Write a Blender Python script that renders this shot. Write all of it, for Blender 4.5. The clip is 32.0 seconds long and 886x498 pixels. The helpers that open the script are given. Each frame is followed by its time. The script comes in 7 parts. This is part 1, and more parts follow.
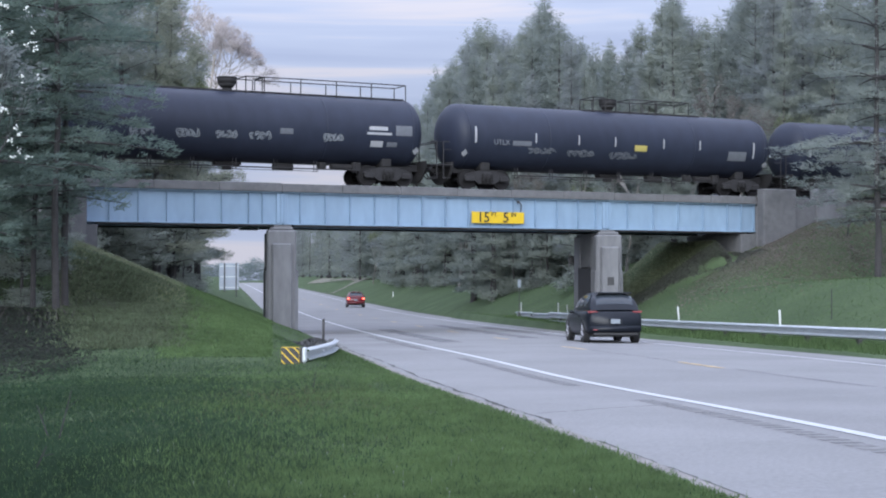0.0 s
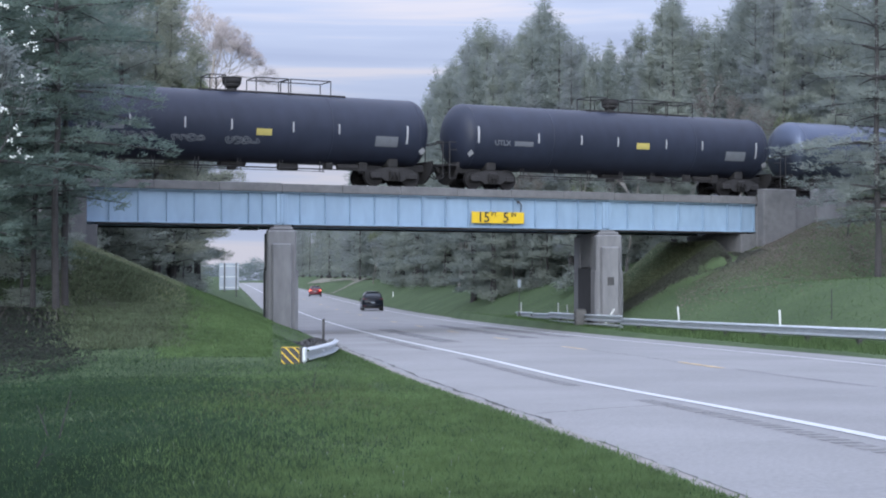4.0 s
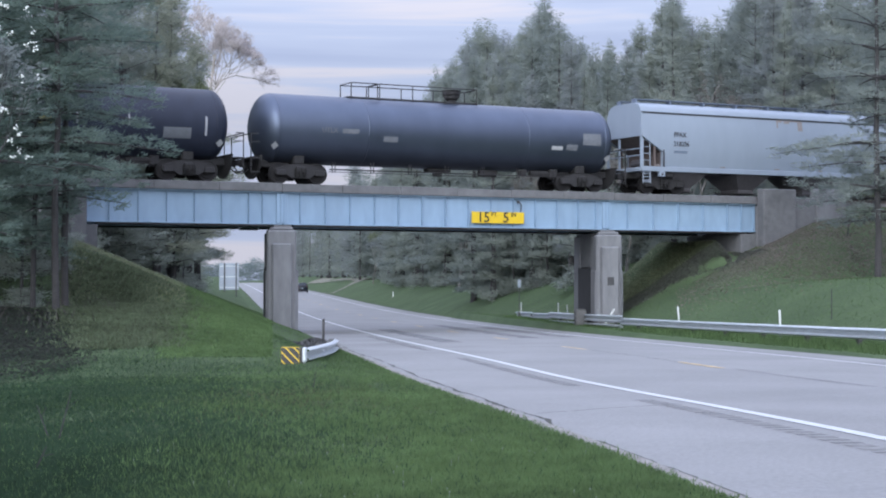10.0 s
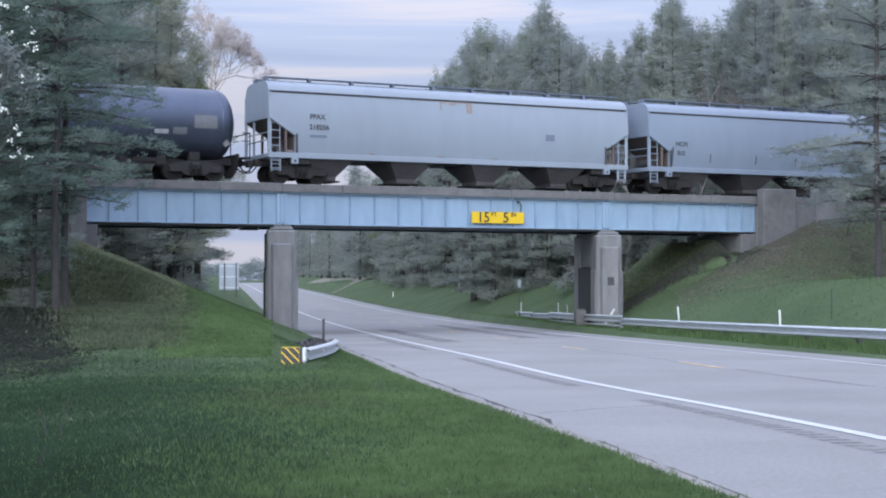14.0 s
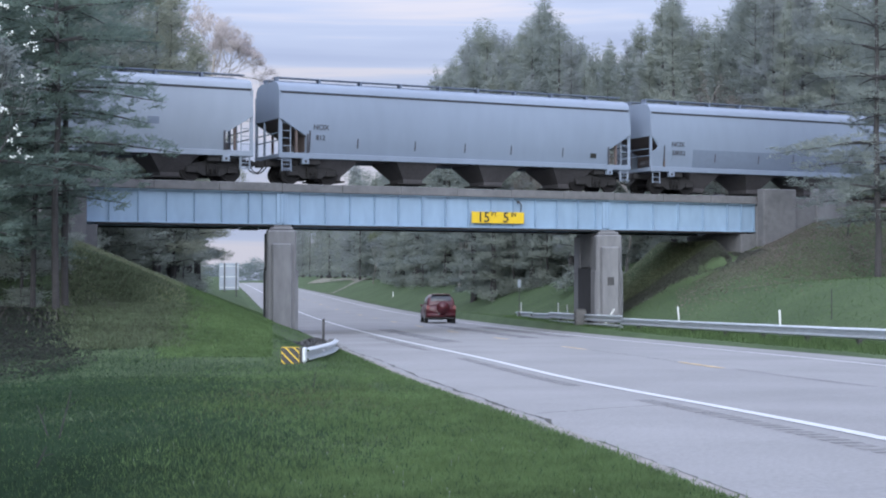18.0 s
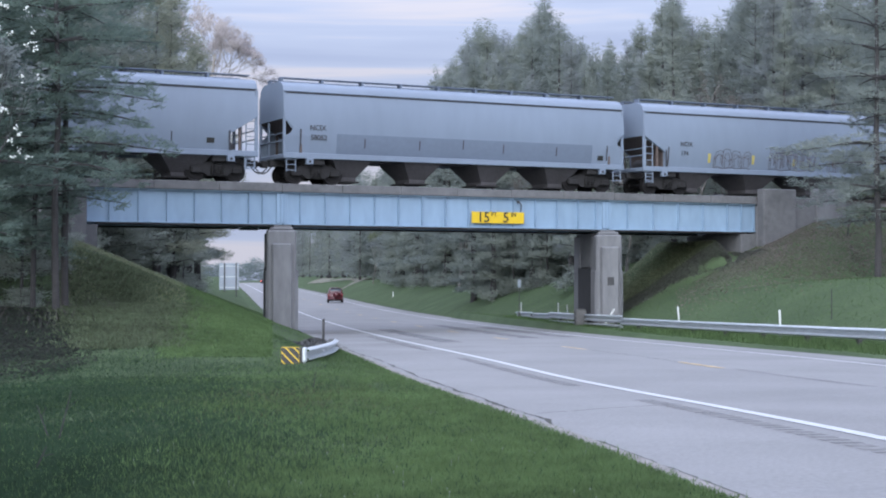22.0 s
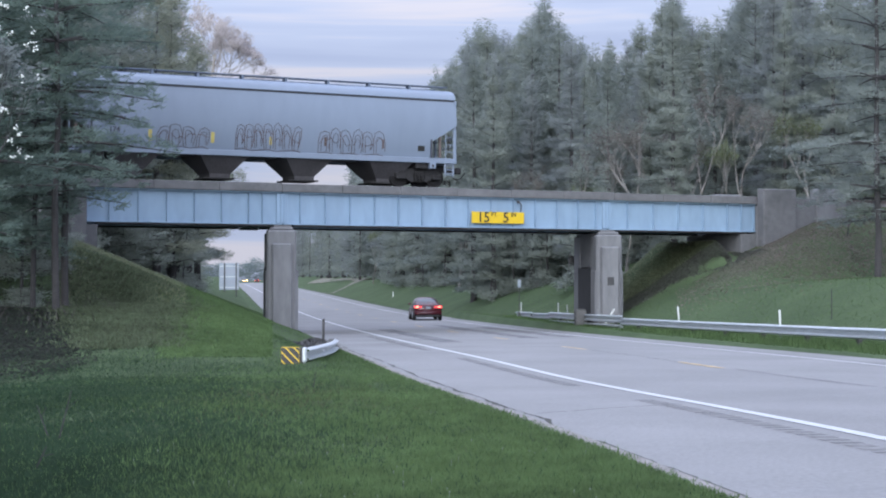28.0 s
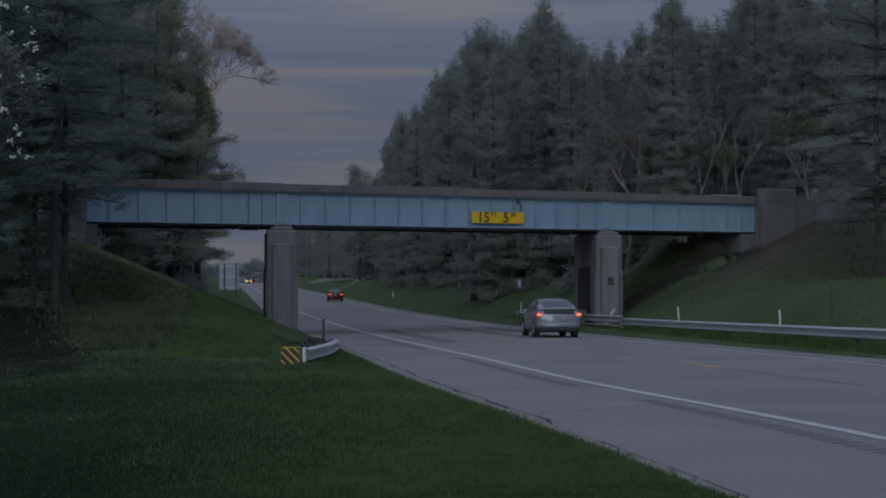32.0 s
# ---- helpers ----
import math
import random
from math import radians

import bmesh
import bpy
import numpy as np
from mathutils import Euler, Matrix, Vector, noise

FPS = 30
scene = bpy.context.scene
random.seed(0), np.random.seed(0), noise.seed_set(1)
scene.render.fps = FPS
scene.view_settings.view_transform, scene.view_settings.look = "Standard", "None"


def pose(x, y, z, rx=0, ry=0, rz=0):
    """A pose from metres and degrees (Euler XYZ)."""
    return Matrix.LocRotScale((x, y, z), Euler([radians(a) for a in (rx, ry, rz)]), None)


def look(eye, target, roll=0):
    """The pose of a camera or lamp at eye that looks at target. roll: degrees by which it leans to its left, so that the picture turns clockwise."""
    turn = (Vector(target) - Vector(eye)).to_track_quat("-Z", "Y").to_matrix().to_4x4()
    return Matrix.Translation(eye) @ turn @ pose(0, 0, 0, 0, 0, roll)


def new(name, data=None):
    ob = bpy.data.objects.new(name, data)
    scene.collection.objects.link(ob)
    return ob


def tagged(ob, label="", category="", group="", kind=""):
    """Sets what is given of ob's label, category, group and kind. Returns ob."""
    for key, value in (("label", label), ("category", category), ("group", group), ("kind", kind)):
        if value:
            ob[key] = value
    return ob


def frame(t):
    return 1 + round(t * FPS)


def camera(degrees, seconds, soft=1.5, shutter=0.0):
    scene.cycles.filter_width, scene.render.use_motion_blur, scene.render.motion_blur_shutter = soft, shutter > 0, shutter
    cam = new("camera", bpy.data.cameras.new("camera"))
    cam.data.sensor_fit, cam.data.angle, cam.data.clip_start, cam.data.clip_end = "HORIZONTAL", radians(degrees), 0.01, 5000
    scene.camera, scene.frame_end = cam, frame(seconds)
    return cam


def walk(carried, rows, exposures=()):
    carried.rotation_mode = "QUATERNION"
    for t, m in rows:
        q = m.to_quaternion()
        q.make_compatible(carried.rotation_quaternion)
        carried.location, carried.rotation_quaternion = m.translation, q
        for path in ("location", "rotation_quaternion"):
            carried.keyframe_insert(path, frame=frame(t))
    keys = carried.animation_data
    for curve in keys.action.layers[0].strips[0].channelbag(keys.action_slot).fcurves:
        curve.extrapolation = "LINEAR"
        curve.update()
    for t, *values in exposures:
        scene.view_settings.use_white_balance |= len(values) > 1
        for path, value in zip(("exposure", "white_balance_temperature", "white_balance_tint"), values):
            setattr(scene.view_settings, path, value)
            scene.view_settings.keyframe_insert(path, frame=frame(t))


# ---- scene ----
# One still camera on the grass beside a two-lane highway, before a skew railway bridge.
SECONDS = 32.0
EYE = (0.0, 0.0, 2.56)
cam = camera(31.83, SECONDS, soft=2.0)
cam_pose = pose(*EYE, 91.021, 0, 0)
BALANCE = (5780, 5)
EXPOSURES = [(t, stops, *BALANCE) for t, stops in ((0.0, 0.0), (30.3, 0.0), (30.7, -0.22), (31.0, -0.70), (31.5, -1.55), (32.0, -2.24))]
walk(cam, [(0.0, cam_pose), (32.0, cam_pose)], EXPOSURES)

# ---- light: an overcast evening sky, brighter overhead than at the horizon ----
SUN_ELEV, SUN_TURN = 18.0, 190.0
world = bpy.data.worlds.new("overcast_sky")
scene.world = world
world.use_nodes = True
wt = world.node_tree
wt.nodes.clear()


def wnode(kind, **values):
    n = wt.nodes.new(kind)
    for key, value in values.items():
        n.inputs[key].default_value = value
    return n


w_out = wnode("ShaderNodeOutputWorld")
w_coord = wnode("ShaderNodeTexCoord")
w_sep = wnode("ShaderNodeSeparateXYZ")
wt.links.new(w_coord.outputs["Generated"], w_sep.inputs[0])
w_map = wnode("ShaderNodeMapping")
w_map.inputs["Scale"].default_value = (1.9, 1.9, 30.0)
w_map.inputs["Location"].default_value = (0.3, 0.1, 0.55)
wt.links.new(w_coord.outputs["Generated"], w_map.inputs[0])
w_noise = wnode("ShaderNodeTexNoise", Scale=1.6, Detail=5.0, Roughness=0.5, Distortion=0.4)
wt.links.new(w_map.outputs[0], w_noise.inputs["Vector"])
w_ramp = wnode("ShaderNodeValToRGB")
els = w_ramp.color_ramp.elements
els[0].position, els[0].color = 0.36, (0.46, 0.48, 0.635, 1)
els[1].position, els[1].color = 0.62, (0.70, 0.635, 0.69, 1)
e = els.new(0.52)
e.color = (0.54, 0.555, 0.70, 1)
wt.links.new(w_noise.outputs["Fac"], w_ramp.inputs[0])
w_grad = wnode("ShaderNodeMapRange")
w_grad.inputs["From Min"].default_value, w_grad.inputs["From Max"].default_value = 0.10, 1.0
w_grad.inputs["To Min"].default_value, w_grad.inputs["To Max"].default_value = 1.0, 4.8
wt.links.new(w_sep.outputs["Z"], w_grad.inputs[0])
w_cloud = wnode("ShaderNodeBackground")
wt.links.new(w_ramp.outputs[0], w_cloud.inputs["Color"])
wt.links.new(w_grad.outputs[0], w_cloud.inputs["Strength"])
w_sky = wnode("ShaderNodeTexSky")
w_sky.sky_type, w_sky.sun_disc = "NISHITA", False
w_sky.sun_elevation, w_sky.sun_rotation = radians(SUN_ELEV), radians(SUN_TURN)
w_clear = wnode("ShaderNodeBackground", Strength=0.05)
wt.links.new(w_sky.outputs[0], w_clear.inputs["Color"])
w_mix = wnode("ShaderNodeMixShader", Fac=0.92)
wt.links.new(w_clear.outputs[0], w_mix.inputs[1])
wt.links.new(w_cloud.outputs[0], w_mix.inputs[2])
wt.links.new(w_mix.outputs[0], w_out.inputs["Surface"])

sun = new("sun", bpy.data.lights.new("sun", "SUN"))
sun.data.energy, sun.data.angle, sun.data.color = 5.3, radians(60), (1.0, 0.95, 0.9)
az = radians(SUN_TURN)
sun_from = Vector((math.sin(az) * math.cos(radians(SUN_ELEV)), math.cos(az) * math.cos(radians(SUN_ELEV)), math.sin(radians(SUN_ELEV))))
sun.matrix_world = look(sun_from * 80, (0, 0, 0))

# ---- plan ----
BRIDGE_TURN = 26.6
BX, BY = -6.84, 66.3
RAIL_Z, TRACK_W = 6.62, 2.2
bt = radians(BRIDGE_TURN)
ROAD_SLOPE = 0.14
LEFT_EDGE, LEFT_LINE, CENTRE_LINE, RIGHT_LINE, RIGHT_EDGE = 3.42, 6.21, 10.05, 14.15, 16.0
PROFILE_Y = np.array([-400, -100, 0, 14.5, 28, 37, 48, 66, 90, 124, 165, 222, 300, 420, 550, 690, 760, 850, 1000, 1200, 1600, 3000.0])
PROFILE_Z = np.array([1.5, 1.35, 1.18, 1.01, 0.70, 0.575, 0.39, 0.11, -0.17, -0.41, -0.44, -0.25, -0.05, 0.15, 0.2, 0.05, -0.6, -2.6, -5.6, -8.5, -9.5, -9.5])


def bridge_pose(u=0.0, w=0.0, z=0.0, turn=0.0):
    """A pose u metres along the bridge from its first pier, w metres behind its near face."""
    return pose(BX + u * math.cos(bt) - w * math.sin(bt), BY + u * math.sin(bt) + w * math.cos(bt), z, 0, 0, BRIDGE_TURN + turn)


PROFILE_M = np.gradient(PROFILE_Z, PROFILE_Y)


def road_z(y):
    """Height of the pavement's edge at the distance y."""
    y = np.asarray(y, float)
    i = np.clip(np.searchsorted(PROFILE_Y, y) - 1, 0, len(PROFILE_Y) - 2)
    h = PROFILE_Y[i + 1] - PROFILE_Y[i]
    t = np.clip((y - PROFILE_Y[i]) / h, 0, 1)
    return ((2 * t**3 - 3 * t * t + 1) * PROFILE_Z[i] + (t**3 - 2 * t * t + t) * h * PROFILE_M[i]
            + (3 * t * t - 2 * t**3) * PROFILE_Z[i + 1] + (t**3 - t * t) * h * PROFILE_M[i + 1])


def pavement_z(a, y):
    """Height of the crowned pavement; a is the offset across the road."""
    return road_z(y) + 0.06 * (1 - np.clip(abs(a - CENTRE_LINE) / 6.6, 0, 1))


def smooth(e0, e1, x):
    t = np.clip((x - e0) / (e1 - e0), 0, 1)
    return t * t * (3 - 2 * t)


def blend_max(a, b, soft):
    """The larger of two heights, rounded where they meet."""
    return 0.5 * (a + b + np.sqrt((a - b) ** 2 + soft * soft))


def ground_z(x, y):
    """Height of the ground: the road's cutting through natural ground and the railway's fill."""
    x, y = np.asarray(x, float), np.asarray(y, float)
    a = x + ROAD_SLOPE * y
    dl, dr = (LEFT_EDGE - a) * 0.99, (a - RIGHT_EDGE) * 0.99
    rz = road_z(y)
    u = (x - BX) * math.cos(bt) + (y - BY) * math.sin(bt)
    w = -(x - BX) * math.sin(bt) + (y - BY) * math.cos(bt)
    near = smooth(52, 30, y)
    by = smooth(52, 62, y) * smooth(140, 100, y)
    wave = 0.12 * np.sin(x * 0.31 + y * 0.17) + 0.1 * np.sin(x * 0.13 - y * 0.23 + 1.0)
    nat_l = rz + 1.3 + 0.8 * smooth(60, 110, y) - near * (1.22 + 0.3 * smooth(2, 9, dl)) + wave * (1 - 0.6 * near)
    nat_r = rz + 2.2 + 2.2 * smooth(135, 88, y) * smooth(1, 6, w) + wave
    fill = 6.25 - 0.52 * np.maximum(0, np.abs(w - TRACK_W) - np.where((u > 18) & (w < 0), 1.55, 2.9))
    cut_l = rz + 0.03 - 0.06 * smooth(0.3, 1.6, dl) + (0.47 - 0.05 * by) * np.maximum(0, dl - 1.0 + 0.9 * by)
    cut_r = rz + 0.01 - 0.1 * smooth(0.3, 1.6, dr) + 0.46 * np.maximum(0, dr - 1.4)
    left = -blend_max(-cut_l, -blend_max(nat_l, fill, 0.3), 0.5 * smooth(0.5, 3.0, dl) + 0.001)
    right = -blend_max(-cut_r, -blend_max(nat_r, fill, 0.5), 0.6)
    spill = np.minimum(4.3 - 0.7 * smooth(22.9, 23.7, u), 4.35 - 0.8 * (23.0 - u)) * smooth(-3.0, 0.6, w) * smooth(9.5, 5.0, w) * smooth(1.8, 2.6, dr) * (u < 30)
    right = np.where(u < 25.5, blend_max(right, spill, 0.5), right)
    z = np.where(a < CENTRE_LINE, left, right)
    inside = (dl < -0.015) & (dr < -0.1)
    z = np.where(inside, rz - 0.1, z)
    far = smooth(500, 1500, np.hypot(x, y))
    return z + far * 6.0 * (0.5 + 0.5 * np.sin(x * 0.004 + 1.0))


# ---- materials ----
def mat(name, color, rough=0.8, metal=0.0, var=0.25, scale=1.0, fine=12.0, bump=0.0, tint=None, spec=0.5, per_piece=0.0, island=0.0, streak=0.0):
    """A procedural surface: base colour varied at two scales, with fine relief."""
    m = bpy.data.materials.new(name)
    m.use_nodes = True
    nt = m.node_tree
    bsdf = nt.nodes["Principled BSDF"]
    bsdf.inputs["Roughness"].default_value = rough
    bsdf.inputs["Metallic"].default_value = metal
    bsdf.inputs["Specular IOR Level"].default_value = spec
    coord = nt.nodes.new("ShaderNodeTexCoord")
    src = coord.outputs["Object"]
    if streak:
        mp = nt.nodes.new("ShaderNodeMapping")
        mp.inputs["Scale"].default_value = (1, 1, streak)
        nt.links.new(src, mp.inputs[0])
        src = mp.outputs[0]
    big = nt.nodes.new("ShaderNodeTexNoise")
    big.inputs["Scale"].default_value, big.inputs["Detail"].default_value = scale, 4
    nt.links.new(src, big.inputs["Vector"])
    small = nt.nodes.new("ShaderNodeTexNoise")
    small.inputs["Scale"].default_value, small.inputs["Detail"].default_value = fine, 3
    nt.links.new(src, small.inputs["Vector"])
    add = nt.nodes.new("ShaderNodeMath")
    add.operation = "MULTIPLY_ADD"
    nt.links.new(small.outputs["Fac"], add.inputs[0])
    add.inputs[1].default_value = 0.5
    half = nt.nodes.new("ShaderNodeMath")
    half.operation = "MULTIPLY"
    half.inputs[1].default_value = 0.5
    nt.links.new(big.outputs["Fac"], half.inputs[0])
    nt.links.new(half.outputs[0], add.inputs[2])
    fac = add.outputs[0]
    ramp = nt.nodes.new("ShaderNodeValToRGB")
    c = Vector(color)
    dark = c * (1 - var)
    light = Vector(tint) if tint else c * (1 + var)
    ramp.color_ramp.elements[0].position, ramp.color_ramp.elements[1].position = 0.32, 0.68
    ramp.color_ramp.elements[0].color, ramp.color_ramp.elements[1].color = (*dark, 1), (*light, 1)
    nt.links.new(fac, ramp.inputs[0])
    col = ramp.outputs[0]
    if per_piece or island:
        node = nt.nodes.new("ShaderNodeObjectInfo" if per_piece else "ShaderNodeNewGeometry")
        rnd = node.outputs["Random" if per_piece else "Random Per Island"]
        rng = nt.nodes.new("ShaderNodeMapRange")
        k = per_piece or island
        rng.inputs["To Min"].default_value, rng.inputs["To Max"].default_value = 1 - k, 1 + k
        nt.links.new(rnd, rng.inputs[0])
        mul = nt.nodes.new("ShaderNodeVectorMath")
        mul.operation = "SCALE"
        nt.links.new(col, mul.inputs[0])
        nt.links.new(rng.outputs[0], mul.inputs["Scale"])
        col = mul.outputs[0]
    nt.links.new(col, bsdf.inputs["Base Color"])
    if bump:
        b = nt.nodes.new("ShaderNodeBump")
        b.inputs["Strength"].default_value, b.inputs["Distance"].default_value = bump, 0.02
        nt.links.new(small.outputs["Fac"], b.inputs["Height"])
        nt.links.new(b.outputs[0], bsdf.inputs["Normal"])
    return m


def leafy(m, share=0.6):
    """Lets light through thin leaves and needles."""
    nt = m.node_tree
    bsdf, out = nt.nodes["Principled BSDF"], nt.nodes["Material Output"]
    thin = nt.nodes.new("ShaderNodeBsdfTranslucent")
    nt.links.new(bsdf.inputs["Base Color"].links[0].from_socket, thin.inputs["Color"])
    mix = nt.nodes.new("ShaderNodeMixShader")
    mix.inputs[0].default_value = share
    nt.links.new(bsdf.outputs[0], mix.inputs[1])
    nt.links.new(thin.outputs[0], mix.inputs[2])
    nt.links.new(mix.outputs[0], out.inputs["Surface"])
    return m


def worn(m, keep=0.6, scale=2.5, soft=0.25):
    """Wears a thin coat of paint or dark tone away in patches."""
    nt = m.node_tree
    bsdf, out = nt.nodes["Principled BSDF"], nt.nodes["Material Output"]
    coord = nt.nodes.new("ShaderNodeTexCoord")
    n = nt.nodes.new("ShaderNodeTexNoise")
    n.inputs["Scale"].default_value, n.inputs["Detail"].default_value, n.inputs["Roughness"].default_value = scale, 6, 0.65
    nt.links.new(coord.outputs["Object"], n.inputs["Vector"])
    r = nt.nodes.new("ShaderNodeMapRange")
    mid = 0.5 + 0.35 * (0.5 - keep)
    r.inputs["From Min"].default_value, r.inputs["From Max"].default_value = mid - soft / 2, mid + soft / 2
    nt.links.new(n.outputs["Fac"], r.inputs[0])
    clear = nt.nodes.new("ShaderNodeBsdfTransparent")
    mix = nt.nodes.new("ShaderNodeMixShader")
    nt.links.new(r.outputs[0], mix.inputs[0])
    nt.links.new(clear.outputs[0], mix.inputs[1])
    nt.links.new(bsdf.outputs[0], mix.inputs[2])
    nt.links.new(mix.outputs[0], out.inputs["Surface"])
    return m


def glow(name, color, strength):
    m = mat(name, color, 0.3)
    b = m.node_tree.nodes["Principled BSDF"]
    b.inputs["Emission Color"].default_value = (*color, 1)
    b.inputs["Emission Strength"].default_value = strength
    return m


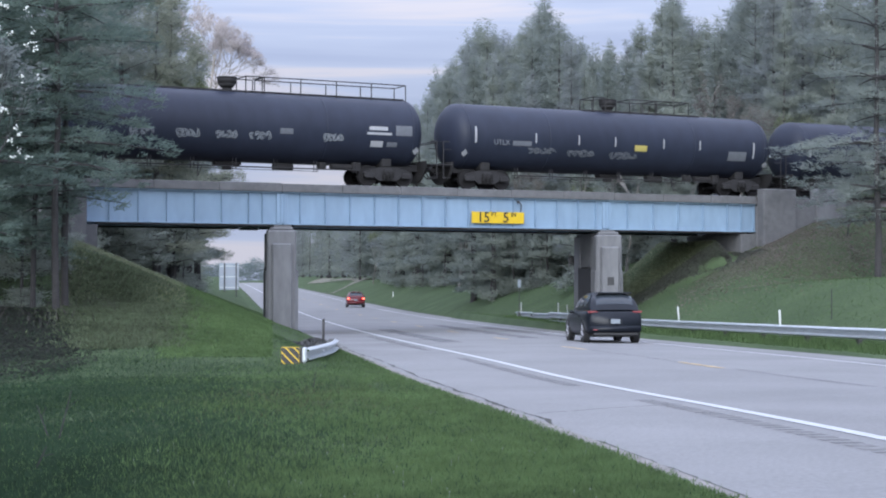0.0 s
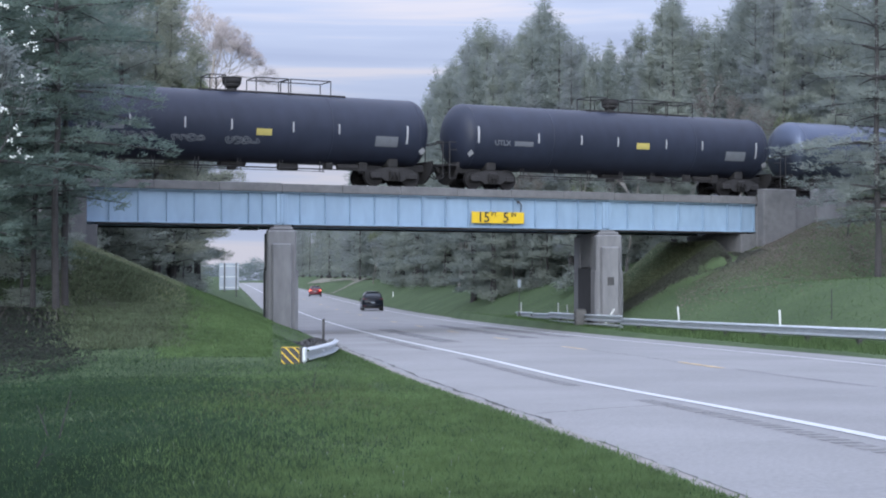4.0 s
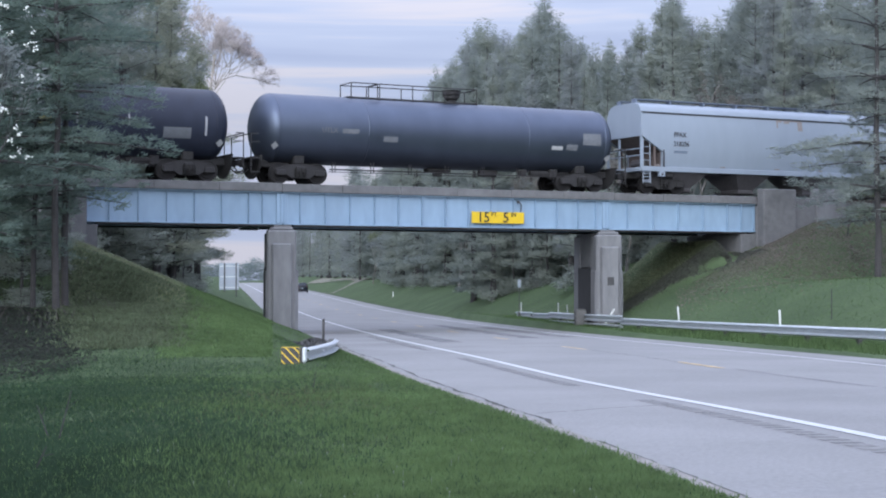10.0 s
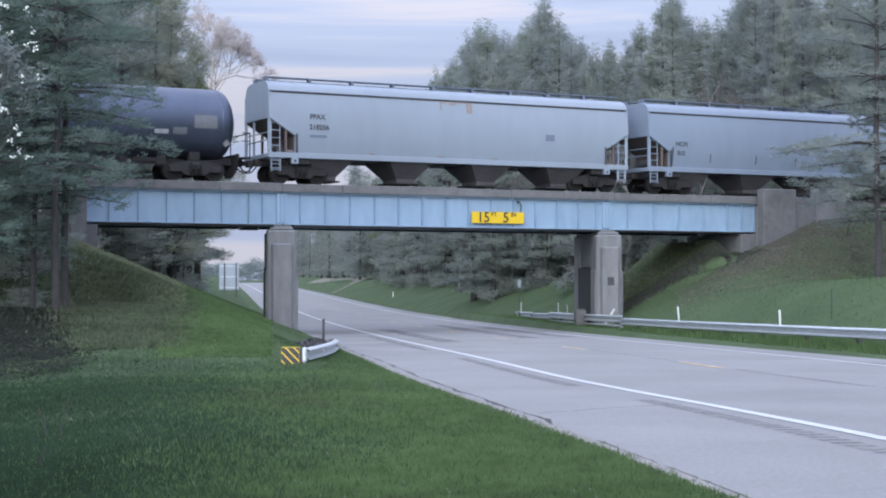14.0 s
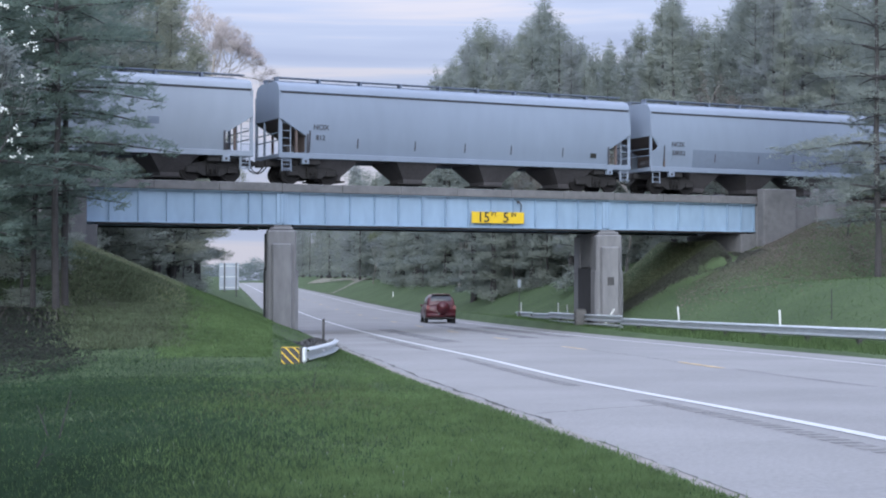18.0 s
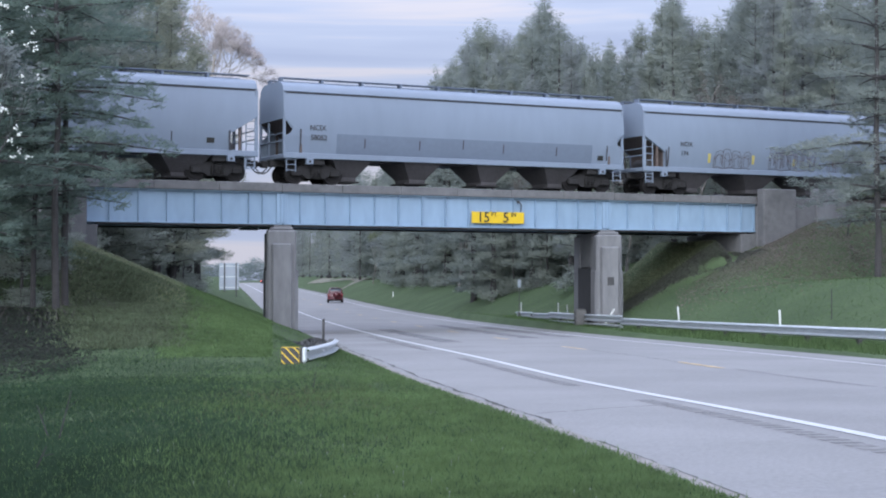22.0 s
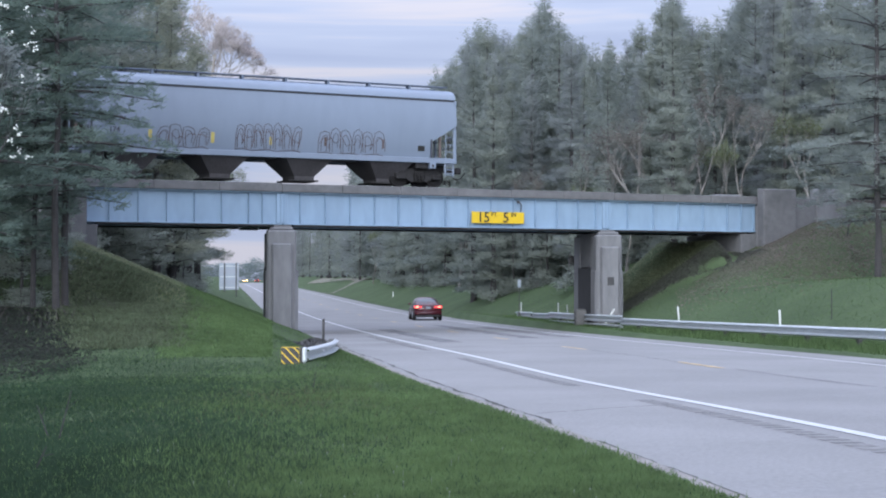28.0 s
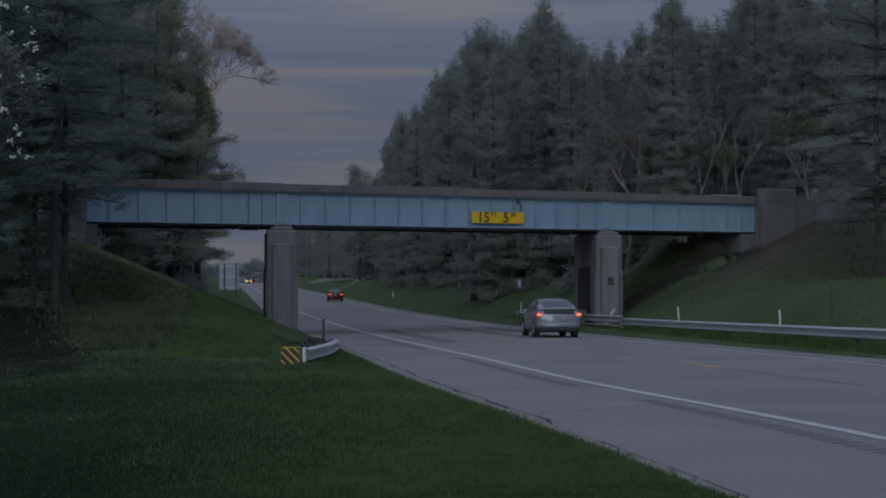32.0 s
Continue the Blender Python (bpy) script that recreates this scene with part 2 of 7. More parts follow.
M = {
    "grass": mat("mown_grass", (0.052, 0.081, 0.039), 0.9, var=0.4, scale=0.35, fine=9, bump=0.6, tint=(0.073, 0.102, 0.050), spec=0.1),
    "asphalt": mat("worn_grey_pavement", (0.182, 0.181, 0.184), 0.85, var=0.2, scale=0.35, fine=22, bump=0.35, spec=0.3),
    "white_paint": worn(mat("white_road_paint", (0.388, 0.398, 0.407), 0.6, var=0.1, scale=3, fine=30), 1.25, 5.0, 0.3),
    "yellow_paint": worn(mat("worn_yellow_road_paint", (0.47, 0.35, 0.17), 0.7, var=0.25, scale=3, fine=20), 0.8, 4.0, 0.35),
    "seam": worn(mat("dark_road_seam", (0.082, 0.082, 0.094), 0.9, var=0.3, scale=2, fine=20), 0.7, 3.0, 0.3),
    "pave_dark": worn(mat("dark_pavement_patch", (0.139, 0.140, 0.151), 0.9, var=0.2, scale=0.6, fine=15), 0.36, 1.6, 0.4),
    "gravel": mat("gravel", (0.188, 0.176, 0.169), 0.95, var=0.4, scale=3, fine=40, bump=0.8),
    "girder": mat("pale_blue_bridge_paint", (0.197, 0.272, 0.370), 0.5, var=0.12, scale=0.5, fine=3, bump=0.05, streak=0.35),
    "concrete": mat("aged_concrete", (0.139, 0.140, 0.149), 0.9, var=0.22, scale=0.9, fine=5, bump=0.25, streak=0.3),
    "concrete_dark": mat("stained_and_shaded_concrete", (0.104, 0.104, 0.110), 0.9, var=0.28, scale=0.6, fine=4, bump=0.4),
    "shaded_opening": mat("shaded_opening", (0.02, 0.02, 0.025), 0.9, var=0.3),
    "ballast": mat("track_ballast", (0.125, 0.119, 0.119), 0.95, var=0.4, scale=3, fine=25, bump=0.8),
    "rail": mat("railway_steel", (0.100, 0.082, 0.075), 0.45, 0.7, var=0.3, scale=3),
    "sleeper": mat("tarred_timber", (0.057, 0.047, 0.041), 0.9, var=0.3, scale=3),
    "sign_yellow": mat("yellow_sign_sheet", (0.532, 0.364, 0.012), 0.45, var=0.06, scale=2),
    "sign_black": mat("black_sign_paint", (0.015, 0.015, 0.015), 0.5, var=0.2),
    "sign_white": mat("pale_sign_back", (0.263, 0.294, 0.345), 0.5, 0.2, var=0.08),
    "zinc": mat("galvanised_steel", (0.52, 0.55, 0.59), 0.34, 0.5, var=0.15, scale=2, fine=15),
    "post_dark": mat("dark_steel_post", (0.044, 0.044, 0.047), 0.7, 0.3, var=0.3, scale=4),
    "post_white": mat("white_marker_post", (0.451, 0.464, 0.464), 0.6, var=0.1),
    "timber": mat("weathered_post_timber", (0.084, 0.083, 0.084), 0.9, var=0.35, scale=4, fine=20, bump=0.5),
    "tank_black": mat("black_tank_paint", (0.019, 0.023, 0.039), 0.5, 0.0, var=0.2, scale=0.4, fine=2, spec=0.25, streak=0.5),
    "tank_blue": mat("faded_dark_blue_tank_paint", (0.078, 0.093, 0.132), 0.42, 0.75, var=0.12, scale=0.35, fine=1.5, streak=0.5),
    "under": mat("grimy_steel_and_soffit_shade", (0.022, 0.021, 0.023), 0.8, 0.2, var=0.4, scale=2, fine=12, bump=0.3),
    "wheel": mat("worn_wheel_steel", (0.017, 0.016, 0.017), 0.6, 0.6, var=0.3, scale=3),
    "hopper": mat("pale_grey_hopper_paint", (0.190, 0.221, 0.273), 0.5, var=0.06, scale=0.3, fine=2.0, streak=0.3),
    "hopper_blue": mat("pale_blue_grey_hopper_paint", (0.151, 0.183, 0.242), 0.5, var=0.07, scale=0.3, fine=2.0, streak=0.3),
    "hopper_patch": mat("repainted_grey_patch", (0.108, 0.132, 0.183), 0.6, var=0.08, scale=0.5, fine=6),
    "hopper_dark": mat("dark_hopper_marks_and_shade", (0.037, 0.037, 0.047), 0.8, var=0.3, scale=1),
    "hopper_bay": mat("grimy_hopper_outlet", (0.061, 0.058, 0.065), 0.8, var=0.35, scale=1),
    "rust": mat("rust_stain", (0.194, 0.172, 0.169), 0.8, var=0.2, scale=2),
    "brown_steel": mat("dark_brown_steel", (0.082, 0.063, 0.059), 0.8, var=0.25, scale=1.5),
    "stencil_dark": mat("dark_grey_stencil_paint", (0.032, 0.034, 0.045), 0.6, var=0.3, scale=3),
    "scrawl": mat("dark_brown_spray_paint", (0.076, 0.065, 0.076), 0.7, var=0.4, scale=1.5, fine=6),
    "decal_white": mat("white_stencil_paint", (0.288, 0.294, 0.313), 0.6, var=0.15, scale=4),
    "decal_faded": mat("faded_white_spray_paint", (0.169, 0.182, 0.200), 0.7, var=0.3, scale=4),
    "far_leaf": leafy(mat("far_haze_tinted_foliage", (0.23, 0.27, 0.265), 0.9, var=0.3, scale=0.05, fine=0.4, spec=0.1, island=0.2)),
    "decal_grey": mat("grey_stencil_panel", (0.106, 0.113, 0.131), 0.6, var=0.15, scale=4),
    "decal_yellow": mat("yellow_reflective_plate", (0.345, 0.294, 0.088), 0.5, var=0.15, scale=4),
    "bark": mat("grey_brown_bark", (0.042, 0.040, 0.042), 0.95, var=0.4, scale=3, fine=18, bump=0.8),
    "bark_pale": mat("pale_bark", (0.20, 0.185, 0.175), 0.95, var=0.35, scale=3, fine=18, bump=0.6),
    "bark_bare": mat("pale_bare_bark", (0.33, 0.30, 0.285), 0.95, var=0.3, scale=3, fine=18, bump=0.5),
    # wood needles lifted and greyed: haze over the trees put into their colour
    "needles": leafy(mat("pine_needles", (0.285, 0.314, 0.276), 0.9, var=0.16, scale=0.35, fine=4, spec=0.1, island=0.08)),
    "needles_blue": leafy(mat("blue_green_pine_needles", (0.268, 0.300, 0.276), 0.9, var=0.16, scale=0.35, fine=4, spec=0.1, island=0.08)),
    "needles_dark": leafy(mat("dark_pine_needles", (0.272, 0.296, 0.290), 0.9, var=0.16, scale=0.35, fine=4, spec=0.1, island=0.08)),
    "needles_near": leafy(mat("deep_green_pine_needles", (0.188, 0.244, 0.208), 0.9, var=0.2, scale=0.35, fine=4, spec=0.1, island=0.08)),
    "needles_fresh": leafy(mat("fresh_pine_needles", (0.325, 0.346, 0.270), 0.9, var=0.16, scale=0.35, fine=4, spec=0.1, island=0.08)),
    "leaf": leafy(mat("young_spring_leaves", (0.185, 0.215, 0.115), 0.7, var=0.35, scale=0.8, fine=5, spec=0.2, island=0.3)),
    "bud_pale": leafy(mat("pale_spring_buds", (0.58, 0.53, 0.52), 0.8, var=0.25, scale=0.8, fine=5, spec=0.2, island=0.3)),
    "bud_grey": leafy(mat("grey_brown_buds", (0.175, 0.165, 0.145), 0.8, var=0.3, scale=0.8, fine=5, spec=0.2, island=0.3)),
    "blossom": mat("white_blossom", (0.58, 0.60, 0.58), 0.7, var=0.1),
    "brush": leafy(mat("olive_brush", (0.100, 0.124, 0.070), 0.9, var=0.4, scale=0.5, fine=3, island=0.45)),
    "blade": leafy(mat("grass_blades", (0.118, 0.178, 0.070), 0.7, var=0.4, scale=0.22, fine=3, spec=0.2, island=0.14)),
    "litter": leafy(mat("dry_leaf_litter", (0.202, 0.170, 0.150), 0.95, var=0.35, scale=0.8, fine=6)),
    "glass": mat("tinted_car_glass", (0.03, 0.036, 0.045), 0.1, var=0.1, spec=0.45),
    "tyre": mat("tyre_rubber", (0.02, 0.02, 0.02), 0.85, var=0.2),
    "rim": mat("alloy_rim", (0.42, 0.42, 0.45), 0.4, 0.35, var=0.1),
    "plate": mat("pale_number_plate", (0.163, 0.188, 0.219), 0.5, var=0.1),
    "lamp_red": glow("lit_tail_lamp", (0.85, 0.03, 0.03), 0.9),
    "lamp_red_dim": mat("tail_lamp_lens", (0.16, 0.025, 0.03), 0.25),
    "lamp_core": glow("lit_lamp_core", (1.0, 0.30, 0.16), 3.0),
    "headlight": glow("lit_headlamp", (1.0, 0.60, 0.22), 14.0),
}


# ---- mesh helpers ----
def part(name, bm, material, parent=None, label=""):
    """Links a bmesh as one mesh object under a thing or part."""
    me = bpy.data.meshes.new(name)
    bm.to_mesh(me)
    bm.free()
    me.materials.append(M[material])
    ob = new(name, me)
    ob.parent = parent
    if label:
        ob["label"] = label
    return ob


def soft_part(name, bm, material, parent=None, label=""):
    for f in bm.faces:
        f.smooth = True
    return part(name, bm, material, parent, label)


def mesh_part(name, verts, faces, material, parent=None, label=""):
    me = bpy.data.meshes.new(name)
    me.from_pydata([tuple(v) for v in verts], [], [tuple(f) for f in faces])
    me.materials.append(M[material])
    ob = new(name, me)
    ob.parent = parent
    if label:
        ob["label"] = label
    return ob


def shared(name, me, m, parent):
    """One more piece on the same mesh."""
    ob = new(name, me)
    ob.parent = parent
    ob.matrix_basis = m
    return ob


def thing(name, m, label, category, group="", kind=""):
    ob = new(name)
    ob.empty_display_size = 0.3
    ob.matrix_basis = m
    return tagged(ob, label, category, group, kind)


def add_box(bm, x0, x1, y0, y1, z0, z1, bevel=0.0, m=None):
    r = bmesh.ops.create_cube(bm, size=1.0)
    mm = Matrix.LocRotScale(((x0 + x1) / 2, (y0 + y1) / 2, (z0 + z1) / 2), None, (abs(x1 - x0), abs(y1 - y0), abs(z1 - z0)))
    if m is not None:
        mm = m @ mm
    bmesh.ops.transform(bm, matrix=mm, verts=r["verts"])
    if bevel:
        edges = list({e for v in r["verts"] for e in v.link_edges})
        bmesh.ops.bevel(bm, geom=edges, offset=bevel, segments=1, affect="EDGES", clamp_overlap=True)
    return bm


def box(x0, x1, y0, y1, z0, z1, bevel=0.0, m=None):
    return add_box(bmesh.new(), x0, x1, y0, y1, z0, z1, bevel, m)


def add_rod(bm, a, b, r, sides=6, r2=None):
    a, b = Vector(a), Vector(b)
    d = b - a
    mm = Matrix.Translation((a + b) / 2) @ d.to_track_quat("Z", "Y").to_matrix().to_4x4()
    bmesh.ops.create_cone(bm, cap_ends=True, segments=sides, radius1=r, radius2=r if r2 is None else r2, depth=d.length, matrix=mm)
    return bm


def rod(a, b, r, sides=6, r2=None):
    return add_rod(bmesh.new(), a, b, r, sides, r2)


def pipe(points, r, sides=6):
    bm = bmesh.new()
    for a, b in zip(points[:-1], points[1:]):
        add_rod(bm, a, b, r, sides)
    return bm


def prism(poly, y0, y1, bm=None):
    """A polygon in the x-z plane drawn out from y0 to y1."""
    bm = bm or bmesh.new()
    va = [bm.verts.new((x, y0, z)) for x, z in poly]
    vb = [bm.verts.new((x, y1, z)) for x, z in poly]
    n = len(poly)
    fs = [bm.faces.new(va), bm.faces.new(vb[::-1])]
    for i in range(n):
        fs.append(bm.faces.new((va[(i + 1) % n], va[i], vb[i], vb[(i + 1) % n])))
    bmesh.ops.recalc_face_normals(bm, faces=fs)
    return bm


def loft(sections, bm=None, caps=True):
    """Joins rings of points, all with the same count."""
    bm = bm or bmesh.new()
    rings = [[bm.verts.new(p) for p in s] for s in sections]
    n = len(rings[0])
    fs = []
    for a, b in zip(rings[:-1], rings[1:]):
        for i in range(n):
            fs.append(bm.faces.new((a[i], a[(i + 1) % n], b[(i + 1) % n], b[i])))
    if caps:
        fs.append(bm.faces.new(rings[0][::-1]))
        fs.append(bm.faces.new(rings[-1]))
    bmesh.ops.recalc_face_normals(bm, faces=fs)
    return bm


def words(name, text, size, material, parent, m, label="", bold=0.012):
    """Letters as a thin mesh, in the built-in font, centred."""
    cu = bpy.data.curves.new(name, "FONT")
    cu.body, cu.size, cu.extrude, cu.align_x, cu.align_y, cu.offset = text, size, 0.004, "CENTER", "CENTER", size * bold
    tmp = bpy.data.objects.new(name, cu)
    me = bpy.data.meshes.new_from_object(tmp)
    bpy.data.objects.remove(tmp)
    bpy.data.curves.remove(cu)
    me.materials.clear()
    me.materials.append(M[material])
    ob = new(name, me)
    ob.parent, ob.matrix_basis = parent, m
    if label:
        ob["label"] = label
    return ob


FACE = pose(0, 0, 0, 90, 0, 0)  # turns flat lettering upright, towards -y


# ---- ground and road ----
def span(*knots):
    """Grid lines: pairs of (start, step) up to the last knot."""
    out = []
    for (a, s), (b, _) in zip(knots[:-1], knots[1:]):
        out += list(np.arange(a, b, s))
    return np.array(out + [knots[-1][0]])


def build_ground():
    gx = span((-2500, 300), (-400, 60), (-100, 8), (-44, 0.9), (16.2, 0.45), (38, 0.9), (44, 8), (100, 60), (400, 300), (2500, 0))
    gy = span((-400, 60), (-40, 6), (2, 0.7), (112, 3), (170, 8), (300, 40), (1200, 200), (4000, 0))
    edges = [LEFT_EDGE - q for q in (2.2, 1.95, 1.7, 1.5, 1.3, 1.1, 0.95, 0.8, 0.65, 0.5)] + [LEFT_EDGE - 0.35, LEFT_EDGE - 0.01, LEFT_EDGE + 0.03, LEFT_EDGE + 0.35, RIGHT_EDGE - 0.35, RIGHT_EDGE - 0.1, RIGHT_EDGE + 0.35]
    gx = np.unique(np.concatenate([gx[(np.abs(gx - LEFT_EDGE + 0.9) > 1.5) & (np.abs(gx - RIGHT_EDGE) > 0.45)], edges]))
    X, Y = np.meshgrid(gx, gy)
    A = X  # offsets across the road; the sheet leans with the road so that its edges stay clean
    Xw = A - ROAD_SLOPE * Y
    Z = ground_z(Xw, Y)
    rng = np.random.default_rng(3)
    off = (A < LEFT_EDGE - 0.2) | (A > RIGHT_EDGE + 0.4)
    Z = Z + rng.normal(0, 0.006, Z.shape) * off
    nx = len(gx)
    verts = np.stack([Xw, Y, Z], -1).reshape(-1, 3)
    faces = [(j * nx + i, j * nx + i + 1, (j + 1) * nx + i + 1, (j + 1) * nx + i) for j in range(len(gy) - 1) for i in range(nx - 1)]
    ob = mesh_part("ground", verts.tolist(), faces, "grass")
    for p in ob.data.polygons:
        p.use_smooth = True
    tagged(ob, "green grass verge and banks beside the highway", "ground", kind="structure")
    return ob


ROAD_Y = span((-395, 40), (-40, 5), (10, 1.0), (140, 4), (300, 20), (1200, 0))


def strip(name, a0, a1, lift, material, ys=ROAD_Y, jag=0.0, cols=1, thick=0.0, seed=1, parent=None):
    """A strip of the road between two offsets, along its profile."""
    rng = random.Random(seed)
    verts, faces = [], []
    n = cols + 1
    for y in ys:
        j0 = jag * (rng.random() - 0.5) * 2
        for c in range(n):
            a = a0 + (a1 - a0) * c / cols + (j0 if c == 0 else 0)
            verts.append((a - ROAD_SLOPE * y, y, float(pavement_z(a, y)) + lift))
    for j in range(len(ys) - 1):
        for c in range(cols):
            faces.append((j * n + c, j * n + c + 1, (j + 1) * n + c + 1, (j + 1) * n + c))
    if thick:
        k = len(verts)
        verts += [(x, y, z - thick) for x, y, z in verts[:k]]
        for j in range(len(ys) - 1):
            for c in (0, cols):
                q = (j * n + c, (j + 1) * n + c, k + (j + 1) * n + c, k + j * n + c)
                faces.append(q if c == 0 else q[::-1])
    ob = mesh_part(name, verts, faces, material, parent)
    return ob


def build_road():
    road = strip("road", LEFT_EDGE, RIGHT_EDGE, 0.0, "asphalt", jag=0.03, cols=12, thick=0.14)
    tagged(road, "worn grey two-lane highway with paved shoulders", "road", kind="structure")
    line = strip("edge_line", LEFT_LINE - 0.085, LEFT_LINE + 0.085, 0.006, "white_paint", parent=road)
    line2 = strip("edge_line", RIGHT_LINE - 0.07, RIGHT_LINE + 0.07, 0.006, "white_paint", parent=road)
    for k in range(0, 30):
        y0 = 31.45 + 11.9 * k
        strip("lane_dash", CENTRE_LINE - 0.07, CENTRE_LINE + 0.07, 0.006, "yellow_paint", ys=np.linspace(y0, y0 + 2.95, 4), parent=road)
    return road


build_ground()
build_road()


# ---- the bridge ----
def build_bridge():
    b = thing("railway_bridge", bridge_pose(), "pale blue steel plate-girder railway bridge on concrete piers", "bridge", kind="structure")
    # spans: start, end, first stiffener, pitch, how many more, the last one's distance from the end
    spans = ((-8.46, -0.03, -7.45, 1.19, 5, 0.86), (0.03, 16.37, 0.83, 1.164, 12, 0.6), (16.43, 25.12, 17.55, 1.47, 4, 0.84))
    for w0 in (0.0, 4.16):
        for u0, u1, first_u, pitch, count, extra in spans:
            g = part("girder", box(u0, u1, w0 + 0.16, w0 + 0.19, 4.8, 6.16), "girder", b)
            part("bottom_flange", box(u0, u1, w0, w0 + 0.36, 4.78, 4.835, 0.008), "girder", g)
            # a black strip added for the soffit's shadow line
            part("soffit_shadow_strip", box(u0 + 0.5, u1 - 0.5, w0 + 0.02, w0 + 0.34, 4.70, 4.776, 0.008), "under", g, "dark strip for the soffit's shadow below the flange")
            part("top_flange", box(u0, u1, w0, w0 + 0.36, 6.13, 6.18, 0.008), "girder", g)
            stiff = box(-0.012, 0.012, w0 + 0.03, w0 + 0.158, 4.84, 6.125)
            me = None
            for u in [u0 + 0.05, first_u] + [first_u + pitch * (i + 1) for i in range(count)] + [u1 - extra, u1 - 0.05]:
                if me is None:
                    one = part("stiffener", stiff, "girder", g)
                    one.location.x = u
                    me = one.data
                else:
                    shared("stiffener", me, pose(u, 0, 0), g)
    # bearings and joint cover plates over the piers
    for u in (0.0, 16.4):
        part("joint_plate", box(u - 0.26, u + 0.26, 0.06, 0.15, 4.86, 6.1, 0.01), "girder", b)
        for w0 in (0.0, 4.16):
            part("bearing", box(u - 0.42, u + 0.42, w0 + 0.02, w0 + 0.36, 4.66, 4.77, 0.02), "concrete", b)
    # the deck: concrete kerbs, slab and cross frames
    part("deck_slab", box(-8.46, 25.12, 0.37, 4.15, 5.98, 6.2), "concrete_dark", b)
    for w0 in (-0.08, 4.06):
        for i in range(12):
            u0 = -8.46 + 33.58 * i / 12
            part("kerb", box(u0 + 0.006, u0 + 33.58 / 12 - 0.006, w0, w0 + 0.5, 6.184, 6.545 + 0.012 * ((i * 7) % 3 - 1), 0.02), "concrete_dark", b, "weathered grey concrete kerb")
    for i in range(14):
        u = -7.6 + 2.4 * i
        bm = bmesh.new()
        for za, zb in ((4.9, 5.9), (5.9, 4.9)):
            add_rod(bm, (u, 0.4, za), (u, 4.14, zb), 0.045)
        part("cross_frame", bm, "under", b)
    lamp = part("conduit", pipe([(11.5, 0.1, 6.05), (11.5, -0.1, 6.0), (11.62, -0.12, 5.85), (11.62, -0.06, 5.55)], 0.025), "post_dark", b)
    part("junction_box", box(11.44, 11.56, -0.12, 0.0, 5.93, 6.05, 0.01), "post_dark", b)
    return b


def build_clearance_sign():
    s = thing("clearance_sign", bridge_pose(10.44, -0.03, 5.255), "yellow clearance sign with black numerals on the bridge girder", "sign")
    part("panel", box(-1.36, 1.36, -0.03, 0.0, -0.26, 0.26, 0.006), "sign_yellow", s)
    part("bracket", box(-1.2, 1.2, 0.0, 0.18, 0.12, 0.17), "post_dark", s)
    part("bracket", box(-1.2, 1.2, 0.0, 0.18, -0.17, -0.12), "post_dark", s)
    for text, size, x, z in (("15", 0.66, -0.76, -0.01), ("FT", 0.28, -0.22, 0.14), ("5", 0.66, 0.40, -0.01), ("IN", 0.28, 0.80, 0.14)):
        words("numeral" if text[0] in "15" else "letters", text, size, "sign_black", s, pose(x, -0.036, z) @ FACE)
    return s


PIER_TURN = math.degrees(math.atan(ROAD_SLOPE))


def build_pier(u, ground):
    m = bridge_pose(u, 0.18)
    p = thing("bridge_pier", pose(m.translation.x, m.translation.y, ground, 0, 0, PIER_TURN), "aged concrete bridge pier with stepped pilasters beside the road", "pier", group="bridge piers", kind="structure")
    top = 4.66 - ground
    for k, y in enumerate((0.0, 3.55)):
        col = part("column", box(-0.62, 0.62, y - 0.66, y + 0.62, -0.6, top - 0.12, 0.07), "concrete", p)
        part("cap", box(-0.5, 0.5, y - 0.5, y + 0.5, top - 0.13, top, 0.05), "concrete", col)
        part("plinth", box(-0.67, 0.70, y - 0.58, y + 0.42, -0.6, top - 1.78, 0.08), "concrete", col)
        part("pilaster", box(-0.43, 0.43, y - 0.92, y + 0.78, -0.6, top - 0.68, 0.07), "concrete", col)
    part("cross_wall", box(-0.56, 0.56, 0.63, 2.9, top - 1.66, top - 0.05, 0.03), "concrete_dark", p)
    # a black panel added in place of the dark open space between the columns
    part("opening_panel", box(-0.66, 0.60, 0.45, 3.1, -0.4, top - 1.68, 0.02), "shaded_opening", p, "black panel for the dark opening between the columns")
    if u > 5:
        part("plaque", box(-0.16, 0.16, -0.945, -0.925, top - 2.5, top - 2.12, 0.01), "post_dark", p, "small dark plate")
    return p


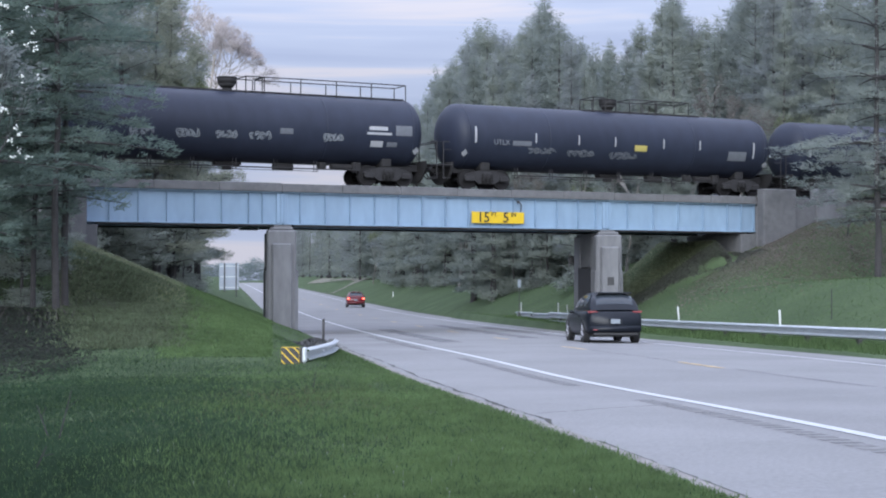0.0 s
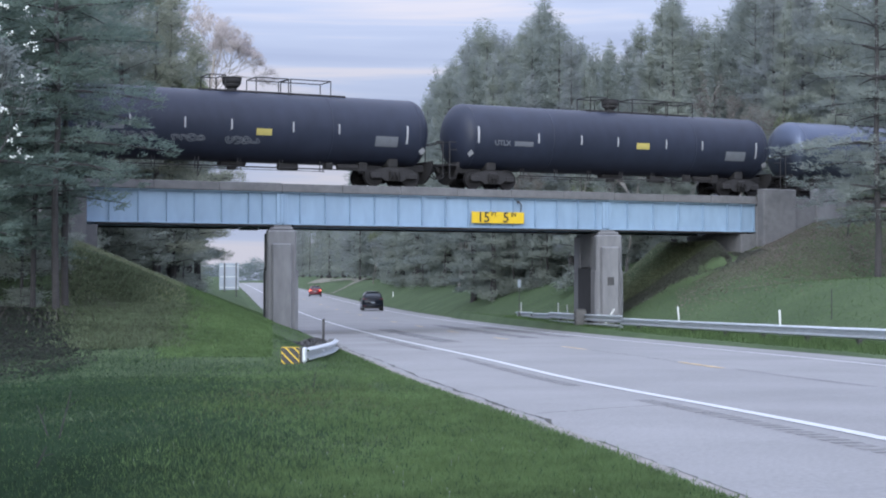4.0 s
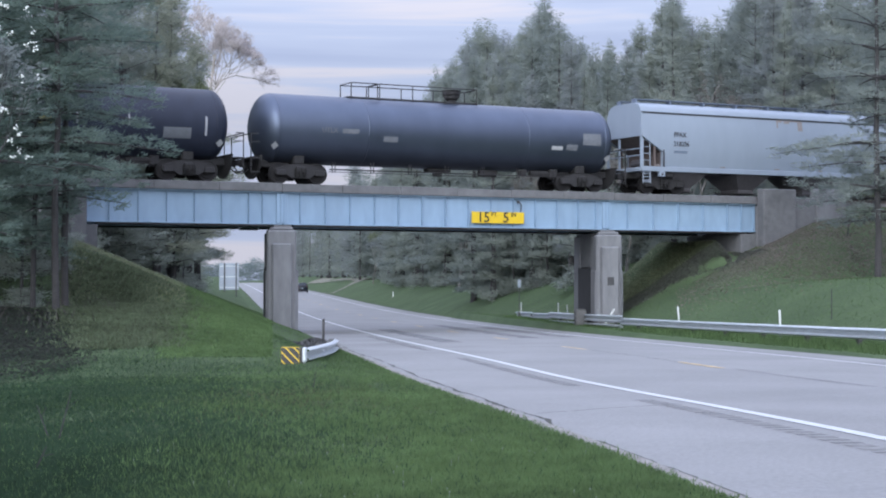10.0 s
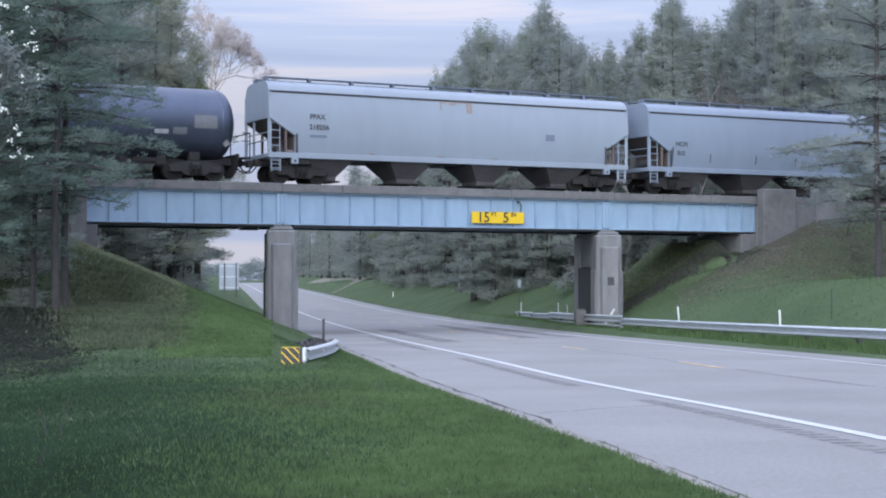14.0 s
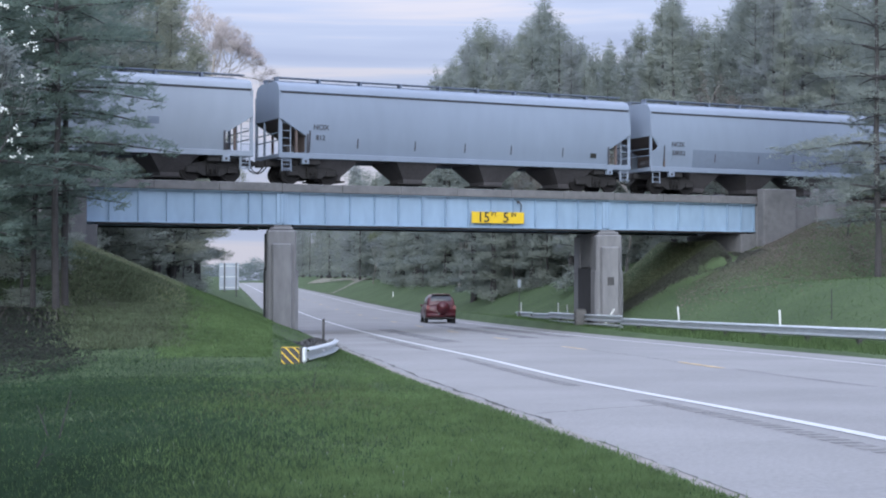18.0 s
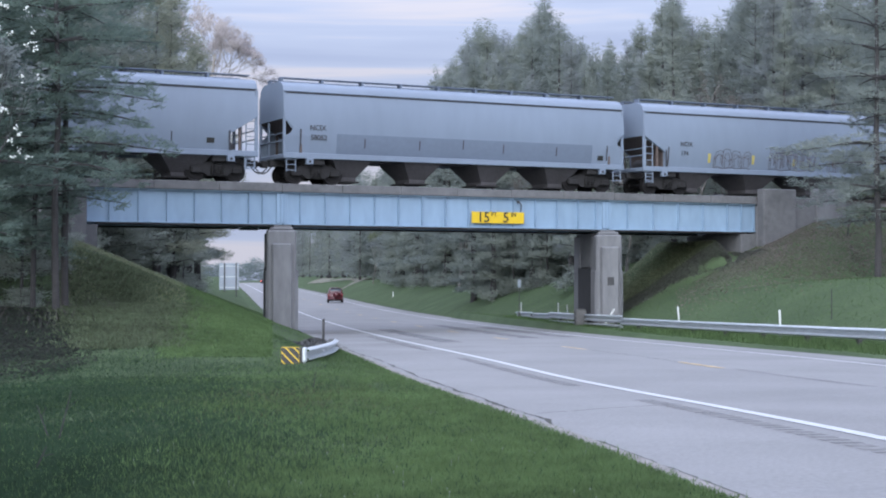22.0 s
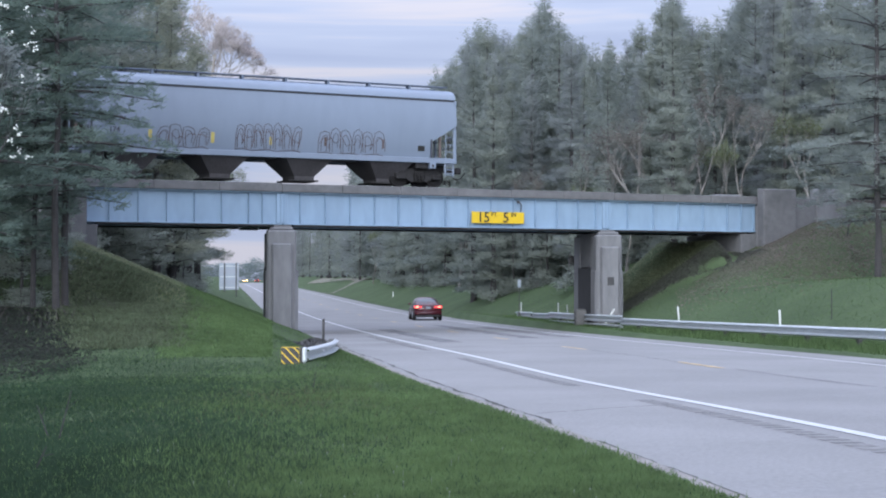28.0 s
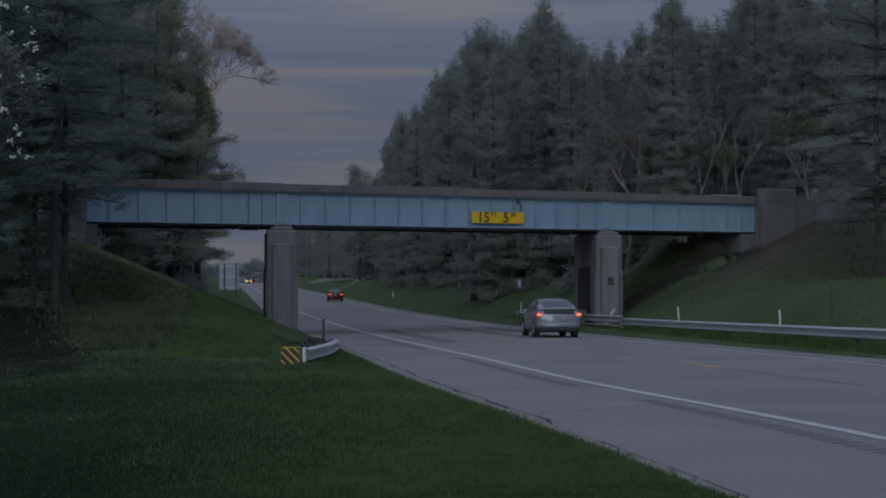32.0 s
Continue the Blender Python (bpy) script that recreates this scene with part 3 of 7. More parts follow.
def build_abutments():
    a = thing("bridge_abutment", bridge_pose(), "aged concrete bridge abutment with stepped wing wall", "abutment", group="bridge abutments", kind="structure")
    part("backwall", box(25.16, 25.9, -0.05, 5.6, 0.8, 6.1, 0.03), "concrete", a)
    # seats take the darker concrete for the black shadow below the girder ends
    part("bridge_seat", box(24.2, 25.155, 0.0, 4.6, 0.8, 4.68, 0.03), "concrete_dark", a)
    part("wing_block", box(25.14, 27.2, -0.62, -0.055, 0.6, 6.93, 0.05), "concrete_dark", a)
    part("wing_wall", box(27.205, 28.6, -0.42, 0.05, 0.6, 6.52, 0.04), "concrete_dark", a)
    part("wing_block", box(28.605, 30.5, -0.5, 0.1, 0.6, 7.02, 0.05), "concrete", a)
    part("wing_block", box(25.905, 27.5, 4.3, 5.0, 0.6, 6.9, 0.05), "concrete", a)
    b = thing("bridge_abutment", bridge_pose(), "aged concrete bridge abutment half hidden by pines", "abutment", group="bridge abutments", kind="structure")
    part("backwall", box(-9.1, -8.5, -0.05, 5.0, 0.8, 6.1, 0.03), "concrete", b)
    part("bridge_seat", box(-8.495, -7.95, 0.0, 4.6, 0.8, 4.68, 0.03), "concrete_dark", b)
    part("wing_block", box(-9.15, -8.48, -0.4, -0.055, 0.6, 6.1, 0.05), "concrete_dark", b)


def build_track():
    t = thing("railway_track", bridge_pose(), "ballasted single railway track across the bridge", "railway track", kind="structure")
    bed = prism([(-70, 6.19), (80, 6.19), (80, 6.4), (-70, 6.4)], 0.44, 4.04)
    part("ballast", bed, "ballast", t)
    for w in (TRACK_W - 0.75, TRACK_W + 0.75):
        bm = bmesh.new()
        add_box(bm, -70, 80, w - 0.035, w + 0.035, RAIL_Z - 0.045, RAIL_Z, 0.008)
        add_box(bm, -70, 80, w - 0.009, w + 0.009, RAIL_Z - 0.16, RAIL_Z - 0.045)
        add_box(bm, -70, 80, w - 0.07, w + 0.07, RAIL_Z - 0.18, RAIL_Z - 0.16)
        part("rail", bm, "rail", t)
    first = part("sleeper", box(-0.11, 0.11, TRACK_W - 1.3, TRACK_W + 1.3, 6.3, 6.44, 0.01), "sleeper", t)
    first.location.x = -20
    for i in range(1, 110):
        shared("sleeper", first.data, pose(-20 + i * 0.55, 0, 0), t)


build_bridge()
build_clearance_sign()
build_pier(0.0, 0.3)
build_pier(16.4, -0.1)
build_abutments()
build_track()


# ---- the train ----
CACHE = {}


def lathe_x(profile, sides=32, bm=None):
    """A body of revolution about the x axis from (x, r) pairs."""
    rings = []
    for x, r in profile:
        rings.append([(x, max(r, 0.002) * math.cos(2 * math.pi * k / sides), max(r, 0.002) * math.sin(2 * math.pi * k / sides)) for k in range(sides)])
    return loft(rings, bm)


def repeated(name, key, make, material, parent, m=None, soft=False):
    if key not in CACHE:
        bm = make()
        if soft:
            for f in bm.faces:
                f.smooth = True
        me = bpy.data.meshes.new(name)
        bm.to_mesh(me)
        bm.free()
        me.materials.append(M[material])
        CACHE[key] = me
    ob = new(name, CACHE[key])
    ob.parent = parent
    if m is not None:
        ob.matrix_basis = m
    return ob


WHEEL_R = 0.457
WHEELSETS = []


def wheelset_mesh():
    bm = bmesh.new()
    for s in (-1, 1):
        prof = [(-0.07, 0.10), (-0.07, 0.33), (-0.055, 0.36), (-0.068, 0.40), (-0.068, WHEEL_R), (0.045, WHEEL_R), (0.05, WHEEL_R + 0.025), (0.072, WHEEL_R + 0.025), (0.072, 0.38), (0.02, 0.34), (0.02, 0.16), (0.06, 0.10)]
        rings = []
        for y, r in prof:
            rings.append([(r * math.cos(2 * math.pi * k / 28), s * (0.75 + 0.035) - s * y, r * math.sin(2 * math.pi * k / 28)) for k in range(28)])
        loft(rings, bm)
    add_rod(bm, (0, -1.05, 0), (0, 1.05, 0), 0.085, 10)
    return bm


def sideframe_mesh():
    poly = [(-1.15, 0.42), (-1.15, 0.62), (-0.75, 0.78), (-0.35, 0.86), (0.35, 0.86), (0.75, 0.78), (1.15, 0.62), (1.15, 0.42), (0.72, 0.44), (0.42, 0.24), (-0.42, 0.24), (-0.72, 0.44)]
    bm = prism(poly, -0.08, 0.08)
    add_box(bm, -1.12, -0.68, -0.13, 0.13, 0.35, 0.6, 0.03)
    add_box(bm, 0.68, 1.12, -0.13, 0.13, 0.35, 0.6, 0.03)
    return bm


def spring_mesh():
    bm = bmesh.new()
    for x in (-0.2, 0.0, 0.2):
        for k in range(5):
            add_rod(bm, (x, 0, 0.3 + 0.075 * k), (x, 0, 0.35 + 0.075 * k), 0.08, 8)
    return bm


def bogie(car, x):
    b = repeated("bogie", "bogie", lambda: box(-0.22, 0.22, -1.15, 1.15, 0.45, 0.78, 0.05), "under", car, pose(x, 0, 0))
    for s in (-1, 1):
        repeated("side_frame", "side_frame", sideframe_mesh, "under", b, pose(0, s * 1.0, 0))
        repeated("spring_nest", "spring_nest", spring_mesh, "wheel", b, pose(0, s * 1.12, 0))
        w = repeated("wheelset", "wheelset", wheelset_mesh, "wheel", b, pose(s * 0.89, 0, WHEEL_R))
        WHEELSETS.append(w)
    repeated("brake_beam", "brake_beam", lambda: pipe([(-0.42, -0.9, 0.32), (-0.3, 0, 0.30), (-0.42, 0.9, 0.32)], 0.05), "under", b)
    return b


def coupler(car, x, s):
    bm = box(x, x + s * 0.75, -0.09, 0.09, 0.78, 0.98, 0.02)
    add_box(bm, x + s * 0.6, x + s * 0.9, -0.16, 0.16, 0.72, 1.02, 0.04)
    c = part("coupler", bm, "under", car)
    pts = [(x + s * 0.2, -0.3, 0.75)] + [(x + s * (0.2 + 0.2 * k), -0.28, 0.75 - 0.32 * math.sin(math.pi * k / 4)) for k in range(1, 5)]
    part("air_hose", pipe(pts, 0.028), "under", c)


def ladder(x, y, z0, z1, width, axis="x", r=0.02):
    bm = bmesh.new()
    d = Vector((width / 2, 0, 0)) if axis == "x" else Vector((0, width / 2, 0))
    c = Vector((x, y, 0))
    for s in (-1, 1):
        add_rod(bm, c + d * s + Vector((0, 0, z0)), c + d * s + Vector((0, 0, z1)), r, 5)
    n = max(2, int((z1 - z0) / 0.32))
    for k in range(n + 1):
        z = z0 + 0.06 + (z1 - z0 - 0.12) * k / n
        add_rod(bm, c - d + Vector((0, 0, z)), c + d + Vector((0, 0, z)), r * 0.8, 5)
    return bm


TANK_R, TANK_Z = 1.55, 2.47


def tank_patch(x0, x1, z0, z1, r=TANK_R + 0.007, steps=4):
    """A thin plate bent over the tank's near side."""
    bm = bmesh.new()
    rows = []
    for k in range(steps + 1):
        z = z0 + (z1 - z0) * k / steps - TANK_Z
        y = -math.sqrt(max(0.01, r * r - z * z))
        rows.append([bm.verts.new((x0, y, z + TANK_Z)), bm.verts.new((x1, y, z + TANK_Z))])
    for a, b in zip(rows[:-1], rows[1:]):
        bm.faces.new((a[0], a[1], b[1], b[0]))
    return bm


def scribble(width, height, seed, place, thick=0.035, letters=5):
    """Looping spray-paint strokes laid on a surface; place maps (x, z) to a point."""
    rng = random.Random(seed)
    bm = bmesh.new()
    for i in range(letters):
        cx = -width / 2 + width * (i + 0.5) / letters
        rx, rz = width / letters * rng.uniform(0.42, 0.62), height / 2 * rng.uniform(0.7, 1.0)
        tilt, start, sweep = rng.uniform(-0.5, 0.5), rng.uniform(0, 6.28), rng.uniform(4.2, 6.6)
        for ring in range(2):
            k = 1.0 - 0.5 * ring
            prev = None
            n = 16
            for j in range(n + 1):
                t = start + sweep * j / n
                wob = 1 + 0.14 * math.sin(3 * t + i)
                x = cx + rx * k * wob * math.cos(t) + tilt * rz * k * math.sin(t) * 0.3
                z = rz * k * wob * math.sin(t)
                nx, nz = math.cos(t), math.sin(t)
                pair = [bm.verts.new(place(x - nx * thick / 2, z - nz * thick / 2)), bm.verts.new(place(x + nx * thick / 2, z + nz * thick / 2))]
                if prev:
                    bm.faces.new((prev[0], prev[1], pair[1], pair[0]))
                prev = pair
    return bm


def tall_scrawl(width, height, seed, place, thick, letters):
    """Tall crowded spray-painted shapes: arched outlines, inner strokes and a base stroke."""
    rng = random.Random(seed)
    bm = bmesh.new()

    def ribbon(pts):
        prev = None
        for i, (x, z) in enumerate(pts):
            ax, az_ = pts[max(0, i - 1)]
            bx, bz = pts[min(len(pts) - 1, i + 1)]
            d = math.hypot(bx - ax, bz - az_) or 1
            nx, nz = -(bz - az_) / d * thick / 2, (bx - ax) / d * thick / 2
            pair = [bm.verts.new(place(x - nx, z - nz)), bm.verts.new(place(x + nx, z + nz))]
            if prev:
                bm.faces.new((prev[0], prev[1], pair[1], pair[0]))
            prev = pair

    w = width / letters
    for i in range(letters):
        cx = -width / 2 + w * (i + 0.5)
        bow = math.cos((i + 0.5 - letters / 2) / letters * 2.2)
        top, low, lean = height / 2 * (0.55 + 0.45 * bow) * rng.uniform(0.85, 1.1), -height / 2 * rng.uniform(0.75, 1.0), rng.uniform(-0.1, 0.1)
        for k in (1.0, 0.55):
            pts = [(cx - w * 0.46 * k, low), (cx - w * 0.5 * k + lean * 0.4, 0), (cx - w * 0.36 * k + lean, top * k * 0.8), (cx + lean, top * k), (cx + w * 0.36 * k + lean, top * k * 0.78), (cx + w * 0.48 * k, 0), (cx + w * rng.uniform(0.2, 0.5) * k, low * rng.uniform(0.6, 1))]
            ribbon([(x + rng.uniform(-0.02, 0.02), z + rng.uniform(-0.03, 0.03)) for x, z in pts])
        ribbon([(cx - w * 0.4, rng.uniform(-0.2, 0.2) * height), (cx, rng.uniform(-0.2, 0.2) * height), (cx + w * 0.4, rng.uniform(-0.25, 0.1) * height)])
    ribbon([(-width / 2 + width * q / 8, -height / 2 + 0.05 * math.sin(q * 2.1)) for q in range(9)])
    return bm


def tank_spot(x0, z0):
    def place(x, z):
        h = z0 + z - TANK_Z
        r = TANK_R + 0.008
        return (x0 + x, -math.sqrt(max(0.01, r * r - h * h)), z0 + z)
    return place


def diamond(place, r):
    bm = bmesh.new()
    bm.faces.new([bm.verts.new(place(x, z)) for x, z in ((0, -r), (r, 0), (0, r), (-r, 0))])
    return bm


def tank_car(length, label, paint="tank_black", rails=(), ticks=True, marks=None, tags=(), graffiti=(), ink="decal_faded", dome=0.0, platform=(-1.5, 1.5)):
    car = thing("tank_car", Matrix.Identity(4), label, "tank car", group="freight train")
    h = length / 2 - 0.62
    prof = []
    for k in range(9):
        a = math.pi / 2 * k / 8
        prof.append((-h + 0.78 * (1 - math.sin(a)), TANK_R * math.cos(a)))
    prof = prof[::-1]
    body = prof + [(-2.6, TANK_R), (2.6, TANK_R)] + [(-x, r) for x, r in prof[::-1]]
    bm = lathe_x(body, 40)
    bmesh.ops.translate(bm, verts=bm.verts, vec=(0, 0, TANK_Z))
    tank = soft_part("tank", bm, paint, car)
    for x in (-h + 0.8, -h * 0.45, h * 0.45, h - 0.8):  # weld and jacket bands
        b = lathe_x([(x - 0.03, TANK_R - 0.01), (x - 0.03, TANK_R + 0.003), (x + 0.03, TANK_R + 0.003), (x + 0.03, TANK_R - 0.01)], 40)
        bmesh.ops.translate(b, verts=b.verts, vec=(0, 0, TANK_Z))
        soft_part("jacket_band", b, paint, tank)
    # dome housing, platform and hand rails on top
    top = TANK_Z + TANK_R
    d = bmesh.new()
    add_rod(d, (dome, 0, top - 0.15), (dome, 0, top + 0.16), 0.22, 20)
    add_rod(d, (dome, 0, top + 0.14), (dome, 0, top + 0.32), 0.26, 20, 0.40)
    add_rod(d, (dome, 0, top + 0.32), (dome, 0, top + 0.56), 0.40, 20, 0.43)
    add_rod(d, (dome, 0, top + 0.56), (dome, 0, top + 0.60), 0.45, 20)
    soft_part("valve_dome", d, "under", car)
    part("platform", box(platform[0], platform[1], -0.42, 0.42, top - 0.06, top + 0.02, 0.01), "under", car)
    for x0, x1, high in rails:
        bm = bmesh.new()
        n = max(1, round((x1 - x0) / 1.55))
        for y in (-0.62, 0.62):
            add_rod(bm, (x0, y, top + high), (x1, y, top + high), 0.024, 6)
            if high > 0.7 and x1 - x0 > 2:
                add_rod(bm, (x0, y, top + high * 0.5), (x1, y, top + high * 0.5), 0.016, 5)
            for k in range(n + 1):
                x = x0 + (x1 - x0) * k / n
                add_rod(bm, (x, y, top - 0.12), (x, y, top + high), 0.024, 6)
        for x in (x0, x1):
            add_rod(bm, (x, -0.62, top + high), (x, 0.62, top + high), 0.024, 6)
        part("handrail", bm, "under", car)
    # underframe
    for s in (-1, 1):
        part("stub_sill", box(s * (h - 3.1), s * (h + 0.25), -0.33, 0.33, 0.74, 1.06, 0.03), "under", car)
        part("bolster", box(s * (h - 2.15), s * (h - 1.65), -0.95, 0.95, 0.86, 1.3, 0.05), "under", car)
        part("head_shield", loft([[(s * (h + 0.02 - 0.1 * k), 0.9 * math.cos(a) * (1.3 + 0.1 * k), 1.2 + 1.0 * math.sin(a)) for a in [math.pi + math.pi * j / 10 for j in range(11)]] for k in range(2)], caps=True), "under", car)
        part("end_platform", box(s * (h + 0.05), s * (h + 0.5), -1.3, 1.3, 1.02, 1.07, 0.01), "under", car)
        bm = pipe([(s * (h + 0.45), -1.28, 0.4), (s * (h + 0.45), -1.28, 2.1), (s * (h + 0.12), -1.28, 2.1)], 0.025)
        for z in (0.45, 1.75):
            add_rod(bm, (s * (h + 0.45), -1.28, z), (s * (h + 0.05), -1.28, z), 0.02, 5)
        add_rod(bm, (s * (h + 0.45), -1.28, 2.1), (s * (h + 0.45), 1.28, 2.1), 0.025, 6)
        add_rod(bm, (s * (h + 0.45), 1.28, 1.0), (s * (h + 0.45), 1.28, 2.1), 0.025, 6)
        part("end_rail", bm, "under", car)
        part("placard", diamond(tank_spot(s * (h - 0.62), 1.62), 0.17), "decal_white", car, "white diamond placard")
        bogie(car, s * (h - 1.9))
        coupler(car, s * (h + 0.12), s)
    bm = bmesh.new()
    for y in (-1.0,):
        add_rod(bm, (-h + 3.3, y, 0.68), (h - 3.3, y, 0.68), 0.028, 6)
        add_rod(bm, (-h + 3.3, y + 0.1, 0.58), (h - 5.2, y + 0.1, 0.58), 0.015, 5)
        for k in range(7):
            x = -h + 3.5 + (2 * h - 7) * k / 6
            for d in (-0.07, 0.07):
                add_rod(bm, (x + d, y, 0.54), (x + d, y, 1.02), 0.022, 5)
    part("side_pipe", bm, "under", car)
    part("bottom_outlet", rod((0, 0, 0.6), (0, 0, 1.0), 0.22, 12), "under", car)
    part("outlet_skid", box(-0.6, 0.6, -0.25, 0.25, 0.78, 0.98, 0.05), "under", car)
    part("brake_valve", box(h - 5.1, h - 4.75, -0.8, -0.45, 0.72, 1.0, 0.04), "under", car)
    part("air_reservoir", rod((h - 4.5, -0.6, 0.84), (h - 3.5, -0.6, 0.84), 0.13, 10), "under", car)
    part("control_box", box(h - 3.5, h - 3.1, -0.85, -0.5, 0.62, 1.05, 0.04), "under", car)
    part("brake_cylinder", rod((2.0, -0.35, 0.78), (2.9, -0.35, 0.78), 0.16, 10), "under", car)
    if ticks:
        for x, z0, z1, w in ((-8.15, 2.2, 2.95, 0.1), (-4.95, 2.3, 2.75, 0.07), (-2.6, 2.3, 2.75, 0.07), (-0.55, 2.3, 2.75, 0.07), (2.25, 2.3, 2.75, 0.07), (4.4, 2.3, 2.75, 0.07), (7.7, 2.0, 2.8, 0.09)):
            part("reflector_strip", tank_patch(x, x + w, z0 - 0.1, z1 - 0.1), "decal_white", tank)
    for x0, x1, z0, z1, material in tags:
        part("stencil_panel", tank_patch(x0, x1, z0, z1), material, tank)
    if marks:
        text, x, z, size = marks
        words("reporting_mark", text, size, "decal_grey", tank, pose(x, -TANK_R - 0.012, z) @ FACE)
    for x, z, wd, ht, seed in graffiti:
        part("painted_scrawl", scribble(wd, ht, seed, tank_spot(x, z), 0.045, 4), ink, tank, "spray-painted scrawl")["kind"] = "stuff"
    return car


def hopper_side(z, k):
    """Half width of the hopper body at the height z above the rail."""
    t = (z - 1.32) / 2.67
    return 1.45 + 0.15 * math.sin(math.pi * min(1, max(0, t))) ** 0.8 * k


CUT_Z, STUB_Z, CUT_X = 2.8, 2.05, 1.22  # the sloping ends: where they begin, where they turn upright, how deep


def hopper_end(h, z):
    """How far the hopper's shell reaches from its middle at the height z."""
    return h - CUT_X * min(1.0, max(0.0, (CUT_Z - z) / (CUT_Z - STUB_Z)))


def hopper_shell(h, sill, eave, ridge):
    """The curved-sided shell, its roof and its ends, which slope in towards the bottom."""
    zs = [sill, 1.7, STUB_Z, 2.4, CUT_Z, 3.2, 3.6, eave]

    def ring(side):
        left = [(side * hopper_end(h, z), -hopper_side(z, 1), z) for z in zs]
        x = side * h
        roof = [(x, -1.40, eave + 0.2), (x, -1.22, eave + 0.37), (x, -0.85, ridge), (x, 0.85, ridge), (x, 1.22, eave + 0.37), (x, 1.40, eave + 0.2)]
        return left + roof + [(px, -y, z) for px, y, z in left[::-1]]

    bm = bmesh.new()
    mid = [[(x * f, y, z) for x, y, z in ring(1)] for f in (0.8, 0.4, 0.0, -0.4, -0.8)]
    rings = [[bm.verts.new(p) for p in r] for r in [ring(1)] + mid + [ring(-1)]]
    n = len(rings[0])
    for a, b in zip(rings[:-1], rings[1:]):
        for i in range(n):
            bm.faces.new((a[i], a[(i + 1) % n], b[(i + 1) % n], b[i]))
    for r in (rings[0], rings[-1]):
        for i in range(n // 2 - 1):
            bm.faces.new((r[i], r[i + 1], r[n - 2 - i], r[n - 1 - i]))
    bmesh.ops.recalc_face_normals(bm, faces=bm.faces[:])
    for e in bm.edges:
        e.smooth = e.calc_face_angle(0) < radians(33)
    return bm


def hopper_car(h, label, paint="hopper_blue", style=0, marks=(), patch=None, stripes=(), graffiti=(), rust=False, bays=(-6.0, -2.0, 2.0, 6.0)):
    """A covered hopper whose shell reaches h to either side of its middle."""
    car = thing("hopper_car", Matrix.Identity(4), label, "hopper car", group="freight train")
    sill0, sill1, eave, ridge = 1.08, 1.32, 3.99, 4.46
    body = soft_part("body", hopper_shell(h, sill1, eave, ridge), paint, car)
    # roof: eave moulding, hatch covers and running boards on brackets
    for s in (-1, 1):
        part("eave_moulding", box(-h + 0.02, h - 0.02, s * 1.43, s * 1.53, eave - 0.02, eave + 0.03, 0.015), paint, car)
        # a dark strip added for the overhang's shadow line
        part("eave_shadow_strip", box(-h + 0.02, h - 0.02, s * 1.44, s * 1.487, eave - 0.09, eave - 0.022, 0.01), "hopper_dark", car, "dark strip for the eave's shadow")
        nb = 9
        for k in range(nb):
            x0 = -h + 0.1 + (2 * h - 0.2) * k / nb
            x1 = x0 + (2 * h - 0.2) / nb
            board = part("running_board", box(x0 + 0.015, x1 - 0.015, s * 0.42, s * 0.86, ridge + 0.17, ridge + 0.205), "hopper_patch", car, "grey steel roof walkway")
            for x in (x0 + 0.08,):
                part("bracket", box(x - 0.05, x + 0.05, s * 0.5, s * 0.84, ridge - 0.01, ridge + 0.168), "hopper_patch", board)
    part("hatch_trough", box(-h + 0.9, h - 0.9, -0.3, 0.3, ridge - 0.02, ridge + 0.03, 0.02), paint, car)
    for k in range(6):
        x = -h + 1.6 + (2 * h - 3.2) * k / 5
        part("roof_hatch", box(x - 0.45, x + 0.45, -0.34, 0.34, ridge + 0.032, ridge + 0.1, 0.03), paint, car)
    # side sills and the open ends below the slope sheets
    for s in (-1, 1):
        part("side_sill", box(-h - 0.02, h + 0.02, s * 1.42, s * 1.56, sill0, sill1 - 0.002, 0.015), paint, car, "pale side sill")
        part("end_sill", box(s * (h - 0.35), s * (h + 0.02), -1.415, 1.415, sill0, sill1 - 0.05, 0.02), paint, car)
        rim = [(hopper_end(h, z) + 0.012, z) for z in (CUT_Z - 0.03, 2.4, STUB_Z, 1.7, sill1 + 0.01)]
        sheet = [(s * x, z) for x, z in rim] + [(s * (x + 0.012), z) for x, z in rim[::-1]]
        part("slope_sheet", prism(sheet, -1.4, 1.4), "brown_steel", car, "dark brown slope sheet over the open end")
        for y in (-1.47, 1.47):
            part("corner_post", box(s * (h - 0.1), s * (h + 0.02), y - 0.05, y + 0.05, sill1, eave - 0.05, 0.01), paint, car)
            part("post", box(s * (h - 0.85), s * (h - 0.75), y - 0.05, y + 0.05, sill1, 2.3, 0.01), "brown_steel", car, "brown upright in the open end")
            if not style:
                part("stub_post", box(s * (h - CUT_X - 0.1), s * (h - CUT_X - 0.02), y * 1.075 - 0.02, y * 1.075 + 0.02, sill1, 2.15, 0.005), "stencil_dark", car)
            if style:
                arc = [(s * (h - 0.4 * math.cos(a)), 2.47 + 0.4 * math.sin(a)) for a in np.linspace(-math.pi / 2, math.pi / 2, 11)]
                plate = [(s * h, sill1), *arc, (s * h, CUT_Z), (s * (h - CUT_X), STUB_Z), (s * (h - CUT_X), sill1)]
                bm = prism(plate, -0.02, 0.004)
                for v in bm.verts:
                    v.co.y = math.copysign(hopper_side(v.co.z, 1) + v.co.y, y)
                bmesh.ops.recalc_face_normals(bm, faces=bm.faces[:])
                part("side_plate", bm, paint, car, "side sheet with a round opening at its edge")
            elif y < 0:
                part("ladder", ladder(s * (h - 0.32), y * 1.02, sill1 - 0.75, CUT_Z - 0.15, 0.40, r=0.026), paint, car)
